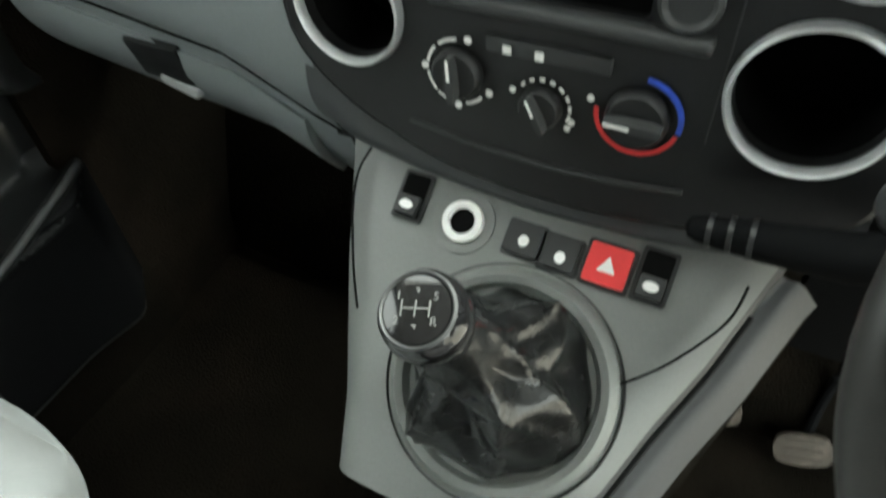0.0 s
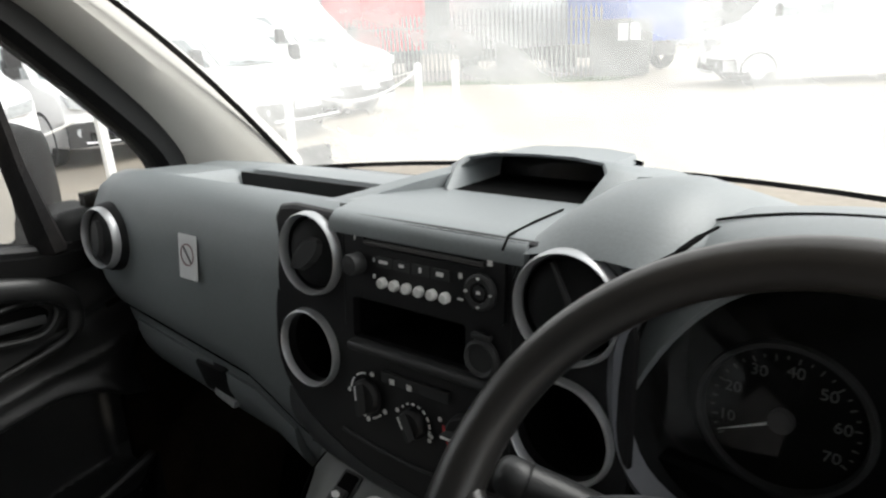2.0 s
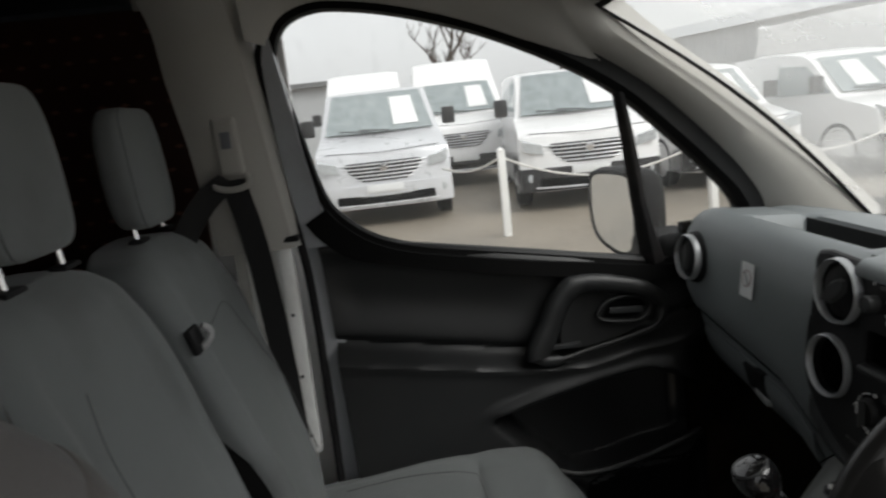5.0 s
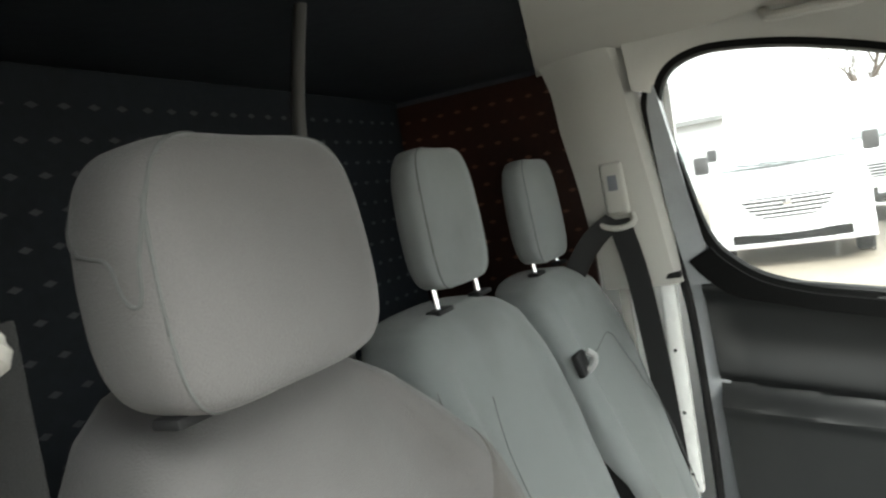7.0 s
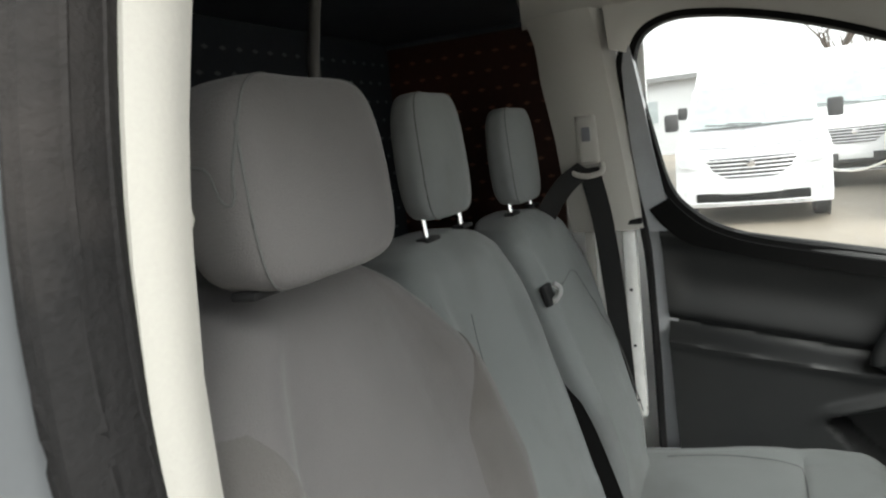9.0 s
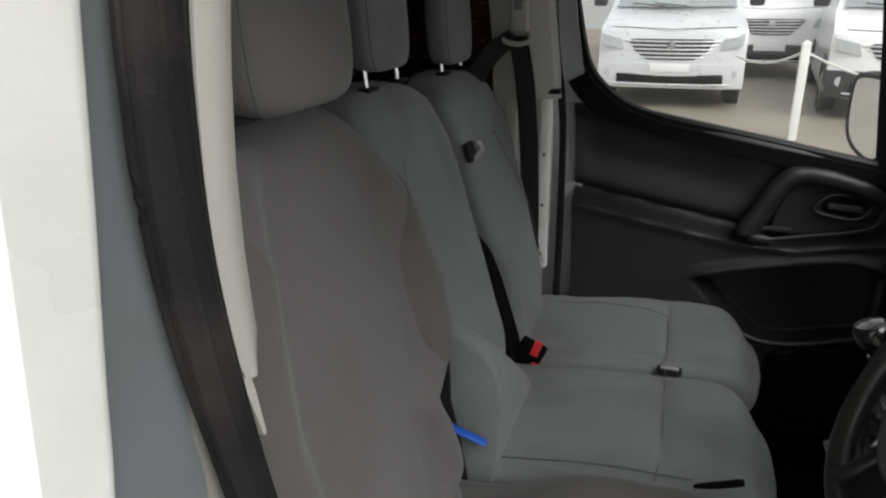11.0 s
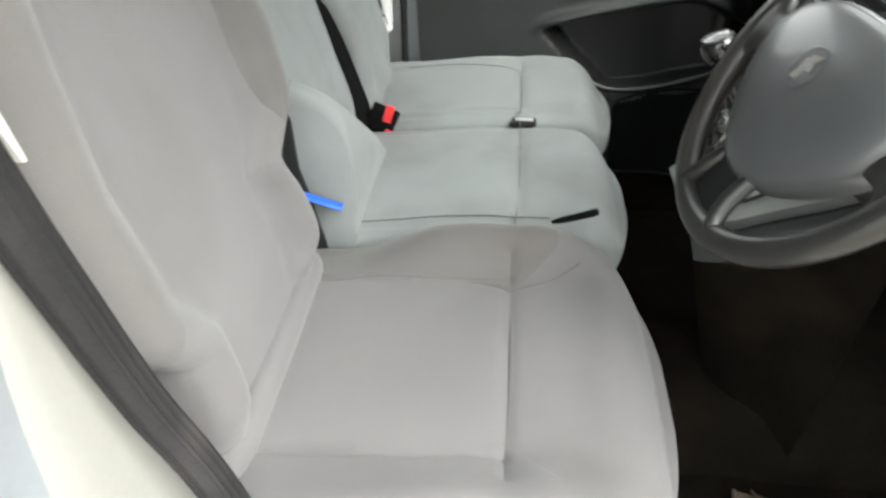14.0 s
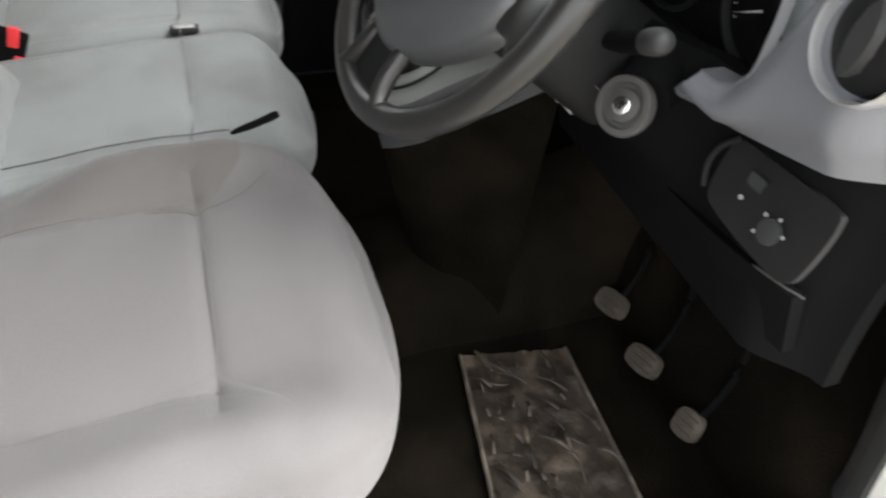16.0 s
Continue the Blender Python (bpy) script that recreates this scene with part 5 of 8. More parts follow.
def arc_band(m, r0, r1, a0, a1, n=14, h=0.0008):
    pts = [(r1 * math.cos(radians(a0 + (a1 - a0) * k / n)), r1 * math.sin(radians(a0 + (a1 - a0) * k / n))) for k in range(n + 1)]
    pts += [(r0 * math.cos(radians(a1 + (a0 - a1) * k / n)), r0 * math.sin(radians(a1 + (a0 - a1) * k / n))) for k in range(n + 1)]
    return bm_plate(pts, (), 0.0006, m @ Matrix.Translation((0, 0, h)))


k1, m1 = pointer_dial("airflow_dial", -0.057, 1.007, 0.0185, 95, "black airflow dial with white marks")
for a0, a1 in ((95, 130), (140, 172), (190, 225), (230, 262), (285, 318)):
    part("mark_arc", arc_band(m1, 0.0225, 0.0245, a0, a1), M_WHITE, k1)
for a in (75, 180, 270, 335):
    part("symbol", bm_plate(circle(0.0255 * math.cos(radians(a)), 0.0255 * math.sin(radians(a)), 0.0028, n=10), (), 0.0005, m1 @ Matrix.Translation((0, 0, 0.0008))), M_WHITE, k1)
k2, m2 = pointer_dial("fan_dial", 0.004, 0.996, 0.0150, 118, "black fan speed dial with white marks")
for k in range(8):
    a0 = 140 - 21 * k
    part("mark_arc", arc_band(m2, 0.0185, 0.0205, a0, a0 - 8 - k, 6), M_WHITE, k2)
for a in (160, -18, -32):
    part("symbol", bm_plate(circle(0.0225 * math.cos(radians(a)), 0.0225 * math.sin(radians(a)), 0.0024, n=8), (), 0.0005, m2 @ Matrix.Translation((0, 0, 0.0008))), M_WHITE, k2)
k3, m3 = pointer_dial("heat_dial", 0.067, 1.0045, 0.0205, 180, "black temperature dial ringed in red and blue")
part("cold_arc", arc_band(m3, 0.0250, 0.0285, -12, 86, 18), material("cold_blue", (0.03, 0.08, 0.50), 0.5, bump=0), k3, "blue cold arc")
part("hot_arc", arc_band(m3, 0.0250, 0.0280, 178, 343, 24), M_RED, k3, "red hot arc")
part("symbol", bm_plate(circle(-0.031, 0.006, 0.0025, n=8), (), 0.0005, m3 @ Matrix.Translation((0, 0, 0.0008))), M_WHITE, k3)
slid = part("key_bar", bm_box(stack_m(0.004, 1.033, 0.001).translation, (0.084, 0.006, 0.012), 0.002), M_GREYDARK, dash)
for dx in (-0.026, -0.004):
    part("symbol", bm_box(stack_m(0.004 + dx, 1.032, 0.0055).translation, (0.006, 0.001, 0.006), 0.0003), M_WHITE, slid)

# ---- driver's half: instrument hood and lower dash ----
cluster = thing("instrument_cluster", "black hooded instrument cluster behind the steering wheel", "instrument cluster")
CX = 0.385


def hood(u, v):
    """Arched hood, u over the arch, v from the lip to the windscreen."""
    a = 2 * u - 1
    wid = interp(v, [(0, 0.190), (0.12, 0.205), (0.4, 0.235), (1, 0.30)])
    top = interp(v, [(0, 1.204), (0.10, 1.219), (0.25, 1.224), (0.45, 1.212), (0.75, 1.172), (1, 1.11)])
    base = interp(v, [(0, 1.045), (0.15, 1.10), (0.3, 1.165), (0.5, 1.165), (1, 1.10)])
    p = interp(v, [(0, 3.0), (0.3, 2.6), (1, 2.2)])
    z = base + (top - base) * (1 - abs(a) ** p)
    y = interp(v, [(0, 0.598), (0.10, 0.612), (0.25, 0.66), (0.45, 0.74), (0.75, 0.92), (1, 1.12)])
    return (CX + wid * a, y + 0.02 * abs(a) ** 2 * (1 - v), z)


part("hood", bm_grid(40, 22, hood, (0, 0.006, -0.006)), M_DASH, cluster, "grey grained instrument hood")


part("hood_slot", bm_tube(spline([(0.236, 0.600, 1.196), (0.247, 0.606, 1.203), (0.254, 0.622, 1.209), (0.262, 0.636, 1.214)], 4), [0.0015] * 4 + [0.0026] * 5 + [0.0015] * 4, 8, 0.7), M_CAVITY, cluster, "dark slot beside the hood")
part("hood_joint", bm_tube([Vector(hood(k / 20, 0.30)) + Vector((0, 0, 0.0006)) for k in range(3, 18)], 0.0012, 6), M_CAVITY, cluster)
SHOULDER = [(0.606, 0.112, 0.235, 1.178, 1.186), (0.625, 0.110, 0.246, 1.180, 1.206), (0.655, 0.110, 0.258, 1.180, 1.222), (0.70, 0.112, 0.266, 1.176, 1.230), (0.76, 0.118, 0.270, 1.168, 1.222), (0.86, 0.13, 0.275, 1.155, 1.190), (0.98, 0.14, 0.29, 1.13, 1.150), (1.08, 0.15, 0.29, 1.10, 1.11)]
part("shoulder", bm_loft([[(x0 + (x1 - x0) * k / 14, y, zb + (zt - zb) * (1 - abs(2 * k / 14 - 1.15) ** 2.6 / (1.15 ** 2.6 if k < 8 else 0.85 ** 2.6)) if 0 < k < 14 else zb - 0.02) for k in range(15)] for y, x0, x1, zb, zt in SHOULDER], False, False), M_DASH, cluster, "grey grained shoulder beside the hood")


def bezel_ring(y, wid, top, low, n=48):
    pts = []
    for k in range(n):
        a = k * math.tau / n
        c, s = math.cos(a), math.sin(a)
        e = 0.62
        x = CX + wid * math.copysign(abs(c) ** e, c)
        z = (top + low) / 2 + (top - low) / 2 * math.copysign(abs(s) ** e, s)
        pts.append((x, y, z))
    return pts


# Lip kept pale as the lit crescent; the wall behind is darkened as shade.
part("bezel", bm_loft([bezel_ring(0.603, 0.188, 1.204, 0.972), bezel_ring(0.598, 0.181, 1.197, 0.979), bezel_ring(0.616, 0.174, 1.190, 0.985)], True, False), M_TRIM, cluster, "grey satin inner bezel")
part("bezel_well", bm_loft([bezel_ring(0.616, 0.174, 1.190, 0.985), bezel_ring(0.70, 0.160, 1.175, 0.976)], True, False), M_DASH_DARK, cluster)
part("dial_plate", bm_loft([bezel_ring(0.698, 0.162, 1.18, 0.974), bezel_ring(0.703, 0.162, 1.18, 0.974)]), M_CAVITY, cluster)
GM = frame_at((0.302, 0.6965, 1.047), (0, -1, 0.0))
speedo = part("speedometer", bm_lathe([(0.060, 0), (0.062, 0.006), (0.066, 0.006), (0.067, 0)], GM, 48), M_GREYDARK, cluster, "black speedometer, white numerals greyed for shade")
for k in range(27):
    a = radians(210 - 240 * k / 26)
    long = k % 2 == 0
    part("tick", bm_plate([(0.055 * math.cos(a) - 0.0006 * math.sin(a), 0.055 * math.sin(a) + 0.0006 * math.cos(a)), (0.055 * math.cos(a) + 0.0006 * math.sin(a), 0.055 * math.sin(a) - 0.0006 * math.cos(a)),
                           ((0.050 if long else 0.052) * math.cos(a) + 0.0006 * math.sin(a), (0.050 if long else 0.052) * math.sin(a) - 0.0006 * math.cos(a)), ((0.050 if long else 0.052) * math.cos(a) - 0.0006 * math.sin(a), (0.050 if long else 0.052) * math.sin(a) + 0.0006 * math.cos(a))], (), 0.0004, GM @ Matrix.Translation((0, 0, 0.0006))), M_DIM, speedo)
for k, s in enumerate(("10", "20", "30", "40", "50", "60", "70")):
    a = radians(192 - 37 * k)
    text_part("numeral", s, 0.0135, GM @ Matrix.Translation((0.0425 * math.cos(a), 0.0425 * math.sin(a), 0.0008)), M_DIM, speedo)
na = radians(205)
part("needle", bm_plate([(0.052 * math.cos(na), 0.052 * math.sin(na)), (0.010 * math.cos(na + 0.12), 0.010 * math.sin(na + 0.12)), (0.010 * math.cos(na - 0.12), 0.010 * math.sin(na - 0.12))], (), 0.0012, GM @ Matrix.Translation((0, 0, 0.005))), M_WHITE, speedo, "white needle at rest")
part("needle_cap", bm_lathe([(0.010, 0), (0.010, 0.007), (0, 0.008)], GM, 20), M_GREYDARK, speedo)
GM2 = frame_at((0.466, 0.6965, 1.047), (0, -1, 0.0))
tacho = part("second_gauge", bm_lathe([(0.060, 0), (0.062, 0.006), (0.066, 0.006), (0.067, 0)], GM2, 48), M_GREYDARK, cluster, "black gauge with white ticks")
for k in range(17):
    a = radians(210 - 240 * k / 16)
    part("tick", bm_plate(circle(0.052 * math.cos(a), 0.052 * math.sin(a), 0.0012, n=8), (), 0.0004, GM2 @ Matrix.Translation((0, 0, 0.0006))), M_WHITE, tacho)
part("needle", bm_plate([(0.050 * math.cos(na), 0.050 * math.sin(na)), (0.010 * math.cos(na + 0.12), 0.010 * math.sin(na + 0.12)), (0.010 * math.cos(na - 0.12), 0.010 * math.sin(na - 0.12))], (), 0.0012, GM2 @ Matrix.Translation((0, 0, 0.005))), M_WHITE, tacho)
cover = part("lens", bm_loft([bezel_ring(0.640, 0.168, 1.189, 0.982), bezel_ring(0.6405, 0.05, 1.11, 1.05)], True, True), M_CLEAR, cluster, "clear instrument lens")
cover.visible_shadow = False


def driver_low(u, v):
    """Dark lower dash from the stack to the door, with the grey upper facing round the right vent above it."""
    x = 0.205 + 0.50 * u
    z = 0.765 + 0.255 * v
    y = 0.655 - 0.02 * math.sin(math.pi * v) - 0.02 * smoothstep(0.6, 1.0, v)
    y -= 0.05 * math.exp(-((x - 0.39) / 0.09) ** 2) * smoothstep(0.2, 0.7, v)
    return (x, y + 0.05 * smoothstep(0.85, 1, u), z)


part("driver_lower", bm_grid(36, 20, driver_low, (0, 0.02, 0)), M_SHADED_PLASTIC, dash, "black grained knee panel, darkened for shade")


def facing(u, v):
    x = 0.505 + 0.205 * u
    zt = interp(x, [(0.500, 1.016), (0.530, 1.017), (0.549, 1.026), (0.567, 1.052), (0.580, 1.085), (0.600, 1.14), (0.63, 1.168), (0.70, 1.15)])
    zb = interp(x, [(0.505, 0.988), (0.55, 0.982), (0.62, 0.998), (0.71, 1.02)])
    z = zb + (zt - zb) * v
    return (x, 0.600 - 0.014 * math.sin(math.pi * min(1, v * 1.1)) + 0.05 * smoothstep(0.75, 1, u) + 0.012 * smoothstep(0.25, 0.0, v), z)


part("driver_facing", bm_grid(28, 16, facing, (0, 0.03, 0)), M_TRIM, dash, "blue-grey satin facing round the side vent")
part("driver_top", bm_grid(10, 12, lambda u, v: (0.57 + 0.14 * u, 0.612 + 0.45 * v + 0.05 * u * (1 - v), 1.165 - 0.02 * u - 0.05 * v), (0, 0, -0.02)), M_DASH, dash)
vent(frame_at((0.658, 0.588, 1.119), (-0.08, -1, 0.12)), 0.042, 90, dash)
panel = part("switch_panel", bm_plate([(p.x, p.y) for p in spline([(-0.086, 0.020, 0), (-0.075, 0.030, 0), (-0.02, 0.034, 0), (0.032, 0.036, 0), (0.044, 0.028, 0), (0.046, -0.015, 0), (0.038, -0.040, 0), (0.0, -0.044, 0), (-0.060, -0.040, 0), (-0.082, -0.028, 0)], 5, True)], (), 0.008, frame_at((0.635, 0.622, 0.942), (0.0, -1, 0.25))), M_FASCIA, dash, "black switch panel with a level wheel")
part("panel_rim", bm_tube(spline([frame_at((0.635, 0.622, 0.942), (0, -1, 0.25)) @ Vector(p) for p in ((-0.080, 0.030, 0.001), (-0.094, 0.012, 0.002), (-0.097, -0.010, 0.002), (-0.088, -0.030, 0.001))], 5), 0.0030, 8), M_DASH_DARK, panel)
wheel_m = frame_at((0.636, 0.616, 0.929), (0, -1, 0.25))
lev = part("level_wheel", bm_lathe([(0.012, 0), (0.012, 0.004), (0, 0.006)], wheel_m, 20), M_GREYDARK, panel)
for a in (20, 80, 140, 215):
    part("symbol", bm_plate(circle(0.0155 * math.cos(radians(a)), 0.0155 * math.sin(radians(a)), 0.0019, n=8), (), 0.0006, wheel_m @ Matrix.Translation((0, 0, 0.003))), M_LATCH, lev)
part("symbol", bm_plate(circle(-0.045, 0.004, 0.0025, n=8), (), 0.0006, wheel_m @ Matrix.Translation((0, 0, 0.001))), M_LATCH, panel)
part("blank_key", bm_plate(rrect(-0.040, 0.024, 0.020, 0.012, 0.002), (), 0.002, wheel_m @ Matrix.Translation((0, 0, 0.001))), M_GREYDARK, panel)
fl = part("fuse_flap", bm_grid(14, 10, lambda u, v: (0.47 + 0.205 * u, 0.632 + 0.03 * (1 - v) - 0.006 * math.sin(math.pi * u), 0.775 + 0.085 * v + 0.022 * u), (0, 0.015, 0)), M_SHADED_PLASTIC, dash)
part("flap_edge", bm_tube([(0.585, 0.633, 0.862), (0.637, 0.629, 0.880), (0.668, 0.627, 0.889), (0.686, 0.630, 0.893)], 0.0012, 6), M_LOCK, fl)

# ---- centre console with the gear lever ----
con = thing("centre_console", "light grey plastic centre console with switches", "console")
CN = Vector((0, -0.57346, 0.81923))


def con_pt(x, s, lift=0.0):
    """Point of the sloping console face: s metres down the slope from the top edge."""
    base = Vector((x, 0.610, 0.8965))
    return base + Vector((0, -0.81923, -0.57346)) * s + CN * lift


def con_face(u, v):
    s = -0.01 + 0.268 * v
    lx = interp(s, [(-0.01, -0.180), (0.0, -0.176), (0.09, -0.146), (0.20, -0.104), (0.27, -0.085)])
    rx = interp(s, [(-0.01, 0.186), (0.0, 0.181), (0.08, 0.156), (0.14, 0.132), (0.20, 0.112), (0.24, 0.086), (0.27, 0.055)])
    x = lx + (rx - lx) * u
    e = abs(2 * u - 1)
    return con_pt(x, s, -0.018 * e ** 8 + 0.004 * (1 - e ** 2))


part("face", bm_grid(30, 26, con_face), M_CONSOLE, con)
def con_side(sgn):
    def fn(u, v):
        p = con_face(0.0 if sgn < 0 else 1.0, u)
        drop = v * (p.z - FLOOR - 0.05)
        return (p.x + sgn * 0.012 * math.sin(math.pi * min(1, v * 1.5)) - sgn * 0.03 * v, p.y + 0.24 * v * u, p.z - drop)
    return fn


part("side", bm_grid(18, 12, con_side(-1)), M_CONSOLE, con)


def flank(u, v):
    """Right flank: a grey panel that flares outwards below the face, with a channel under its edge."""
    p = Vector(con_face(1.0, u))
    return p + Vector((0.034 * v - 0.008 * math.exp(-((v - 0.30) / 0.14) ** 2), 0.01 * v, -0.048 * v - 0.006 * math.exp(-((v - 0.30) / 0.14) ** 2)))


# Flank takes a darker plastic than the face, to hold its shade.
part("flank", bm_grid(22, 16, flank), M_SKIRT, con, "flared console side panel, darkened for shade")
# Lower side and end use the near-black floor colour.
part("side", bm_grid(18, 12, lambda u, v: Vector(flank(u, 1.0)) + Vector((-0.05 * v, 0.10 * v * u, -v * (flank(u, 1.0).z - FLOOR - 0.05)))), M_CARPET, con, "black lower side")
# Dark tube laid along the fold as the channel's shading.
part("flank_groove_shade", bm_tube([Vector(flank(k / 14, 0.26)) + Vector((0.002, 0, 0.001)) for k in range(2, 15)], 0.0030, 8, 0.7), M_DASH_DARK, con)
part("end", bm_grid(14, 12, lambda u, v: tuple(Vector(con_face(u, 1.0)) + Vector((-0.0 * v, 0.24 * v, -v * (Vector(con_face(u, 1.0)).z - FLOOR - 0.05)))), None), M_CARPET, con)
# joint lines of the switch plate
for pts in ([(-0.150, -0.002), (-0.154, 0.02), (-0.148, 0.05), (-0.130, 0.095), (-0.112, 0.13)], [(0.100, 0.118), (0.13, 0.09), (0.158, 0.05), (0.165, 0.02)]):
    part("joint", bm_tube(spline([con_pt(x, s, 0.0035) for x, s in pts], 6), 0.0011, 6), M_CAVITY, con)
ringc = con_pt(0.020, 0.145, 0.004)
RGM = frame_at(ringc, CN, (0, 0.8, 0.57))
part("gaiter_ring", bm_lathe([(0.072, -0.002), (0.076, 0.007), (0.082, 0.009), (0.088, 0.004), (0.090, -0.004), (0.072, -0.006)], RGM, 56), M_CONSOLE, con, "grey moulded gaiter ring")
part("ring_groove", bm_lathe([(0.0905, -0.004), (0.0912, 0.0004), (0.0922, 0.0004), (0.0930, -0.004)], RGM, 56), M_DASH_DARK, con)


def rocker(x, s, w, h, mats, marks, label, tall=0.004, sink=False):
    m = frame_at(con_pt(x, s, 0.004), CN, (0, 0.8, 0.57)) @ Matrix.Rotation(radians(-1), 4, 'Z')
    r = part("switch_surround", bm_plate(rrect(0, 0, w + 0.006, h + 0.006, 0.003), (), 0.003, m @ Matrix.Translation((0, 0, 0.0012))), M_GREYDARK, con)
    bm = bm_plate(rrect(0, 0, w, h, 0.0025), (), tall, m @ Matrix.Translation((0, 0, 0.0012 + tall)))
    key = part("switch_key", bm, mats, r, label)
    for dx, dy, mw, mh in marks:
        part("symbol", bm_plate(circle(dx, dy, mw, mh, 14), (), 0.0004, m @ Matrix.Translation((0, 0, 0.0017 + tall))), M_WHITE, key)
    return r, m


for x, s in ((-0.098, 0.028), (0.103, 0.033)):
    r, m = rocker(x, s, 0.021, 0.036, M_CAVITY, [], "black window switch", 0.001)
    part("paddle", bm_box((0, 0, 0), (0.019, 0.017, 0.007), 0.002, 2, None), M_GREYDARK, r).matrix_basis = m @ Matrix.Translation((0, -0.009, 0.005)) @ Matrix.Rotation(radians(-10), 4, 'X')
    part("symbol", bm_plate(circle(0, -0.009, 0.006, 0.0038, 14), (), 0.0005, m @ Matrix.Translation((0, 0, 0.0102))), M_WHITE, r)
rocker(0.003, 0.036, 0.027, 0.024, M_GREYDARK, [(0.0, -0.001, 0.0042, 0.0046)], "grey rocker switch")
rocker(0.0325, 0.038, 0.027, 0.024, M_GREYDARK, [(0.001, -0.003, 0.0042, 0.0046)], "grey rocker switch")
r, m = rocker(0.069, 0.036, 0.032, 0.030, M_RED, [], "red hazard warning switch", 0.005)
part("symbol", bm_plate([(0.0, 0.0065), (-0.007, -0.0055), (0.007, -0.0055)], (), 0.0004, m @ Matrix.Translation((0, 0, 0.0068))), M_WHITE, r)
lm = frame_at(con_pt(-0.050, 0.036, 0.004), CN, (0, 0.8, 0.57))
lighter = part("power_socket", bm_lathe([(0.0105, -0.03), (0.0105, 0.004), (0.0125, 0.006), (0.0165, 0.005), (0.0175, 0.001), (0.0175, -0.002)], lm, 36), M_WHITE, con, "white-ringed power socket")
part("socket_well", bm_lathe([(0.0112, 0.002), (0.0108, 0.0012), (0, 0.001)], lm, 28), M_CAVITY, lighter)
part("socket_recess", bm_lathe([(0.0175, 0.0), (0.024, 0.0012), (0.0262, 0.0012), (0.0268, -0.002)], lm, 40), M_CONSOLE, lighter)

lever = thing("gear_lever", "black gear lever with a glossy printed knob in a wrinkled gaiter", "gear lever")
KN = Vector((0.010, 0.412, 0.985))
axis = (KN - Vector((0.025, 0.50, 0.80))).normalized()


def gaiter(u, v):
    """Pleated leatherette sleeve from the ring up to the knob."""
    a = u * math.tau
    r = interp(v, [(0, 0.073), (0.10, 0.071), (0.28, 0.060), (0.5, 0.042), (0.75, 0.026), (1, 0.017)])
    c = ringc.lerp(KN - axis * 0.030, v ** 1.05) + CN * (0.020 * math.sin(math.pi * min(1, v * 1.4)))
    def fold_edge(w):
        return 0.55 - abs(math.sin(w)) ** 0.7

    fold = 0.30 * fold_edge(2 * a + 1.6 * v + 0.5) + 0.22 * fold_edge(3.0 * a - 3.2 * v + 1.0) + 0.14 * fold_edge(6 * v + 1.5 * math.sin(a + 0.7)) + 0.06 * math.sin(8 * a + 9 * v)
    r *= 1 + fold * math.sin(math.pi * min(1, v * 1.02 + 0.02)) * 1.25
    n_ = CN.lerp(axis, v).normalized()
    x_ = Vector((1, 0, 0))
    x_ = (x_ - n_ * x_.dot(n_)).normalized()
    y_ = n_.cross(x_)
    return c + r * (math.cos(a) * x_ + math.sin(a) * y_) - CN * 0.010 * (1 - v)


part("gaiter", bm_soft(96, 44, gaiter), M_LEATHER, lever, "black wrinkled leatherette gaiter", angle=60)
KM = frame_at(KN, axis, (0, 1, 0))
part("knob", bm_lathe([(0.010, -0.045), (0.013, -0.040), (0.014, -0.026), (0.0205, -0.018), (0.0245, -0.006), (0.0250, 0.004), (0.0235, 0.012), (0.0205, 0.0155), (0, 0.0155)], KM, 40), M_GLOSS, lever, "glossy black knob")
part("collar", bm_lathe([(0.0145, -0.048), (0.0165, -0.045), (0.0165, -0.036), (0.0145, -0.033)], KM, 28), M_CHROME, lever, "chrome collar")
part("knob_ring", bm_lathe([(0.0200, 0.014), (0.0212, 0.0165), (0.0200, 0.0178), (0.0188, 0.0165), (0.0195, 0.014)], KM, 40), M_GREYDARK, lever)
cap = part("knob_cap", bm_lathe([(0.0190, 0.0155), (0.0180, 0.0172), (0.010, 0.0190), (0, 0.0196)], KM, 40), M_GLOSS, lever, "glossy black shift pattern cap")
for k, (ch, dx, dy) in enumerate((("1", -0.010, 0.0065), ("3", 0.0, 0.0085), ("5", 0.010, 0.0065), ("2", -0.010, -0.0065), ("4", 0.0, -0.0085), ("R", 0.010, -0.0065))):
    text_part("numeral", ch, 0.0062, KM @ Matrix.Rotation(radians(14), 4, 'Z') @ Matrix.Translation((dx, dy, 0.0188)), M_DIM, cap)
for dx in (-0.0075, 0.0, 0.0075):
    part("shift_line", bm_plate(rrect(dx, 0, 0.0007, 0.0085, 0.0002), (), 0.0004, KM @ Matrix.Rotation(radians(14), 4, 'Z') @ Matrix.Translation((0, 0, 0.0198))), M_DIM, cap)
part("shift_line", bm_plate(rrect(0, 0, 0.0155, 0.0007, 0.0002), (), 0.0004, KM @ Matrix.Rotation(radians(14), 4, 'Z') @ Matrix.Translation((0, 0, 0.0200))), M_DIM, cap)

# ---- steering wheel and column ----
steer = thing("steering_wheel", "worn black three-spoke steering wheel with grey airbag cover", "steering wheel")
WM = Matrix.Translation((0.371, 0.416, 1.093)) @ Matrix.Rotation(radians(2.5), 4, 'Z') @ Matrix.Rotation(radians(-34.5), 4, 'X') @ Matrix(((1, 0, 0, 0), (0, 0, -1, 0), (0, 1, 0, 0), (0, 0, 0, 1)))
# local x right, y up the wheel, z towards the driver
RW = 0.176




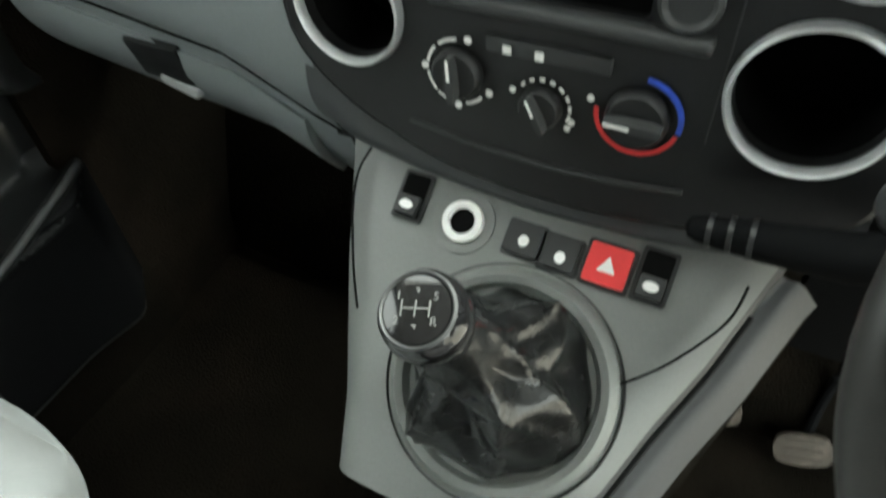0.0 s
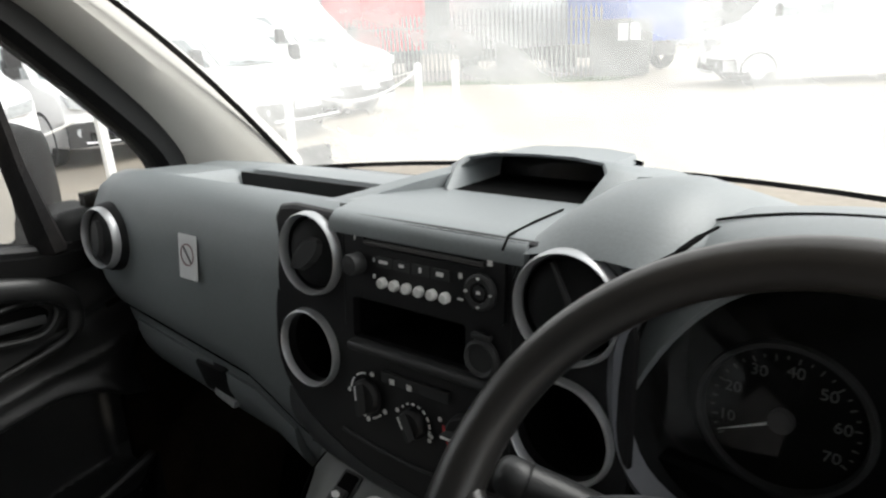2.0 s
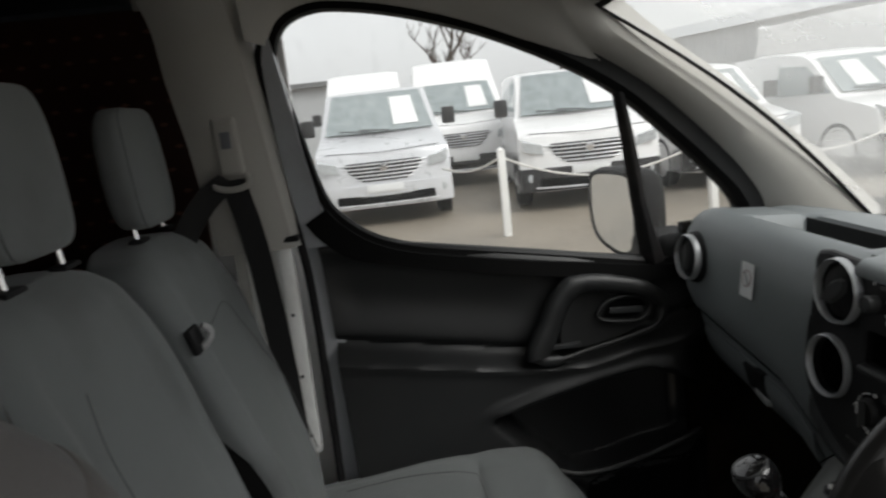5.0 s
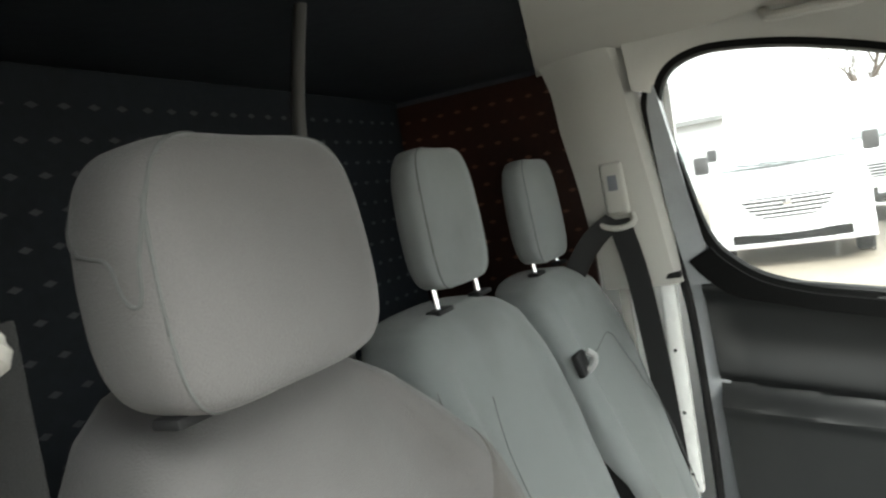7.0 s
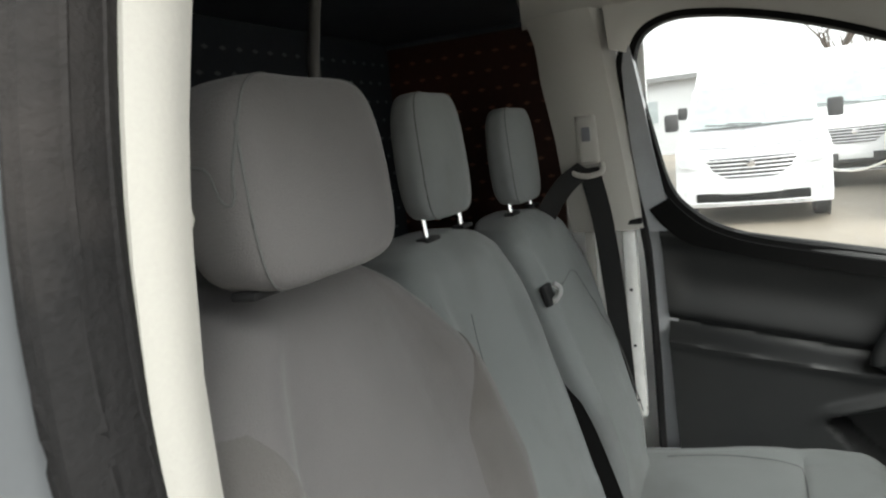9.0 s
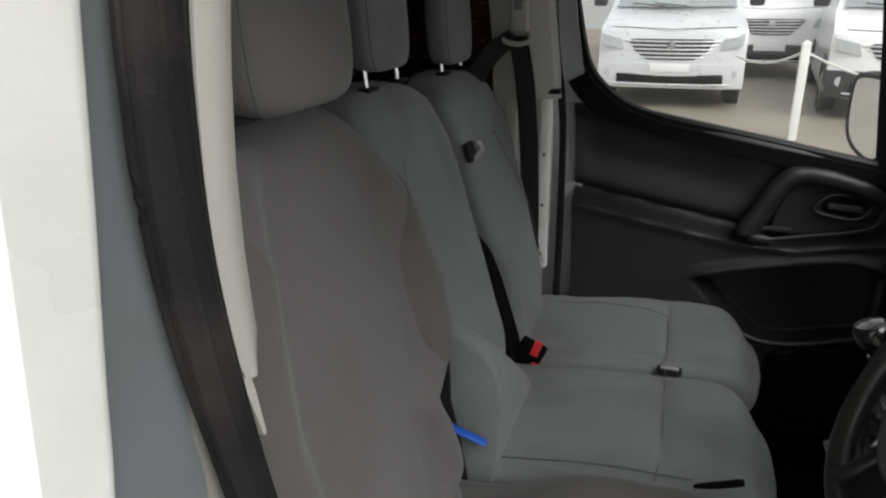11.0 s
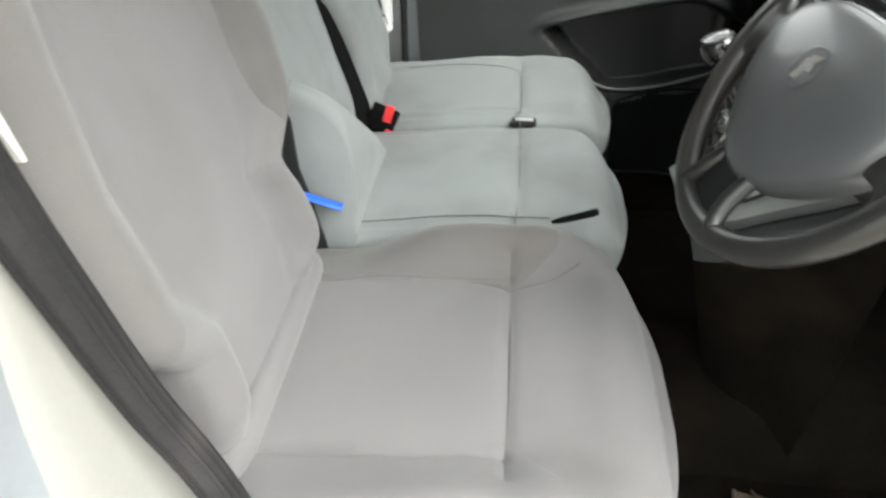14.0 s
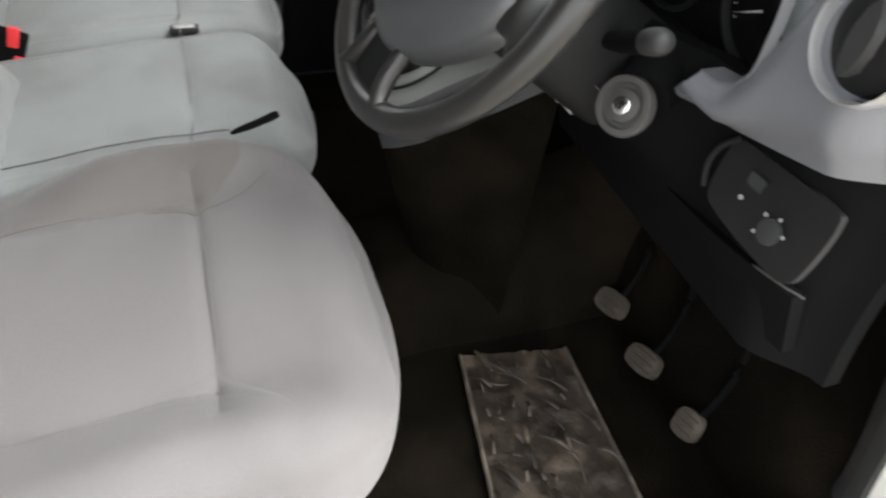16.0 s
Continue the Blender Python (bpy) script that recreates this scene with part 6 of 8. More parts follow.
rim = bm_loft([[WM @ Vector(((RW + rr * math.cos(b_)) * math.cos(a), (RW + rr * math.cos(b_)) * math.sin(a), 0.9 * rr * math.sin(b_))) for b_ in [k * math.tau / 14 for k in range(14)]]
               for a, rr in [(k * math.tau / 84, 0.0140 + 0.0026 * math.exp(-(math.sin(k * math.tau / 84 - 0.20) / 0.4) ** 2)) for k in range(84)]], True, False, True)
part("rim", rim, M_WHEEL, steer, "worn grained rim")


def spoke(a_out, w_out, x_in, y_in, w_in):
    o = Vector((RW * math.cos(a_out), RW * math.sin(a_out), -0.004))
    i = Vector((x_in, y_in, 0.006))
    d = (o - i).normalized()
    side_ = Vector((-d.y, d.x, 0))
    rings = []
    for k in range(7):
        t = k / 6
        c = i.lerp(o, t)
        w = w_in + (w_out - w_in) * smoothstep(0, 1, t)
        rings.append([WM @ (c + side_ * w + Vector((0, 0, -0.008))), WM @ (c + side_ * w * 0.8 + Vector((0, 0, 0.006))), WM @ (c - side_ * w * 0.8 + Vector((0, 0, 0.006))), WM @ (c - side_ * w + Vector((0, 0, -0.008)))])
    return bm_loft(rings)


def side_spoke(sgn):
    """Padded side spoke that widens in a fillet where it runs into the rim."""
    rings = []
    for k in range(13):
        t = k / 12
        w = 0.022 + 0.004 * (1 - t) + 0.024 * smoothstep(0.55, 1.0, t) ** 1.5
        c = -0.012 - 0.004 * t
        thick, lift = 0.008 + 0.004 * smoothstep(0.3, 1.0, t), 0.003 - 0.003 * t
        ring = []
        for j in range(20):
            a = j * math.tau / 20
            y = c + w * spoke_pow(math.cos(a), 0.8)
            x = 0.100 + (math.sqrt(RW * RW - y * y) - 0.004 - 0.100) * t
            ring.append(WM @ Vector((sgn * x, y, lift + thick * spoke_pow(math.sin(a), 0.8))))
        rings.append(ring)
    return bm_loft(rings)


def spoke_pow(c, e):
    return math.copysign(abs(c) ** e, c)


for sgn in (-1, 1):
    part("spoke", side_spoke(sgn), M_WHEEL, steer, "padded side spoke", angle=70)
low = part("spoke", spoke(radians(268), 0.036, 0.0, -0.09, 0.034), M_DASH_DARK, steer, "hollow lower spoke with raised edges")
for sx in (-1, 1):
    part("spoke_edge", bm_tube(spline([WM @ Vector(p) for p in ((sx * 0.030, -0.100, 0.002), (sx * 0.034, -0.130, 0.006), (sx * 0.040, -0.152, 0.006), (sx * 0.050, -0.168, 0.004))], 5), 0.009, 10), M_WHEEL, low)
part("spoke_clip", bm_tube(spline([WM @ Vector(p) for p in ((-0.062, -0.100, 0.0), (-0.052, -0.122, 0.004), (-0.036, -0.128, 0.006))], 4), 0.0028, 8), M_CHROME, steer, "bright metal spring clip")


def bag(u, v):
    """Airbag cover: a domed shield."""
    a = u * math.tau
    c, s = math.cos(a), math.sin(a)
    x = 0.130 * math.copysign(abs(c) ** 0.78, c) * (1 - 0.50 * max(0, -s) ** 1.2)
    y = (0.066 if s > 0 else 0.106) * math.copysign(abs(s) ** 0.8, s)
    k, h = ((1.0, -0.02), (1.02, 0.0), (1.0, 0.012), (0.93, 0.021), (0.78, 0.028), (0.5, 0.0335), (0.2, 0.036), (0.02, 0.0365))[int(round(v * 7))]
    return WM @ Vector((x * k, y * k - 0.014, h * 0.85))


M_BAG = material("airbag_plastic", (0.055, 0.058, 0.061), 0.36, vary=0.1, fine=500, bump=0.14, depth=0.0008, coat=0.2)
part("airbag_cover", bm_soft(48, 7, bag), M_BAG, steer, "smooth dark grey airbag cover", angle=80)
emb = WM @ Matrix.Translation((0.0, -0.012, 0.0308))
badge = part("badge", bm_lathe([(0.0205, -0.002), (0.0215, 0.0012), (0.0195, 0.0016), (0.019, 0.0010), (0, 0.0010)], emb, 36), M_BAG, steer, "round badge with a silver figure")
part("badge_shape", bm_plate([(-0.006, -0.010), (0.002, -0.009), (0.003, -0.002), (0.009, -0.001), (0.006, 0.004), (0.010, 0.010), (0.0, 0.008), (-0.005, 0.003), (-0.004, -0.004)], (), 0.0012, emb @ Matrix.Translation((0, 0, 0.0035)) @ Matrix.Scale(1.45, 4)), M_CHROME, badge)
part("hub_back", bm_lathe([(0.055, -0.05), (0.06, -0.02), (0.065, 0.0), (0, 0.0)], WM, 32), M_DASH_DARK, steer)

col = thing("steering_column", "black steering column shroud with stalks and ignition lock", "steering column")
c0 = WM @ Vector((0, 0, -0.035))
c1 = WM @ Vector((0, 0, -0.23))
sx_, sy_ = WM.to_3x3() @ Vector((1, 0, 0)), WM.to_3x3() @ Vector((0, 1, 0))
part("shroud", bm_loft([[c0.lerp(c1, t) + sx_ * (w * math.copysign(abs(math.cos(a)) ** 0.6, math.cos(a))) + sy_ * (h * math.copysign(abs(math.sin(a)) ** 0.6, math.sin(a)) - 0.012) for a in [k * math.tau / 24 for k in range(24)]] for t, w, h in ((0, 0.052, 0.048), (0.15, 0.062, 0.056), (0.6, 0.066, 0.062), (1.0, 0.07, 0.066))]), M_DASH_DARK, col)


def stalk(points, radii, label):
    s = part("stalk", bm_tube(points, radii, 14), M_DOOR, col, label)
    return s


sl = [(0.335, 0.550, 1.016), (0.290, 0.522, 1.038), (0.252, 0.499, 1.057), (0.250, 0.498, 1.058), (0.222, 0.484, 1.071), (0.204, 0.476, 1.079)]
s1 = stalk(sl, [0.008, 0.0095, 0.0118, 0.0130, 0.0138, 0.0138], "dark grey stalk with white symbols")
part("collar", bm_tube([(0.2515, 0.4987, 1.0573), (0.2500, 0.4980, 1.0580)], 0.0134, 16), M_CAVITY, s1)
part("tip", bm_tube([Vector(sl[-1]) + Vector((-0.90, -0.40, 0.40)) * d for d in (0.0, 0.002, 0.009, 0.014, 0.0175, 0.0192, 0.0198)], [0.0124, 0.0136, 0.0138, 0.0128, 0.0102, 0.0066, 0.0022], 16), M_DOOR, s1)
for k in range(3):
    p = Vector(sl[4]).lerp(Vector(sl[5]), -0.05 + 0.45 * k) + Vector((-0.003, -0.0115, 0.0062 - 0.004 * (k % 2)))
    part("symbol", bm_plate(circle(0, 0, 0.0022, 0.0036, 8), (), 0.0012, frame_at(p, (-0.2, -0.88, 0.45))), M_WHITE, s1)
pod = [(0.300, 0.575, 0.990), (0.250, 0.566, 0.980), (0.205, 0.558, 0.970), (0.160, 0.5555, 0.9665), (0.136, 0.5555, 0.9640), (0.122, 0.5555, 0.9630), (0.1165, 0.5555, 0.9627), (0.1145, 0.5555, 0.9626)]
s3 = part("control_pod", bm_tube(pod, [0.015, 0.0165, 0.0160, 0.0130, 0.0105, 0.0090, 0.0065, 0.002], 16, 0.9), M_SHADED_PLASTIC, col, "black ribbed audio control stalk")
for k in range(3):
    c = Vector(pod[4]).lerp(Vector(pod[3]), -0.30 + 0.5 * k)
    part("pod_rib", bm_tube([c + Vector((-0.0016, 0, -0.0002)), c + Vector((0.0016, 0, 0.0002))], 0.0111 + 0.0012 * k, 14, 0.9), M_DOOR, s3)
sr = [(0.42, 0.548, 1.008), (0.456, 0.548, 1.022), (0.484, 0.549, 1.036)]
s2 = part("stalk", bm_tube(sr, [0.008, 0.0105, 0.0115], 14), M_SHADED_PLASTIC, col, "black wiper stalk with a grey tip")
part("tip", bm_tube([sr[-1], (0.489, 0.549, 1.0385), (0.497, 0.549, 1.0425), (0.504, 0.549, 1.046), (0.509, 0.549, 1.0485), (0.5115, 0.549, 1.0498), (0.5125, 0.549, 1.0503)], [0.0112, 0.0122, 0.0126, 0.0122, 0.0102, 0.0066, 0.0022], 16), M_GREYDARK, s2)
IM = frame_at((0.470, 0.555, 0.963), (0.38, -0.9, 0.45)) @ Matrix.Scale(0.86, 4)
ign = part("ignition_lock", bm_lathe([(0.034, -0.012), (0.036, -0.003), (0.0335, 0.003), (0.027, 0.003), (0.025, -0.004), (0.0205, -0.004), (0.0185, 0.001), (0.013, 0.002), (0.0, 0.002)], IM, 40), M_LOCK, col, "round ignition lock")
key_face = part("key_barrel", bm_lathe([(0.0105, 0.003), (0.0105, 0.0062), (0.009, 0.0072), (0, 0.0072)], IM, 24), M_CHROME, ign, "bright metal key barrel")
part("key_slot", bm_plate(rrect(0, 0, 0.0022, 0.009, 0.0005), (), 0.0006, IM @ Matrix.Translation((0, 0, 0.0076))), M_CAVITY, key_face)
part("lock_body", bm_tube([(0.440, 0.61, 0.985), (0.461, 0.578, 0.967)], [0.033, 0.031], 20), M_SHADED_PLASTIC, col)
part("cable", bm_tube(spline([(0.40, 0.575, 0.985), (0.392, 0.555, 0.965), (0.386, 0.55, 0.94), (0.39, 0.57, 0.92)], 5), 0.013, 10), M_GREYDARK, col)

loom = part("loom_connector", bm_loft([[Vector(c) + Vector((w * a, -0.006 * b_, h * b_)) for a, b_ in ((-1, -1), (1, -1), (1, 1), (-1, 1))] for c, w, h in (((0.376, 0.550, 0.905), 0.006, 0.006), ((0.384, 0.548, 0.918), 0.010, 0.008), ((0.398, 0.546, 0.936), 0.011, 0.010), ((0.412, 0.546, 0.950), 0.009, 0.009), ((0.425, 0.550, 0.958), 0.007, 0.007))]), M_STEEL, col, "pale cable connector beside the lock", smooth=False)
for k in range(2):
    part("connector_tab", bm_box((0.382 + 0.014 * k, 0.536, 0.926 + 0.014 * k), (0.006, 0.006, 0.016), 0.002), M_LATCH, loom)

# ---- pedals and heel mat ----
for x, z, w, h, nm in ((0.213, 0.342, 0.064, 0.040, "worn rubber clutch pedal"), (0.343, 0.322, 0.064, 0.040, "worn rubber brake pedal"), (0.487, 0.326, 0.044, 0.044, "worn rubber accelerator pedal")):
    ped = thing("pedal", nm, "pedal", "foot pedals")
    pm = frame_at((x, 0.850, z), (0, -0.85, 0.52)) @ Matrix.Rotation(radians(16), 4, 'Z')
    part("pad", bm_plate([(p.x, p.y) for p in spline([(-w / 2, -h / 2, 0), (w / 2, -h / 2, 0), (w / 2 * 1.05, h / 2 * 0.8, 0), (0, h / 2 * 1.15, 0), (-w / 2 * 1.05, h / 2 * 0.8, 0)], 4, True)], (), 0.012, pm), M_PEDAL, ped)
    for k in range(3):
        part("rib", bm_box((0, 0, 0), (w * 0.8, 0.004, 0.003), 0.001), M_PEDAL, ped).matrix_basis = pm @ Matrix.Translation((0, -0.014 + 0.014 * k, 0.001))
    part("arm", bm_tube(spline([(x, 0.862, z - 0.005), (x, 0.89, z + 0.05), (x, 0.90, z + 0.15), (x - 0.01, 0.88, z + 0.30)], 4), 0.007, 8), M_SHADED_PLASTIC, ped)
mat_ob = thing("heel_mat", "dirty brown scuffed heel mat with torn scraps on the driver's floor", "floor mat")
part("pad", bm_grid(36, 30, lambda u, v: (0.218 + 0.33 * u + 0.035 * v + 0.03 * u * v, 0.545 - 0.055 * u + (0.20 + 0.035 * u) * v, FLOOR + 0.012 + 0.006 * noise.noise(Vector((u * 14, v * 11, 1))) + 0.004 * noise.noise(Vector((u * 40, v * 32, 4)))), (0, 0, -0.006)), M_MAT, mat_ob)
random.seed(5)
for k in range(46):
    fu, fv = random.random(), random.random()
    x, y = 0.235 + 0.30 * fu + 0.04 * fv, 0.56 - 0.06 * fu + (0.17 + 0.045 * fu) * fv
    a, l_ = random.uniform(-0.6, 0.9), random.uniform(0.010, 0.028)
    pts = spline([(x - l_ * math.cos(a), y - l_ * math.sin(a), FLOOR + 0.018), (x, y, FLOOR + 0.022 + 0.006 * random.random()), (x + l_ * math.cos(a + random.uniform(-0.8, 0.8)), y + l_ * math.sin(a), FLOOR + 0.018)], 3)
    part("scrap", bm_tube(pts, random.uniform(0.0015, 0.0038), 6, 0.6), M_MAT, mat_ob)
for y0, y1 in ((0.545, 0.49), (0.745, 0.725)):
    part("binding", bm_tube([(0.218 + 0.33 * k / 8 + (0.035 if y0 > 0.7 else 0), y0 + (y1 - y0) * k / 8, FLOOR + 0.014) for k in range(9)], 0.004, 6), M_PEDAL, mat_ob)


# ---- seats ----
def spow(c, e):
    return math.copysign(abs(c) ** e, c)


class Cushion:
    """Seat cushion: plan outline, crowned top with side bolsters, rounded nose and seam creases."""

    def __init__(self, x0, x1, y0, y1, z, bolster, nose, thick=0.15, seam_x=None, seam_y=0.14):
        self.c, self.w = (x0 + x1) / 2, (x1 - x0) / 2
        self.y0, self.y1, self.z, self.b, self.nose, self.thick = y0, y1, z, bolster, nose, thick
        self.sx, self.sy = seam_x or self.w * 0.56, seam_y

    drop = 0.0  # how far the inboard bolster sinks towards the back

    def half(self, y):
        t = max(0.0, (y - (self.y1 - self.nose)) / self.nose)
        back = max(0.0, ((self.y0 + 0.05) - y) / 0.05)
        return self.w * max(0.02, 1 - t ** 3.2) ** (1 / 2.6) * (1 - 0.06 * back ** 2)

    def top(self, x, y):
        s = abs(x - self.c) / self.w
        z = self.z + 0.06 * (y - 0.1) + self.b * smoothstep(0.52, 0.86, s) * smoothstep(self.y1 + 0.02, self.y1 - 0.20, y) * (0.2 + 0.8 * smoothstep(self.y0 + 0.04, self.y0 + 0.30, y)) - 0.10 * max(0, (y - (self.y1 - 0.10)) / 0.10) ** 2.2
        z += 0.006 * math.cos(min(1, s / 0.55) * math.pi * 0.5) * smoothstep(self.y0, self.y0 + 0.1, y)
        if x < self.c:
            z -= self.drop * smoothstep(0.45, 0.95, s) * smoothstep(0.05, -0.13, y)
        inside = y < self.sy
        if inside:
            z -= 0.0045 * math.exp(-((abs(x - self.c) - self.sx) / 0.007) ** 2)
        z -= 0.005 * math.exp(-((y - self.sy) / 0.007) ** 2) * (1 if s < 0.72 else 0)
        z -= 0.0035 * math.exp(-((y - self.sy + 0.0) / 0.03) ** 2)
        return z + 0.0018 * noise.noise(Vector((x * 17, y * 17, 2.0))) + 0.003 * noise.noise(Vector((x * 6, y * 6, 7.0)))

    def mesh(self, nu=110, nv=80):
        def fn(u, v):
            y = self.y0 + (self.y1 - 0.001 - self.y0) * (1 - (1 - v) ** 1.35)
            w = self.half(y)
            a = u * math.tau
            x = self.c + w * spow(math.cos(a), 0.36)
            zm = self.z - 0.055
            zt = max(self.top(x, y), zm + 0.004)
            if math.sin(a) >= 0:
                z = zm + (zt - zm) * abs(math.sin(a)) ** 0.42
            else:
                tuck = max(0, (y - (self.y1 - 0.12)) / 0.12)
                z = zm - (self.thick - 0.055 - 0.05 * tuck) * abs(math.sin(a)) ** 0.42
            return (x, y, z)
        return bm_soft(nu, nv, fn)

    def skin(self, x, y):
        s_ = min(0.999, abs(x - self.c) / self.half(y))
        c_ = s_ ** (1 / 0.36)
        zm = self.z - 0.055
        return zm + (max(self.top(x, y), zm + 0.004) - zm) * max(0.0, 1 - c_ * c_) ** 0.21

    def bolster_panel(self, sgn, inner, y0, y1, edge=0.985):
        def fn(u, v):
            y = y0 + (y1 - y0) * v
            xi = self.c + sgn * interp(y, inner)
            xo = self.c + sgn * max(edge * self.half(y), abs(xi - self.c) + 0.001)
            x = xi + (xo - xi) * u
            lift = 0.0022 * min(1, 12 * u, 12 * (1 - u), 16 * v, 16 * (1 - v))
            return (x, y, self.skin(x, y) + 0.0002 + lift)
        return bm_grid(26, 50, fn)

    def seam(self, pts):
        return bm_tube([(x, y, self.top(x, y) + 0.0002) for x, y in [(p.x, p.y) for p in spline([(*q, 0) for q in pts], 10)]], 0.0011, 6)


class Back:
    """Seat back: leaning slab with widths by height, side bolsters and crowned lumbar."""

    def __init__(self, c, widths, ya, za, yb, zb, bolster, depth, seam):
        self.c, self.widths, self.ya, self.za, self.yb, self.zb, self.b, self.depth, self.seam_s = c, widths, ya, za, yb, zb, bolster, depth, seam

    inner = None  # widths of the inboard side where it differs

    def half(self, z, x=None):
        return interp(z, self.inner if self.inner and x is not None and x < self.c else self.widths)

    def front(self, x, z):
        w = self.half(z, x)
        s = abs(x - self.c) / max(w, 0.02)
        y = self.ya + (self.yb - self.ya) * (z - self.za) / (self.zb - self.za)
        mid = smoothstep(self.za, self.za + 0.12, z) * smoothstep(self.zb, self.zb - 0.16, z)
        y += self.b * smoothstep(0.5, 0.82, s) * mid
        y += 0.012 * math.exp(-((z - self.za - 0.20) / 0.12) ** 2) * (1 - min(1, s) ** 2)
        y -= 0.004 * math.exp(-((s - self.seam_s) / 0.03) ** 2) * mid
        return y + 0.002 * noise.noise(Vector((x * 14, 3.0, z * 14)))

    def mesh(self, nu=96, nv=84):
        def fn(u, v):
            k = 1 - (1 - v) ** 1.5 if v > 0.5 else v * (1 - 0.5 ** 1.5) / 0.5
            z = self.za + (self.zb - self.za) * k
            a = u * math.tau
            w = self.half(z, self.c + math.cos(a))
            x = self.c + w * spow(math.cos(a), 0.42)
            yf = self.front(x, z)
            roll = 0.055 * max(0, (z - (self.zb - 0.05)) / 0.05) ** 2
            yf -= roll * 0.6
            ym = yf - self.depth * 0.5
            if math.sin(a) >= 0:
                y = ym + (yf - ym) * abs(math.sin(a)) ** 0.45
            else:
                y = ym - (self.depth * 0.5 - roll * 0.6) * abs(math.sin(a)) ** 0.45
            return (x, y, z)
        return bm_soft(nu, nv, fn)

    def skin(self, x, z):
        w = self.half(z, x)
        s_ = min(0.999, abs(x - self.c) / w)
        c_ = s_ ** (1 / 0.42)
        yf = self.front(x, z)
        ym = yf - self.depth * 0.5
        return ym + (yf - ym) * max(0.0, 1 - c_ * c_) ** 0.225

    def bolster_panel(self, sgn, inner, z0, z1, edge=0.985):
        def fn(u, v):
            z = z0 + (z1 - z0) * v
            xi = self.c + sgn * interp(z, inner)
            xo = self.c + sgn * max(edge * self.half(z, self.c + sgn), abs(xi - self.c) + 0.001)
            x = xi + (xo - xi) * u
            lift = 0.0022 * min(1, 12 * u, 12 * (1 - u), 16 * v, 16 * (1 - v))
            return (x, self.skin(x, z) + 0.0002 + lift, z)
        return bm_grid(26, 50, fn)

    def seam_line(self, pts):
        return bm_tube([(x, self.front(x, z) - 0.0002, z) for x, z in [(p.x, p.y) for p in spline([(*q, 0) for q in pts], 10)]], 0.0011, 6)


def head_rest(parent, c, size, lean, post_dx, post_down, cloth=None, patch=False):
    """Block-shaped restraint with a flat padded face, rounded corners and piped edges."""
    cx, cy, cz = c
    sx, sy, sz = size

    def fn(u, v):
        a, b_ = u * math.tau, -math.pi / 2 + v * math.pi
        prof = max(1e-4, math.cos(b_)) ** 0.27
        zz = sz / 2 * spow(math.sin(b_), 0.46)
        h = zz / (sz / 2)
        barrel = 1 - 0.07 * h * h - 0.03 * h
        x = sx / 2 * spow(math.cos(a), 0.34) * prof * barrel * (1 - 0.24 * max(0, -math.sin(a)))
        y = sy / 2 * spow(math.sin(a), 0.42) * prof * (1 - 0.16 * max(0, h) ** 1.6)
        y -= 0.010 * (x / (sx / 2)) ** 2
        return (cx + x, cy + y - lean * zz, cz + zz + 0.0015 * noise.noise(Vector((x * 20, y * 20, zz * 20 + cx))))

    h = part("headrest", bm_soft(80, 40, fn), cloth or M_FABRIC, parent, "grey fabric head restraint", angle=70)

    def lifted(u, v, d):
        q = Vector(fn(u % 1.0, v))
        return q + (q - Vector((cx, cy - lean * (q.z - cz), q.z))).normalized() * d

    for flip in (False, True):
        run = lambda u: (0.5 - u) if flip else u
        if patch:
            paths = [[(0.165, 0.97), (0.140, 0.86), (0.122, 0.72), (0.106, 0.60), (0.078, 0.515), (0.035, 0.495), (-0.02, 0.53), (-0.08, 0.63)],
                     [(0.098, 0.60), (0.099, 0.44), (0.092, 0.26), (0.082, 0.10), (0.085, 0.04)]]
        else:
            paths = [[(0.16, 0.97), (0.128, 0.86), (0.125, 0.5), (0.125, 0.14), (0.15, 0.04)]]
        for path in paths:
            part("piping", bm_tube([lifted(run(p.x), p.y, 0.0002) for p in spline([(*q, 0) for q in path], 7)], 0.0012, 6), M_SEAM, h)
    for s in (-1, 1):
        px, py = cx + s * post_dx, cy - 0.005
        post = part("post", bm_tube([(px, py + lean * 0.05, cz - sz / 2 + 0.015), (px, py + lean * (sz / 2 + post_down), cz - sz / 2 - post_down)], 0.0050, 10), M_CHROME, parent, "chrome headrest post")
        part("post_sleeve", bm_box((px, py + lean * (sz / 2 + post_down) + 0.003, cz - sz / 2 - post_down + 0.003), (0.044, 0.022, 0.007), 0.003, 2), M_SEATBASE, post)
    return h


def seat_base(parent, x0, x1, y0, y1, z1):
    part("base", bm_box(((x0 + x1) / 2, (y0 + y1) / 2, (FLOOR + z1) / 2 + 0.01), (x1 - x0, y1 - y0, z1 - FLOOR - 0.01), 0.015, 2), M_SEATBASE, parent, "dark plastic seat base")


drv = thing("driver_seat", "grey fabric driver's seat with worn side bolsters", "car seat", "front seats")
dc = Cushion(0.105, 0.645, -0.20, 0.340, 0.728, 0.042, 0.20, 0.16, seam_x=0.148, seam_y=0.140)
dc.drop = 0.042
part("cushion", dc.mesh(), M_FABRIC_DRIVER, drv, "pale grey fabric cushion")
for sgn in (-1, 1):
    part("cushion_bolster", dc.bolster_panel(sgn, [(-0.16, 0.170), (-0.13, 0.151), (-0.03, 0.157), (0.06, 0.147), (0.14, 0.126), (0.165, 0.150), (0.195, 0.185), (0.21, 0.205)], -0.16, 0.205), M_FABRIC_SIDE if sgn < 0 else M_FABRIC_DRIVER, drv, "brownish-grey bolster cloth")
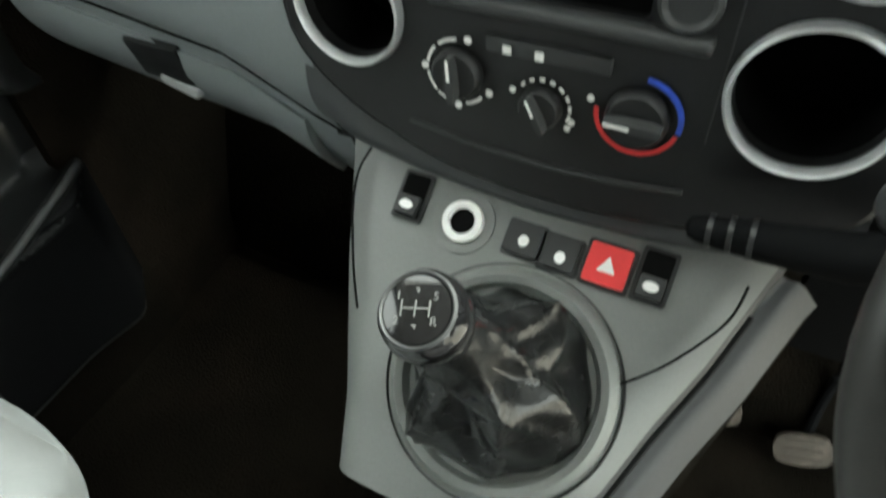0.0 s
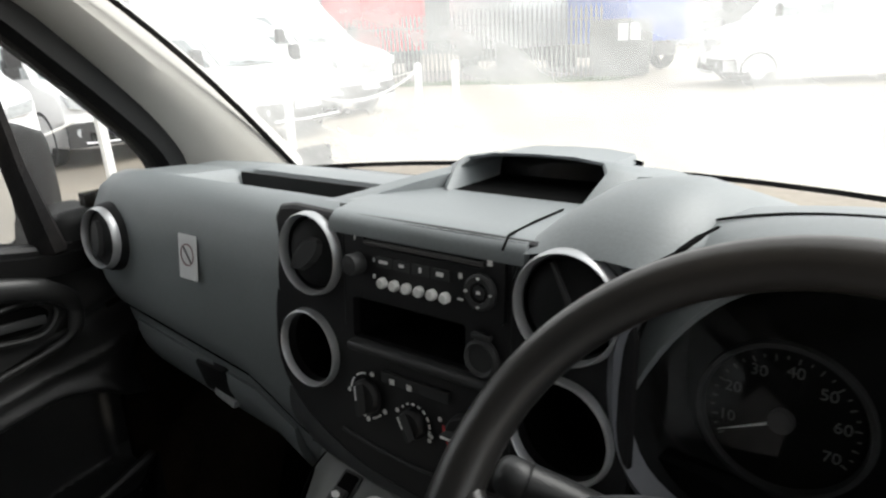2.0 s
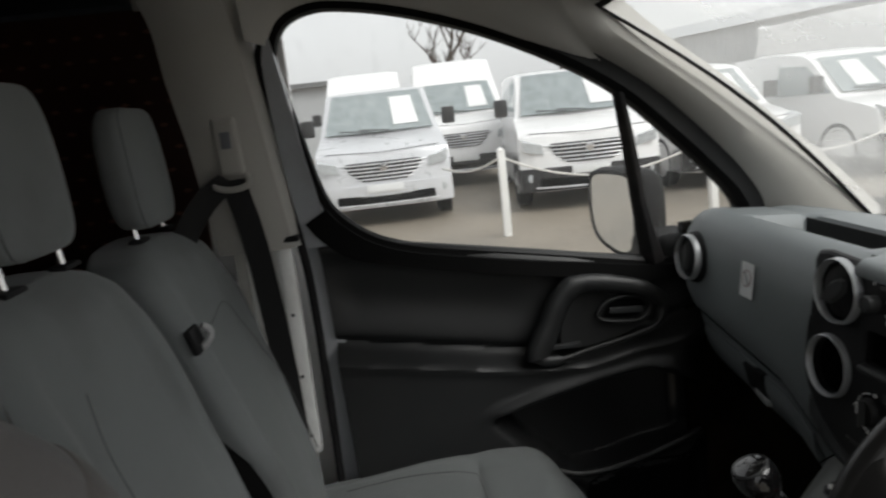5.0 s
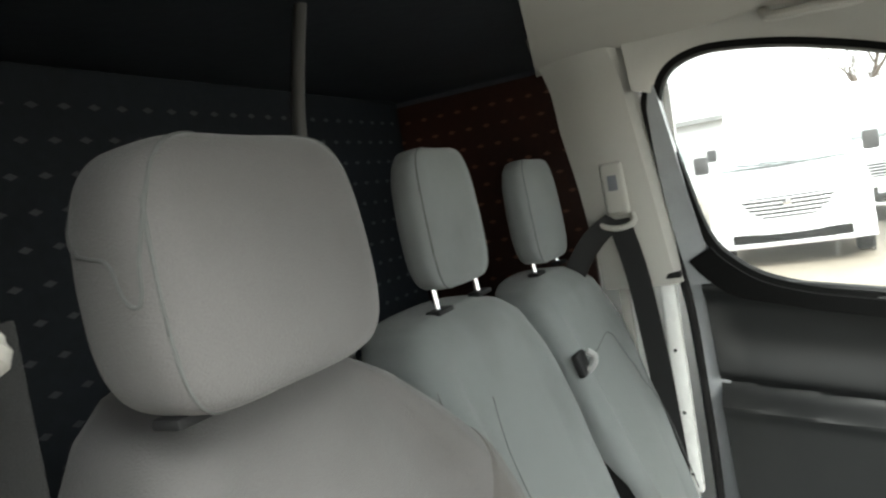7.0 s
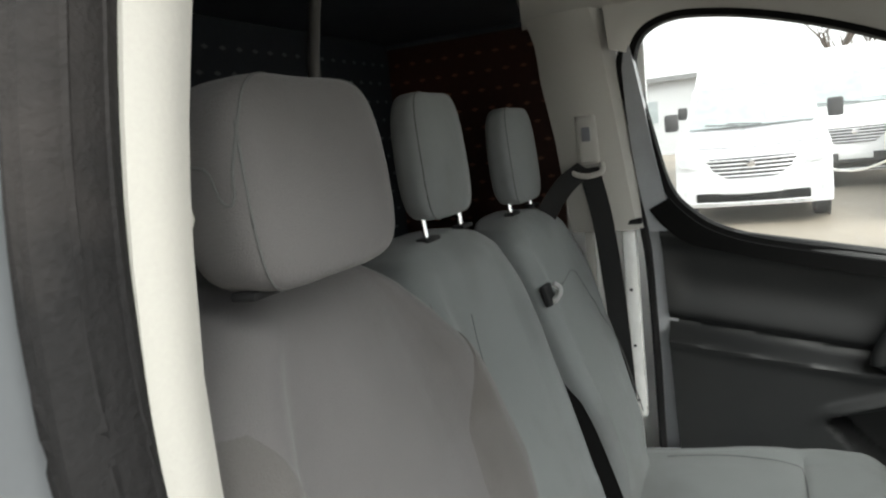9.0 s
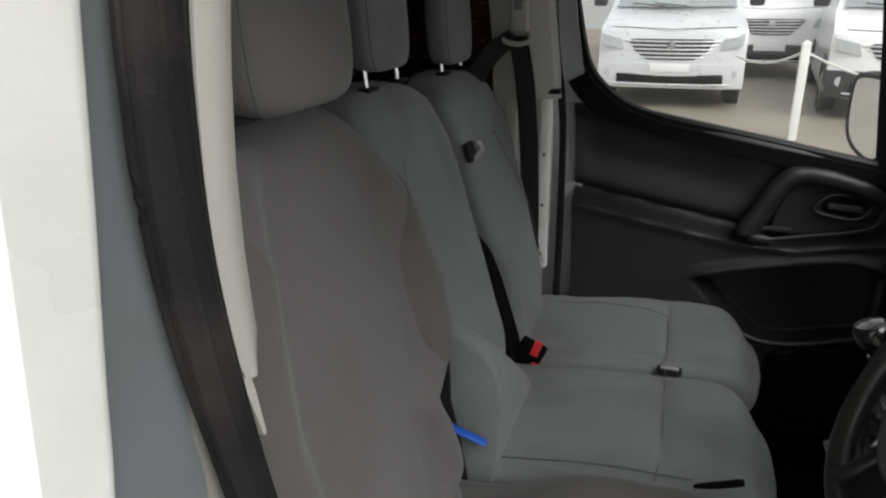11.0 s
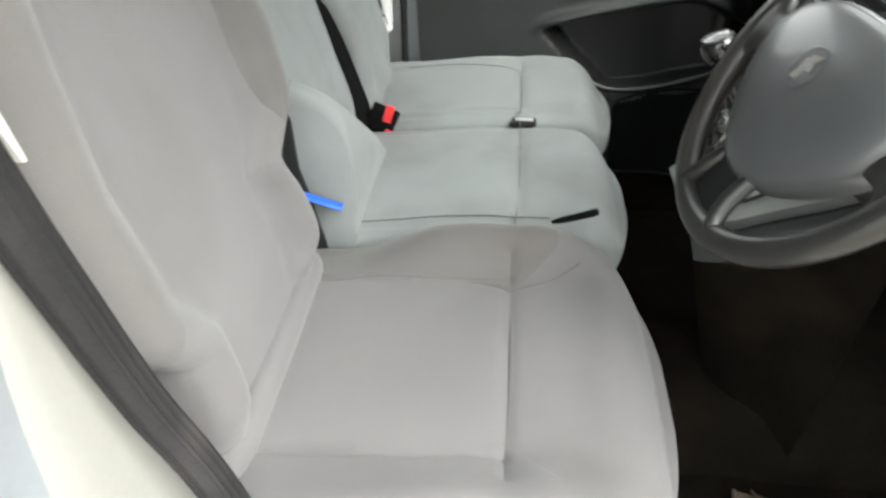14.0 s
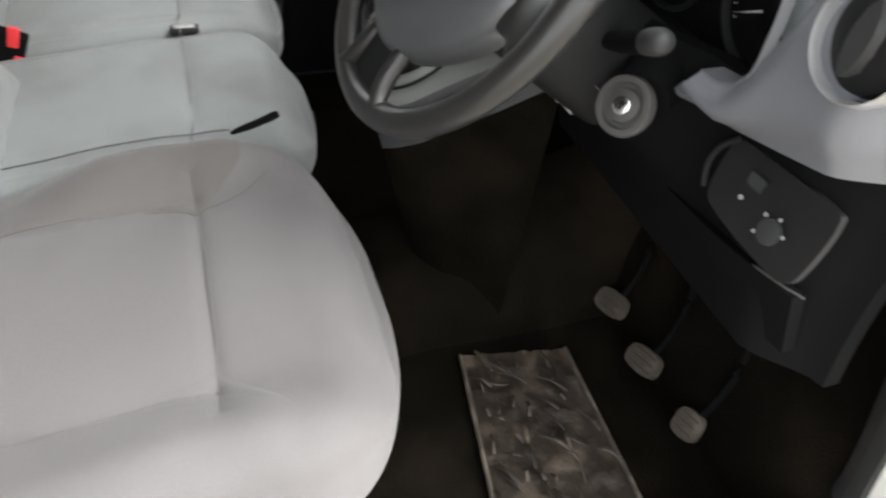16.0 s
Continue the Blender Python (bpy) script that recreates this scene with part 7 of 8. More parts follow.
part("seam", dc.seam([(0.250, 0.140), (0.33, 0.143), (0.45, 0.143), (0.523, 0.140)]), M_FABRIC_SIDE, drv)
part("seam", dc.seam([(0.250, 0.140), (0.228, 0.06), (0.218, -0.03), (0.225, -0.13)]), M_FABRIC_SIDE, drv)
part("seam", dc.seam([(0.523, 0.140), (0.540, 0.06), (0.546, -0.03), (0.535, -0.13)]), M_FABRIC_SIDE, drv)
part("seam", dc.seam([(0.250, 0.140), (0.235, 0.19), (0.20, 0.235)]), M_FABRIC_SIDE, drv)
db = Back(0.372, [(0.68, 0.190), (0.76, 0.192), (0.82, 0.186), (0.865, 0.188), (0.895, 0.215), (0.935, 0.252), (1.05, 0.256), (1.15, 0.240), (1.21, 0.220), (1.26, 0.190), (1.29, 0.165), (1.318, 0.135), (1.337, 0.10), (1.347, 0.05)], -0.140, 0.68, -0.262, 1.347, 0.040, 0.12, 0.62)
db.inner = [(0.68, 0.165), (0.755, 0.168), (0.785, 0.188), (0.82, 0.184), (0.865, 0.170), (0.905, 0.146), (0.925, 0.142), (0.938, 0.175), (0.952, 0.225), (0.972, 0.250), (1.05, 0.254), (1.15, 0.216), (1.21, 0.180), (1.255, 0.145), (1.295, 0.105), (1.325, 0.060), (1.340, 0.03), (1.347, 0.01)]
part("backrest", db.mesh(96, 130), M_FABRIC_DRIVER, drv, "grey fabric backrest")
for sgn in (-1, 1):
    part("back_bolster", db.bolster_panel(sgn, [(0.86, 0.222), (0.895, 0.205), (0.95, 0.165), (1.02, 0.150), (1.12, 0.143), (1.19, 0.148), (1.235, 0.17), (1.26, 0.185)], 0.87 if sgn > 0 else 0.948, 1.25), M_FABRIC_SIDE, drv, "darker brownish-grey bolster cloth")
part("back_roll", bm_tube(spline([(0.196, -0.158, 0.712), (0.225, -0.150, 0.716), (0.38, -0.146, 0.718), (0.54, -0.148, 0.716), (0.572, -0.158, 0.710)], 6), [0.012] + [0.021] * 23 + [0.012], 14, 1.25), M_FABRIC_DRIVER, drv, "padded roll where cushion and back meet")
head_rest(drv, (0.438, -0.242, 1.4165), (0.206, 0.092, 0.154), 0.06, 0.066, 0.003, M_FABRIC_DRIVER, True)
seat_base(drv, 0.14, 0.61, -0.22, 0.26, 0.60)
part("side_valance", bm_grid(18, 6, lambda u, v: (0.640 + 0.008 * math.sin(math.pi * v), -0.22 + 0.44 * u, 0.58 + 0.10 * v), (-0.02, 0, 0)), M_SEATBASE, drv, "dark plastic side valance")
# Added plate that keeps the gap inboard of the backrest dark.
part("side_filler", bm_box((0.172, -0.215, 0.745), (0.03, 0.07, 0.30), 0.010, 2, Matrix.Rotation(radians(10), 4, 'X')), M_CAVITY, drv, "black filler plate added to darken the seat gap")
part("side_cover", bm_lathe([(0.055, 0.0), (0.055, 0.014), (0.045, 0.022), (0, 0.022)], frame_at((0.612, -0.175, 0.70), (1, 0, 0)), 24), M_SEATBASE, drv)
part("adjuster", bm_tube([(0.56, 0.235, 0.600), (0.57, 0.262, 0.597), (0.59, 0.266, 0.597), (0.60, 0.255, 0.597)], 0.006, 8), material("brass_yellow", (0.32, 0.22, 0.06), 0.45, bump=0), drv, "yellowish seat slide handle")

mid = thing("middle_seat", "narrow grey fabric middle seat of the passenger bench", "car seat", "front seats")
mc = Cushion(-0.308, 0.082, -0.20, 0.344, 0.700, 0.012, 0.13, 0.15, seam_x=0.165, seam_y=0.150)
part("cushion", mc.mesh(90, 70), M_FABRIC, mid)
part("seam", mc.seam([(-0.295, 0.150), (-0.15, 0.152), (-0.03, 0.150), (0.055, 0.145)]), M_SEAM, mid)
part("seam", mc.seam([(0.045, 0.20), (0.040, 0.10), (0.040, 0.0), (0.045, -0.12)]), M_SEAM, mid)
mbk = Back(-0.070, [(0.68, 0.105), (0.86, 0.115), (0.95, 0.150), (1.08, 0.182), (1.20, 0.188), (1.25, 0.176), (1.275, 0.148), (1.287, 0.11), (1.29, 0.06)], -0.150, 0.68, -0.330, 1.29, 0.020, 0.11, 0.62)
mbk.inner = [(0.68, 0.168), (0.76, 0.172), (0.86, 0.170), (0.95, 0.180), (1.10, 0.186), (1.20, 0.184), (1.25, 0.172), (1.275, 0.148), (1.287, 0.11), (1.29, 0.06)]
part("backrest", mbk.mesh(80, 70), M_FABRIC, mid, "grey fabric backrest")
part("seam", mbk.seam_line([(0.010, 0.96), (0.006, 1.08), (0.000, 1.14), (-0.012, 1.18)]), M_SEAM, mid)
head_rest(mid, (-0.107, -0.371, 1.413), (0.194, 0.058, 0.192), 0.06, 0.068, 0.030)
seat_base(mid, -0.29, 0.06, -0.22, 0.26, 0.58)
LUMBAR = [(-0.112, 0.655), (-0.106, 0.74), (-0.102, 0.815), (-0.110, 0.868), (-0.130, 0.903), (-0.162, 0.925), (-0.200, 0.938), (-0.226, 0.930), (-0.226, 0.80), (-0.200, 0.63), (-0.140, 0.60)]


def lumbar(x, k, top):
    """Section of the padded lower end, which gets lower towards the buckle."""
    ring = [Vector((x, y, 0.60 + (z - 0.60) * (top - 0.60) / 0.327)) for y, z in LUMBAR]
    return [Vector((x, -0.145 + (p.y + 0.145) * k, 0.72 + (p.z - 0.72) * (0.4 + 0.6 * k))) for p in spline(ring, 4, True)]


part("lower_back", bm_loft([lumbar(x, k, t) for x, k, t in ((-0.215, 0.70, 0.70), (-0.200, 0.92, 0.725), (-0.16, 1.0, 0.765), (-0.10, 1.0, 0.815), (-0.03, 1.0, 0.872), (0.03, 1.0, 0.915), (0.060, 1.0, 0.930), (0.074, 0.99, 0.930), (0.081, 0.96, 0.928), (0.084, 0.90, 0.922))]), M_FABRIC, mid, "padded grey lower end of the backrest", angle=80)
# Dark plate added in place of the shade on the backrest's side.
part("side_cover", bm_plate([(-0.290, 0.60), (-0.150, 0.60), (-0.158, 0.67), (-0.172, 0.75), (-0.186, 0.81), (-0.188, 0.89), (-0.205, 0.925), (-0.290, 0.935)], (), 0.008, Matrix(((0, 0, 1, 0.090), (1, 0, 0, 0), (0, 1, 0, 0), (0, 0, 0, 1))), 0.002), M_SEATBASE, mid, "dark plate standing in for the shaded seat side")
part("fold_lever", bm_tube(spline([(0.086, 0.200, 0.733), (0.089, 0.235, 0.746), (0.090, 0.268, 0.759)], 4), [0.003, 0.005, 0.006, 0.007, 0.007, 0.007, 0.0075, 0.0075, 0.006], 10, 0.7), M_CAVITY, mid, "long black seat fold lever along the cushion edge")
part("pull_loop", bm_tube(spline([(0.108, -0.200, 0.782), (0.112, -0.160, 0.772), (0.114, -0.118, 0.760)], 4), 0.0085, 8, 0.6), M_BLUE, mid, "bright blue pull loop")

pas = thing("outer_seat", "grey fabric outer passenger seat of the bench", "car seat", "front seats")
pc = Cushion(-0.690, -0.312, -0.20, 0.352, 0.700, 0.016, 0.15, 0.15, seam_x=0.155, seam_y=0.150)
part("cushion", pc.mesh(90, 70), M_FABRIC, pas)
part("seam", pc.seam([(-0.60, 0.148), (-0.52, 0.152), (-0.40, 0.152), (-0.325, 0.150)]), M_SEAM, pas)
part("seam", pc.seam([(-0.60, 0.148), (-0.615, 0.08), (-0.625, -0.02), (-0.62, -0.12)]), M_SEAM, pas)
pb = Back(-0.488, [(0.68, 0.140), (0.74, 0.135), (0.80, 0.132), (0.88, 0.142), (0.96, 0.165), (1.10, 0.185), (1.19, 0.182), (1.23, 0.170), (1.256, 0.140), (1.266, 0.10), (1.27, 0.05)], -0.150, 0.68, -0.325, 1.27, 0.022, 0.11, 0.68)
part("backrest", pb.mesh(80, 70), M_FABRIC, pas, "grey fabric backrest")
part("seam", pb.seam_line([(-0.60, 0.80), (-0.612, 0.95), (-0.597, 1.06), (-0.565, 1.128), (-0.46, 1.122), (-0.345, 1.117)]), M_SEAM, pas)
head_rest(pas, (-0.516, -0.374, 1.388), (0.204, 0.062, 0.195), 0.06, 0.070, 0.020)
seat_base(pas, -0.67, -0.33, -0.22, 0.26, 0.58)
# Added filler body that makes the gap between the backs dark.
part("gap_filler", bm_loft([[(-0.350, y - 0.05, z), (-0.350, y, z), (-0.260, y, z), (-0.260, y - 0.05, z)] for z, y in ((0.60, -0.145), (0.72, -0.165), (0.82, -0.196), (0.92, -0.230), (0.97, -0.262), (1.06, -0.31))]), M_CAVITY, pas, "black filler added to darken the gap between the seat backs")
part("strap_loop", bm_tube(spline([(-0.322, -0.268, 1.118), (-0.328, -0.255, 1.128), (-0.334, -0.252, 1.142), (-0.330, -0.262, 1.152)], 4), 0.006, 8), M_STEEL, pas, "pale fastening loop")
part("loop_patch", bm_box((-0.322, -0.272, 1.133), (0.045, 0.012, 0.040), 0.005, 2, Matrix.Rotation(radians(16), 4, 'X')), M_SEATBASE, pas)
tag = part("tether_ring", bm_box((-0.311, 0.158, 0.706), (0.020, 0.050, 0.012), 0.004, 2), M_SEATBASE, pas)
part("ring_plate", bm_box((-0.309, 0.158, 0.712), (0.010, 0.036, 0.004), 0.001), M_STEEL, tag, "small bare metal plate")

for x, y, z, rot_, nm in ((-0.318, -0.125, 0.702, 20, "black belt buckle with red release between the seats"),):
    bk = thing("belt_buckle", nm, "belt buckle")
    part("body", bm_box((x, y - 0.012, z - 0.015), (0.026, 0.058, 0.075), 0.005, 2, Matrix.Rotation(radians(-25), 4, 'X')), M_CAVITY, bk)
    part("release", bm_box((x + 0.010, y + 0.008, z + 0.012), (0.008, 0.018, 0.036), 0.002, 2, Matrix.Rotation(radians(-18), 4, 'X')), M_RED, bk, "red release key")
    part("release", bm_box((x + 0.012, y + 0.014, z - 0.034), (0.008, 0.036, 0.014), 0.002, 2, Matrix.Rotation(radians(-30), 4, 'X')), M_RED, bk, "red release key")
    part("stalk", bm_box((x, y - 0.03, z - 0.07), (0.012, 0.03, 0.06), 0.003, 2, Matrix.Rotation(radians(-25), 4, 'X')), M_CAVITY, bk)


# ---- the sales yard outside ----
M_WET = material("wet_tarmac", (0.235, 0.205, 0.165), 0.55, vary=0.22, scale=0.6, fine=9.0, bump=0.5, depth=0.01, stain=(0.13, 0.12, 0.105), stain_amount=0.6, stain_scale=0.35)
M_GRASS = material("verge_grass", (0.06, 0.09, 0.03), 0.9, vary=0.4, scale=3, fine=40, bump=0.4, depth=0.02)
M_VANWHITE = material("van_white", (0.80, 0.80, 0.80), 0.22, vary=0.03, bump=0.0, coat=0.5)
M_VANSILVER = material("van_silver", (0.62, 0.63, 0.65), 0.3, metal=0.2, vary=0.03, bump=0.0, coat=0.5)
M_BUMPER = material("bumper_black", (0.025, 0.025, 0.026), 0.6, vary=0.2, fine=120, bump=0.1)
M_TYRE = material("tyre_rubber", (0.018, 0.018, 0.018), 0.85, vary=0.3, fine=60, bump=0.3)
M_LAMP = material("headlamp_lens", (0.45, 0.47, 0.48), 0.12, vary=0.2, scale=20, bump=0.0, coat=0.5)
M_FENCE = material("fence_steel", (0.16, 0.165, 0.165), 0.6, vary=0.2, bump=0.1)
M_POST = material("white_post", (0.78, 0.78, 0.76), 0.5, vary=0.05, bump=0.05, stain=(0.45, 0.42, 0.36), stain_amount=0.3, stain_scale=6)
M_ROPE = material("rope", (0.66, 0.65, 0.62), 0.8, vary=0.1, fine=90, bump=0.3)
M_REDBOX = material("red_steel", (0.50, 0.035, 0.045), 0.5, vary=0.12, bump=0.05, stain=(0.25, 0.05, 0.05), stain_amount=0.3)
M_BLUEBOX = material("blue_tarp", (0.02, 0.07, 0.34), 0.5, vary=0.2, bump=0.1)
M_BARN = material("shed_cladding", (0.42, 0.43, 0.44), 0.6, vary=0.08, bump=0.05)
M_BARK = material("bark", (0.07, 0.055, 0.045), 0.9, vary=0.3, bump=0.3)

ground = part("ground", bm_grid(60, 60, lambda u, v: (-400 + 800 * u, -400 + 800 * v, GROUND), None), M_WET, smooth=False)
tagged(ground, "wet sandy-brown yard surface with puddled patches", "ground", kind="structure")


def van_body(prof, half, roof_in, n=9):
    """Body from a side outline of (along, height): sections across the width, sides leaning in towards the roof, edges rounded."""
    zs = [p[1] for p in prof]
    zt = max(zs)
    rings = []
    for k in range(n):
        s = -1 + 2 * k / (n - 1)
        e = abs(s) ** 10
        ring = []
        cy, cz = 0.5 * (min(p[0] for p in prof) + max(p[0] for p in prof)), 0.5 * (min(zs) + zt)
        for a, z in prof:
            lean = roof_in * smoothstep(0.45 * zt, zt, z)
            ring.append((s * (half - lean), cy + (a - cy) * (1 - 0.035 * e), cz + (z - cz) * (1 - 0.03 * e)))
        rings.append(ring)
    return bm_loft(rings)


def van(kind, at, turn, label, paint, skirt_dark=True, sheets=2):
    """A parked panel van, nose along local +y, origin on the ground below the nose's middle."""
    spec = {
        "mid": dict(prof=[(0, 0.35), (0.02, 0.75), (-0.02, 0.98), (-0.12, 1.08), (-0.75, 1.24), (-0.85, 1.27), (-0.95, 1.355), (-1.25, 1.61), (-1.52, 1.835), (-1.60, 1.89), (-1.80, 1.94), (-2.6, 1.98), (-4.8, 1.95), (-4.92, 1.8), (-4.95, 0.4), (-4.5, 0.28), (-0.4, 0.26)], half=0.96, glass=((-0.86, 1.29), (-1.60, 1.88)), roof_in=0.16),
        "high": dict(prof=[(0, 0.35), (0.02, 0.80), (-0.03, 1.08), (-0.15, 1.18), (-0.80, 1.36), (-0.90, 1.40), (-1.0, 1.50), (-1.25, 1.75), (-1.47, 1.97), (-1.55, 2.05), (-1.9, 2.42), (-2.5, 2.58), (-5.6, 2.56), (-5.8, 2.4), (-5.85, 0.45), (-5.3, 0.3), (-0.4, 0.28)], half=0.99, glass=((-0.92, 1.42), (-1.56, 2.03)), roof_in=0.16),
        "small": dict(prof=[(0, 0.32), (0.02, 0.65), (-0.03, 0.85), (-0.15, 0.95), (-0.80, 1.08), (-0.90, 1.12), (-1.0, 1.20), (-1.3, 1.44), (-1.52, 1.616), (-1.60, 1.67), (-1.85, 1.76), (-2.6, 1.82), (-4.1, 1.78), (-4.25, 1.6), (-4.28, 0.4), (-3.9, 0.26), (-0.4, 0.24)], half=0.88, glass=((-0.92, 1.14), (-1.60, 1.66)), roof_in=0.14),
    }[kind]
    prof, half, roof_in = spec["prof"], spec["half"], spec["roof_in"]
    zt = max(p[1] for p in prof)
    v = thing("parked_van", label, "van", "parked vans")
    sp_ = [(p.x, p.y) for p in spline([(a, z, 0) for a, z in prof], 3, True)]
    part("body", van_body(sp_, half, roof_in), paint, v)
    (a0, z0), (a1, z1) = spec["glass"]
    w0, w1 = half - 0.14, half - roof_in - 0.10

    def glassy(u, t):
        w = w0 + (w1 - w0) * t
        s = 2 * u - 1
        return (s * w, a0 + (a1 - a0) * t + 0.035 - 0.05 * s * s, z0 + (z1 - z0) * t + 0.030)

    part("windscreen", bm_grid(10, 6, glassy, (0, -0.012, -0.01)), M_VAN_GLASS, v)
    for k in range(sheets):
        u0 = (0.12, 0.58, 0.3)[k]
        part("price_sheet", bm_grid(2, 2, lambda u, t: tuple(Vector(glassy(u0 + 0.24 * u, 0.12 + 0.72 * t)) + Vector((0, 0.008, 0.008))), (0, -0.003, 0)), M_PAPER, v, "white paper price sheet")
    for s in (-1, 1):
        win = [(a0 - 0.12, z0 + 0.02), (a1 - 0.10, z1 - 0.08), (a1 - 0.75, z1 - 0.06), (a1 - 0.75, z0 + 0.0)]
        zl = lambda z: roof_in * smoothstep(0.45 * zt, zt, z)
        b = bmesh.new()
        vs = [b.verts.new((s * (half - zl(z) + 0.004), a, z)) for a, z in win] + [b.verts.new((s * (half - zl(z) - 0.02), a, z)) for a, z in win]
        b.faces.new(vs[:4])
        b.faces.new(vs[4:][::-1])
        for i in range(4):
            j = (i + 1) % 4
            b.faces.new((vs[i], vs[j], vs[4 + j], vs[4 + i]))
        part("side_window", b, M_VAN_GLASS, v, smooth=False)
        mir = part("mirror", bm_box((s * (half + 0.13), a0 - 0.22, z0 + 0.16), (0.20, 0.12, 0.26), 0.04, 2), M_BUMPER, v)
        lamp = part("headlamp", bm_loft([[(s * x, 0.035 - 0.22 * k, z) for x, z in ((half - 0.34 + 0.05 * k, 0.78), (half - 0.06, 0.84 + 0.03 * k), (half - 0.04, 0.98 + 0.06 * k), (half - 0.30, 0.92 + 0.04 * k))] for k in (0, 1)]), M_LAMP, v, "clear headlamp")
        bmesh_move = lamp
        bmesh_move.location.z = 0.10 if kind == "high" else (-0.05 if kind == "small" else 0.0)
        part("fog_lamp", bm_lathe([(0.07, 0), (0.06, 0.02), (0, 0.025)], frame_at((s * (half - 0.16), 0.005, 0.47), (0, 1, 0)), 16), M_LAMP, v)
        for ya in (-0.85, -(abs(min(p[0] for p in prof)) - 0.95)):
            wh = part("wheel", bm_lathe([(0.19, -0.09), (0.30, -0.10), (0.335, -0.07), (0.335, 0.07), (0.30, 0.10), (0.19, 0.09)], frame_at((s * (half - 0.10), ya, 0.335), (s, 0, 0)), 28), M_TYRE, v)
            part("rim", bm_lathe([(0.195, 0.06), (0.185, 0.085), (0.10, 0.075), (0.05, 0.09), (0, 0.09)], frame_at((s * (half - 0.10), ya, 0.335), (s, 0, 0)), 20), M_VANSILVER, wh)
            part("arch", bm_lathe([(0.345, 0.0), (0.40, 0.0), (0.40, 0.02), (0.345, 0.02)], frame_at((s * (half - 0.015), ya, 0.335), (s, 0, 0)), 28), M_BUMPER, v)
    part("bumper", bm_loft([[(x, y + 0.02, z) for y, z in ((-0.35 + d, 0.26), (0.045 + d, 0.28), (0.06 + d, 0.45), (0.05 + d, 0.60), (-0.3 + d, 0.60))] for x, d in [(half * (-1 + k / 6), -0.10 * abs(-1 + k / 6) ** 4) for k in range(13)]]), M_BUMPER if skirt_dark else paint, v)
    gz = {"mid": 0.80, "high": 0.92, "small": 0.70}[kind]
    gw = {"mid": 0.74, "high": 0.62, "small": 0.60}[kind]

    def muzzle(w, z, d):
        return [(half * w * (-1 + k / 6), d - 0.07 * abs(-1 + k / 6) ** 3, z) for k in range(13)]

    gr = part("grille", bm_loft([muzzle(gw * 0.72, gz - 0.15, -0.05), muzzle(gw * 0.72, gz - 0.15, 0.045), muzzle(gw * 0.92, gz - 0.03, 0.048), muzzle(gw, gz + 0.09, 0.040), muzzle(gw * 0.96, gz + 0.12, 0.03), muzzle(gw * 0.96, gz + 0.12, -0.05)], False, False), M_BUMPER, v)
    for k in range(5):
        w = gw * (0.74 + 0.062 * k)
        part("grille_bar", bm_tube([Vector(p) + Vector((0, 0.008, 0.012 * abs(p[0] / half) ** 2)) for p in muzzle(w, gz - 0.120 + 0.052 * k, 0.045)], 0.011, 6), M_VANSILVER, gr)
    part("badge", bm_lathe([(0.06, 0), (0.055, 0.012), (0, 0.016)], frame_at((0, 0.052, gz + 0.04), (0, 1, 0)), 20), M_CHROME, gr)
    part("lower_intake", bm_box((0, 0.064, 0.40), (half * 1.45, 0.03, 0.13), 0.02, 2), M_CAVITY, v)
    part("bumper_line", bm_tube([(half * (-0.8 + 0.16 * k), 0.090 - 0.05 * abs(-0.8 + 0.16 * k) ** 3, 0.325 + 0.02 * abs(-0.8 + 0.16 * k) ** 2) for k in range(11)], 0.012, 6), M_VANSILVER, v)
    part("number_plate", bm_box((0, 0.088, 0.55), (0.52, 0.012, 0.11), 0.004), M_PAPER, v)
    part("bonnet_line", bm_tube([(-half * 0.85, -0.10, 1.075 * gz / 0.80), (0, 0.0, 1.045 * gz / 0.80), (half * 0.85, -0.10, 1.075 * gz / 0.80)], 0.006, 6), M_BUMPER, v)
    for k in (-1, 1):
        part("wiper", bm_tube([(k * 0.15, a0 + 0.075, z0 + 0.035), (k * 0.15 + 0.45, a0 + 0.03, z0 + 0.075)], 0.010, 6), M_BUMPER, v)
    v.matrix_basis = Matrix.Translation((at[0], at[1], GROUND)) @ Matrix.Rotation(radians(turn), 4, 'Z')
    return v


# the row across the lane, noses towards the cab
van("mid", (-9.30, -0.02), -90, "silver panel van with a barred grille and a price sheet", M_VANSILVER, False, 1)
van("mid", (-8.75, 2.80), -96, "white panel van with black bumper and a price sheet", M_VANWHITE, True, 1)
van("high", (-13.2, 1.60), -92, "white high-roof van standing behind the front row", M_VANWHITE, True, 1)
van("small", (-9.0, 5.10), -92, "white small van parked in the row", M_VANWHITE)
van("small", (-8.2, 7.45), -86, "white small van with black bumper and plate", M_VANWHITE)
van("high", (-9.7, 10.4), -82, "white high-roof van at the end of the row", M_VANWHITE)
van("mid", (-11.0, -2.9), -88, "white panel van parked further along the row", M_VANWHITE)
van("high", (-14.5, -0.3), -90, "white box-bodied van behind the row", M_VANWHITE, True, 0)
van("small", (-16.0, -4.5), -85, "white small van far behind the row", M_VANWHITE, True, 0)
van("high", (-5.3, 17.2), 122, "white high-roof van with dark bumper out on the lane", M_VANWHITE, True, 0)
van("small", (-14.0, 33.0), -150, "dark hatchback far down the lane", M_BUMPER, True, 0)

# white posts with sagging ropes
posts = [(-7.35, 1.35), (-7.10, 3.75), (-6.95, 6.10), (-7.10, 8.90)]
first_post = None
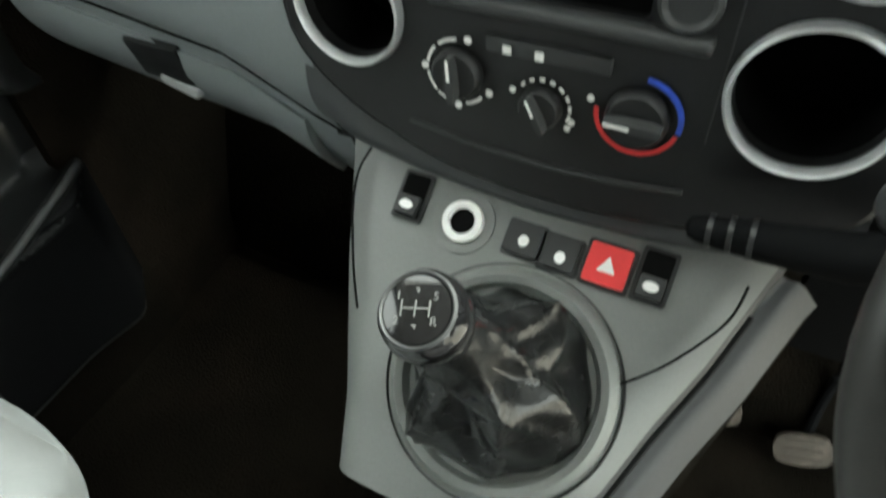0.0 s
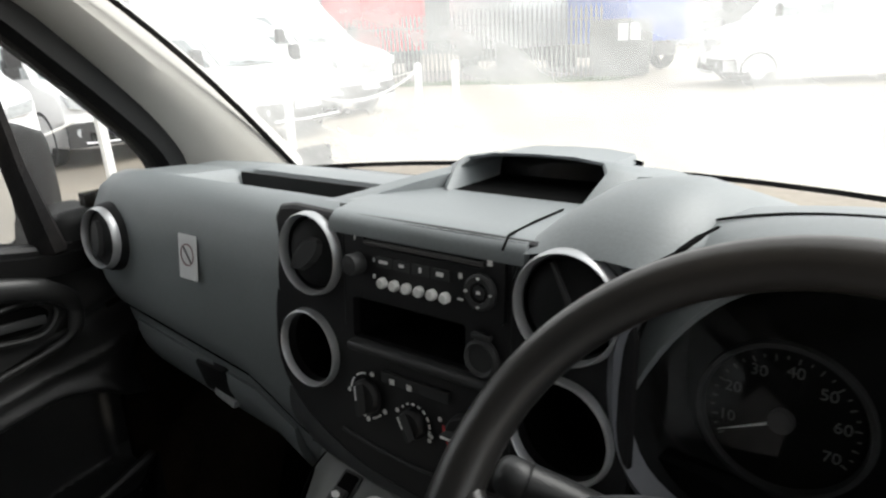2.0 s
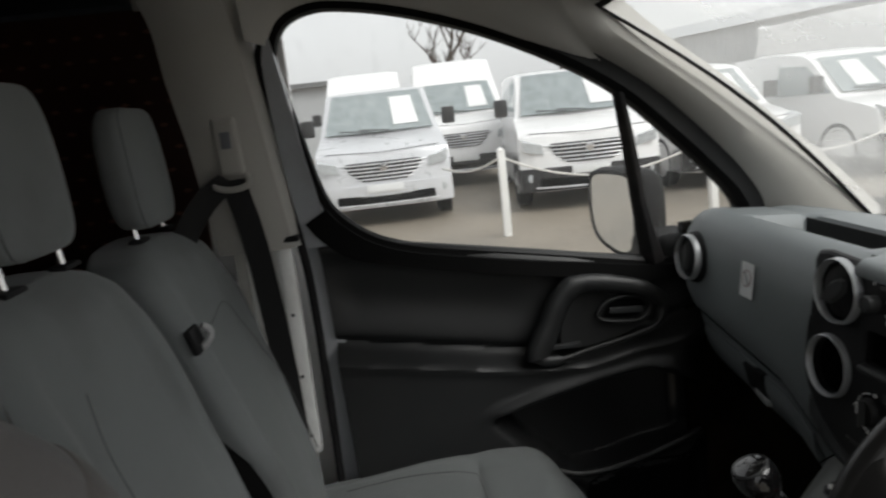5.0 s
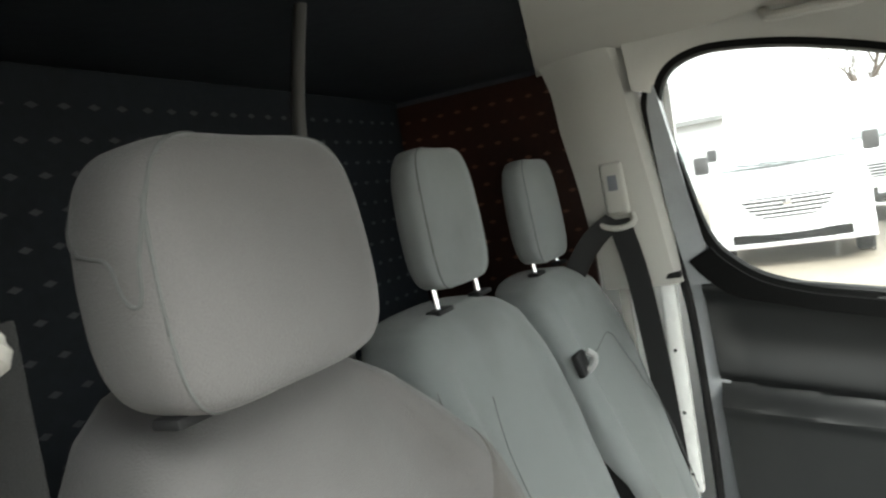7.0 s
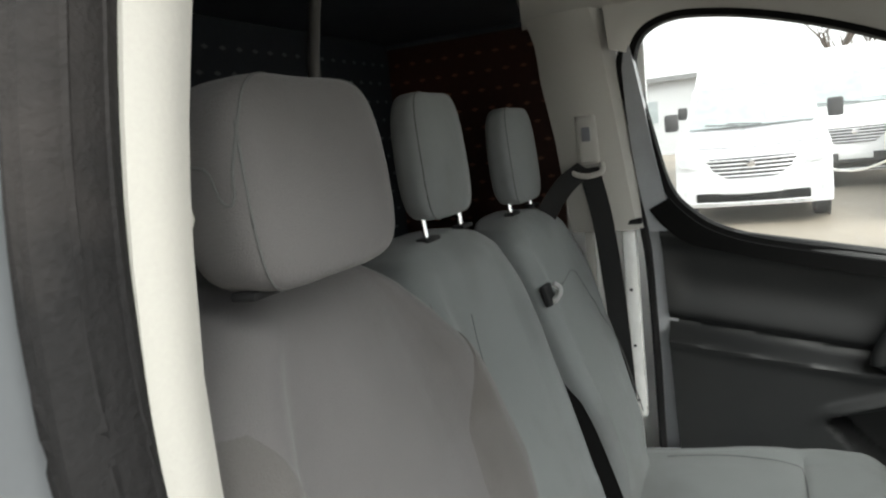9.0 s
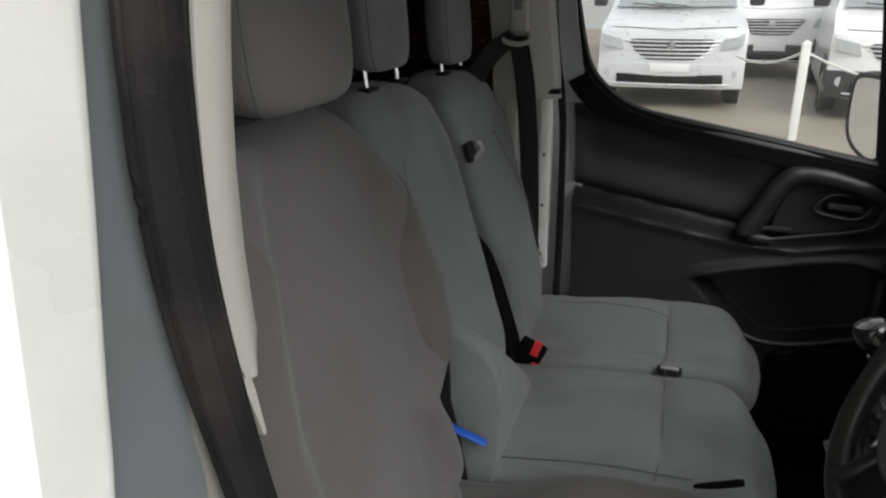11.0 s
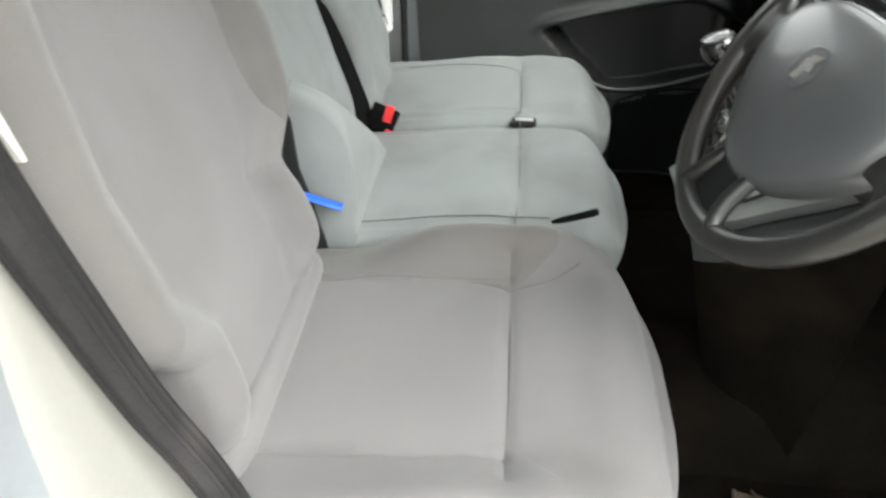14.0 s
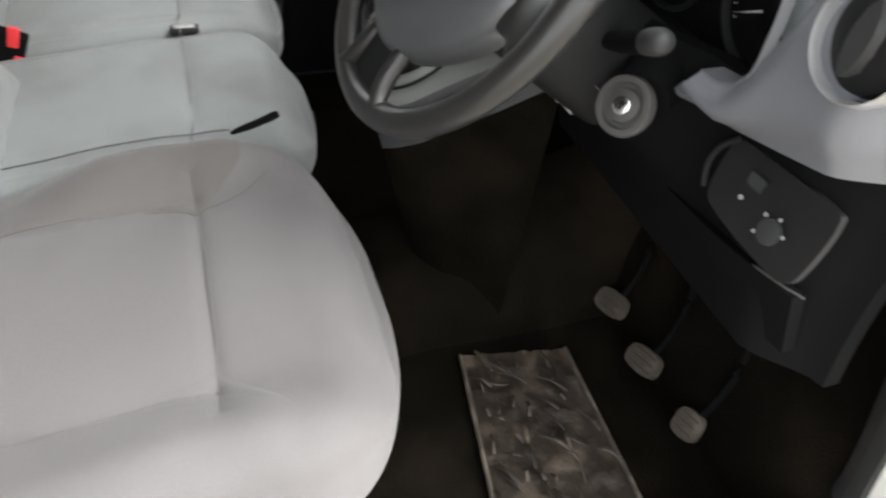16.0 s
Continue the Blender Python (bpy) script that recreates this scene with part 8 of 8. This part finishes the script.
for x, y in posts:
    if first_post is None:
        first_post = thing("rope_post", "white wooden rope post standing on the yard", "post", "rope posts")
        part("shaft", bm_box((0, 0, 0.50), (0.085, 0.085, 1.0), 0.008, 2), M_POST, first_post)
        part("cap", bm_lathe([(0.062, 0), (0.062, 0.012), (0.0, 0.05)], Matrix.Translation((0, 0, 1.0)) @ Matrix.Rotation(radians(45), 4, 'Z'), 4), M_POST, first_post)
        first_post.matrix_basis = Matrix.Translation((x, y, GROUND))
    else:
        copy_thing(first_post, Matrix.Translation((x, y, GROUND)) @ Matrix.Rotation(radians(2 * math.sin(7 * y)), 4, 'X'))
for (xa, ya), (xb, yb) in zip(posts, posts[1:]):
    rp = thing("rope", "pale sagging rope between two posts", "rope", "post ropes")
    part("strand", bm_tube([(xa + (xb - xa) * k / 12, ya + (yb - ya) * k / 12, GROUND + 0.93 - 0.32 * (1 - (2 * k / 12 - 1) ** 2)) for k in range(13)], 0.014, 6), M_ROPE, rp)
rp = thing("rope", "pale rope run back from the last post to the van row", "rope", "post ropes")
part("strand", bm_tube([(-7.10 - 2.2 * k / 12, 8.90 + 0.3 * k / 12, GROUND + 0.93 - 0.15 * math.sin(math.pi * k / 12)) for k in range(13)], 0.014, 6), M_ROPE, rp)
rp = thing("rope", "pale rope run from a post to the silver van's corner", "rope", "post ropes")
part("strand", bm_tube([(-7.35 - 1.75 * k / 12, 1.35 - 0.55 * k / 12, GROUND + 0.93 - 0.20 * k / 12 - 0.10 * math.sin(math.pi * k / 12)) for k in range(13)], 0.014, 6), M_ROPE, rp)
stub = copy_thing(first_post, Matrix.Translation((-6.8, 9.5, GROUND)))
tagged(stub, "white leaning rope post at the row's end")

# verge, palisade fence, lorry boxes and a shed beyond
verge = part("verge", bm_grid(30, 6, lambda u, v: (-24 + 16 * u, 12.6 + 5.5 * u + 1.3 * v, GROUND + 0.02 + 0.03 * noise.noise(Vector((u * 20, v * 4, 0)))), None), M_GRASS)
tagged(verge, "low green grass verge along the fence", "verge", kind="structure")
tuft = bmesh.new()
random.seed(11)
for k in range(2600):
    u, w = random.random(), random.random()
    x, y = -24 + 16 * u, 12.6 + 5.5 * u + 1.3 * w
    a, h = random.random() * math.tau, random.uniform(0.05, 0.22)
    p = Vector((x, y, GROUND))
    d = Vector((math.cos(a), math.sin(a), 0)) * 0.012
    tuft.faces.new([tuft.verts.new(q) for q in (p - d, p + d, p + Vector((random.uniform(-0.08, 0.08), random.uniform(-0.08, 0.08), h)))])
tagged(part("grass", tuft, M_GRASS, smooth=False), "rough tufts of grass on the verge", "grass", kind="stuff")

fence = thing("palisade_fence", "grey steel palisade fence along the verge", "fence")
pale_me = None
for k in range(110):
    t = k / 109
    x, y = -23 + 14.2 * t, 13.9 + 4.9 * t
    if pale_me is None:
        o = part("pale", bm_loft([[(-0.035, -0.01, z), (0, 0.015, z), (0.035, -0.01, z)] for z in (0, 1.9)] + [[(-0.002, -0.01, 2.1), (0, -0.004, 2.1), (0.002, -0.01, 2.1)]]), M_FENCE, fence, smooth=False)
        pale_me = o.data
    else:
        o = new("pale", pale_me)
        o.parent = fence
    o.matrix_basis = Matrix.Translation((x, y, GROUND)) @ Matrix.Rotation(math.atan2(4.9, 14.2), 4, 'Z')
for z in (0.35, 1.65):
    part("rail", bm_tube([(-23, 13.92, GROUND + z), (-8.8, 18.82, GROUND + z)], 0.025, 6), M_FENCE, fence)


def box_body(name, label, category, c, size, turn, mats, ribs=8):
    b = thing(name, label, category)
    part("shell", bm_box((0, 0, size[2] / 2 + 0.9), size, 0.05, 2), mats, b)
    for k in range(ribs):
        part("rib", bm_box((size[0] / 2 + 0.01, -size[1] / 2 + size[1] * (k + 0.5) / ribs, size[2] / 2 + 0.9), (0.03, 0.06, size[2] * 0.94)), mats, b)
        part("rib", bm_box((-size[0] / 2 + size[0] * (k + 0.5) / ribs, -size[1] / 2 - 0.01, size[2] / 2 + 0.9), (0.06, 0.03, size[2] * 0.94)), mats, b)
    part("chassis", bm_box((0, 0, 0.65), (size[0] * 0.8, size[1] * 0.95, 0.4), 0.02), M_BUMPER, b)
    for sx in (-1, 1):
        for sy in (-0.32, 0.30):
            part("wheel", bm_lathe([(0.25, -0.14), (0.45, -0.14), (0.48, 0), (0.45, 0.14), (0.25, 0.14)], frame_at((sx * size[0] * 0.40, sy * size[1], 0.48), (1, 0, 0)), 18), M_TYRE, b)
    b.matrix_basis = Matrix.Translation((c[0], c[1], GROUND)) @ Matrix.Rotation(radians(turn), 4, 'Z')
    return b


box_body("lorry_box", "red lorry body standing behind the fence", "lorry body", (-20.2, 21.5), (2.5, 5.5, 2.7), 62, M_REDBOX)
box_body("lorry_box", "dull white lorry body behind the fence", "lorry body", (-13.8, 21.8), (2.5, 4.2, 1.9), 65, M_BARN)
box_body("lorry_box", "blue sheeted trailer behind the fence", "trailer", (-10.3, 22.6), (2.4, 4.0, 1.7), 68, M_BLUEBOX)
skip = thing("waste_skip", "grey steel skip with a white notice on it", "skip")
part("tub", bm_loft([[(sx * (0.75 + 0.12 * k), sy * (0.9 + 0.15 * k), 0.1 + 1.5 * k) for sx, sy in ((-1, -1), (1, -1), (1, 1), (-1, 1))] for k in (0, 1)]), M_FENCE, skip, smooth=False)
part("notice", bm_box((0.2, -1.02, 1.25), (0.6, 0.02, 0.45), 0.004, 1, Matrix.Rotation(radians(6), 4, 'X')), M_PAPER, skip)
for k in range(4):
    part("rib", bm_box((-0.6 + 0.4 * k, -1.0, 0.85), (0.06, 0.05, 1.4), 0.0, 1, Matrix.Rotation(radians(6), 4, 'X')), M_FENCE, skip)
skip.matrix_basis = Matrix.Translation((-8.7, 19.9, GROUND)) @ Matrix.Rotation(radians(25), 4, 'Z')

shed = thing("warehouse", "long pale grey clad warehouse beyond the yard", "warehouse")
part("wall", bm_box((-20, 0, 3.2), (100, 18, 6.4)), M_BARN, shed, smooth=False)
part("roof", bm_loft([[(-70.5, -9.6, 6.35), (-70.5, 0, 8.6), (-70.5, 9.6, 6.35), (-70.5, 0, 6.3)], [(30.5, -9.6, 6.35), (30.5, 0, 8.6), (30.5, 9.6, 6.35), (30.5, 0, 6.3)]]), M_BARN, shed, smooth=False)
for k in range(66):
    part("cladding_rib", bm_box((-69.0 + 1.52 * k, -9.03, 3.2), (0.10, 0.06, 6.4)), M_BARN, shed, smooth=False)
for k in range(5):
    part("door", bm_box((-24 + 11 * k, -9.06, 2.1), (4.0, 0.10, 4.2)), M_FENCE, shed, "grey roller door")
shed.matrix_basis = Matrix.Translation((-34, 52, GROUND)) @ Matrix.Rotation(radians(12), 4, 'Z')
yard_hut = thing("low_building", "low grey building far behind the vans", "building")
part("wall", bm_box((0, 0, 1.5), (4, 14, 3.0)), M_BARN, yard_hut, smooth=False)
part("roof", bm_box((0, 0, 3.1), (4.6, 14.6, 0.2)), M_FENCE, yard_hut, smooth=False)
for k in range(4):
    part("window", bm_box((2.01, -5 + 3.2 * k, 1.8), (0.05, 1.4, 0.9)), M_VAN_GLASS, yard_hut)
yard_hut.matrix_basis = Matrix.Translation((-32, -9, GROUND))


def bare_tree(at, height, seed, label):
    t = thing("bare_tree", label, "tree", "bare trees")
    rng = random.Random(seed)
    trunk, crown = [], []

    def grow(p, d, l_, r, level, store):
        pts = [p]
        q, dd = p.copy(), d.copy()
        for k in range(4):
            dd = (dd + Vector((rng.uniform(-0.25, 0.25), rng.uniform(-0.25, 0.25), rng.uniform(-0.05, 0.2)))).normalized()
            q = q + dd * l_ / 4
            pts.append(q)
        store.append(bm_tube(pts, [r * (1 - 0.13 * k) for k in range(5)], 5 if level else 8))
        if level < 4:
            for k in range(3 if level else 5):
                nd = (dd + Vector((rng.uniform(-1, 1), rng.uniform(-1, 1), rng.uniform(-0.1, 0.9)))).normalized()
                grow(pts[rng.choice((2, 3, 4))], nd, l_ * 0.62, r * 0.5, level + 1, crown)

    grow(Vector((0, 0, 0)), Vector((0, 0, 1)), height * 0.42, 0.20, 0, trunk)
    part("trunk", join(*trunk), M_BARK, t)
    part("crown", join(*crown), M_BARK, t, "leafless twiggy crown")
    t.matrix_basis = Matrix.Translation((at[0], at[1], GROUND))


bare_tree((-30, 8.0), 8.5, 3, "leafless tree behind the van row")
bare_tree((-33, 11.0), 9.5, 4, "leafless spreading tree behind the van row")
bare_tree((-31, 3.0), 7.5, 8, "leafless small tree behind the van row")
bare_tree((-6.0, 45.0), 10, 6, "leafless tree far down the lane")
bare_tree((0.0, 48.0), 11, 9, "leafless tall tree far down the lane")
bare_tree((6.0, 44.0), 10, 12, "leafless tree at the lane's end")
pole = thing("lamp_post", "thin grey lamp post far behind the vans", "lamp post")
part("shaft", bm_tube([(0, 0, 0), (0, 0, 8.0)], [0.09, 0.05], 8), M_FENCE, pole)
part("lantern", bm_box((0.3, 0, 8.0), (0.7, 0.2, 0.1), 0.03), M_FENCE, pole)
pole.matrix_basis = Matrix.Translation((-30, -4.4, GROUND))
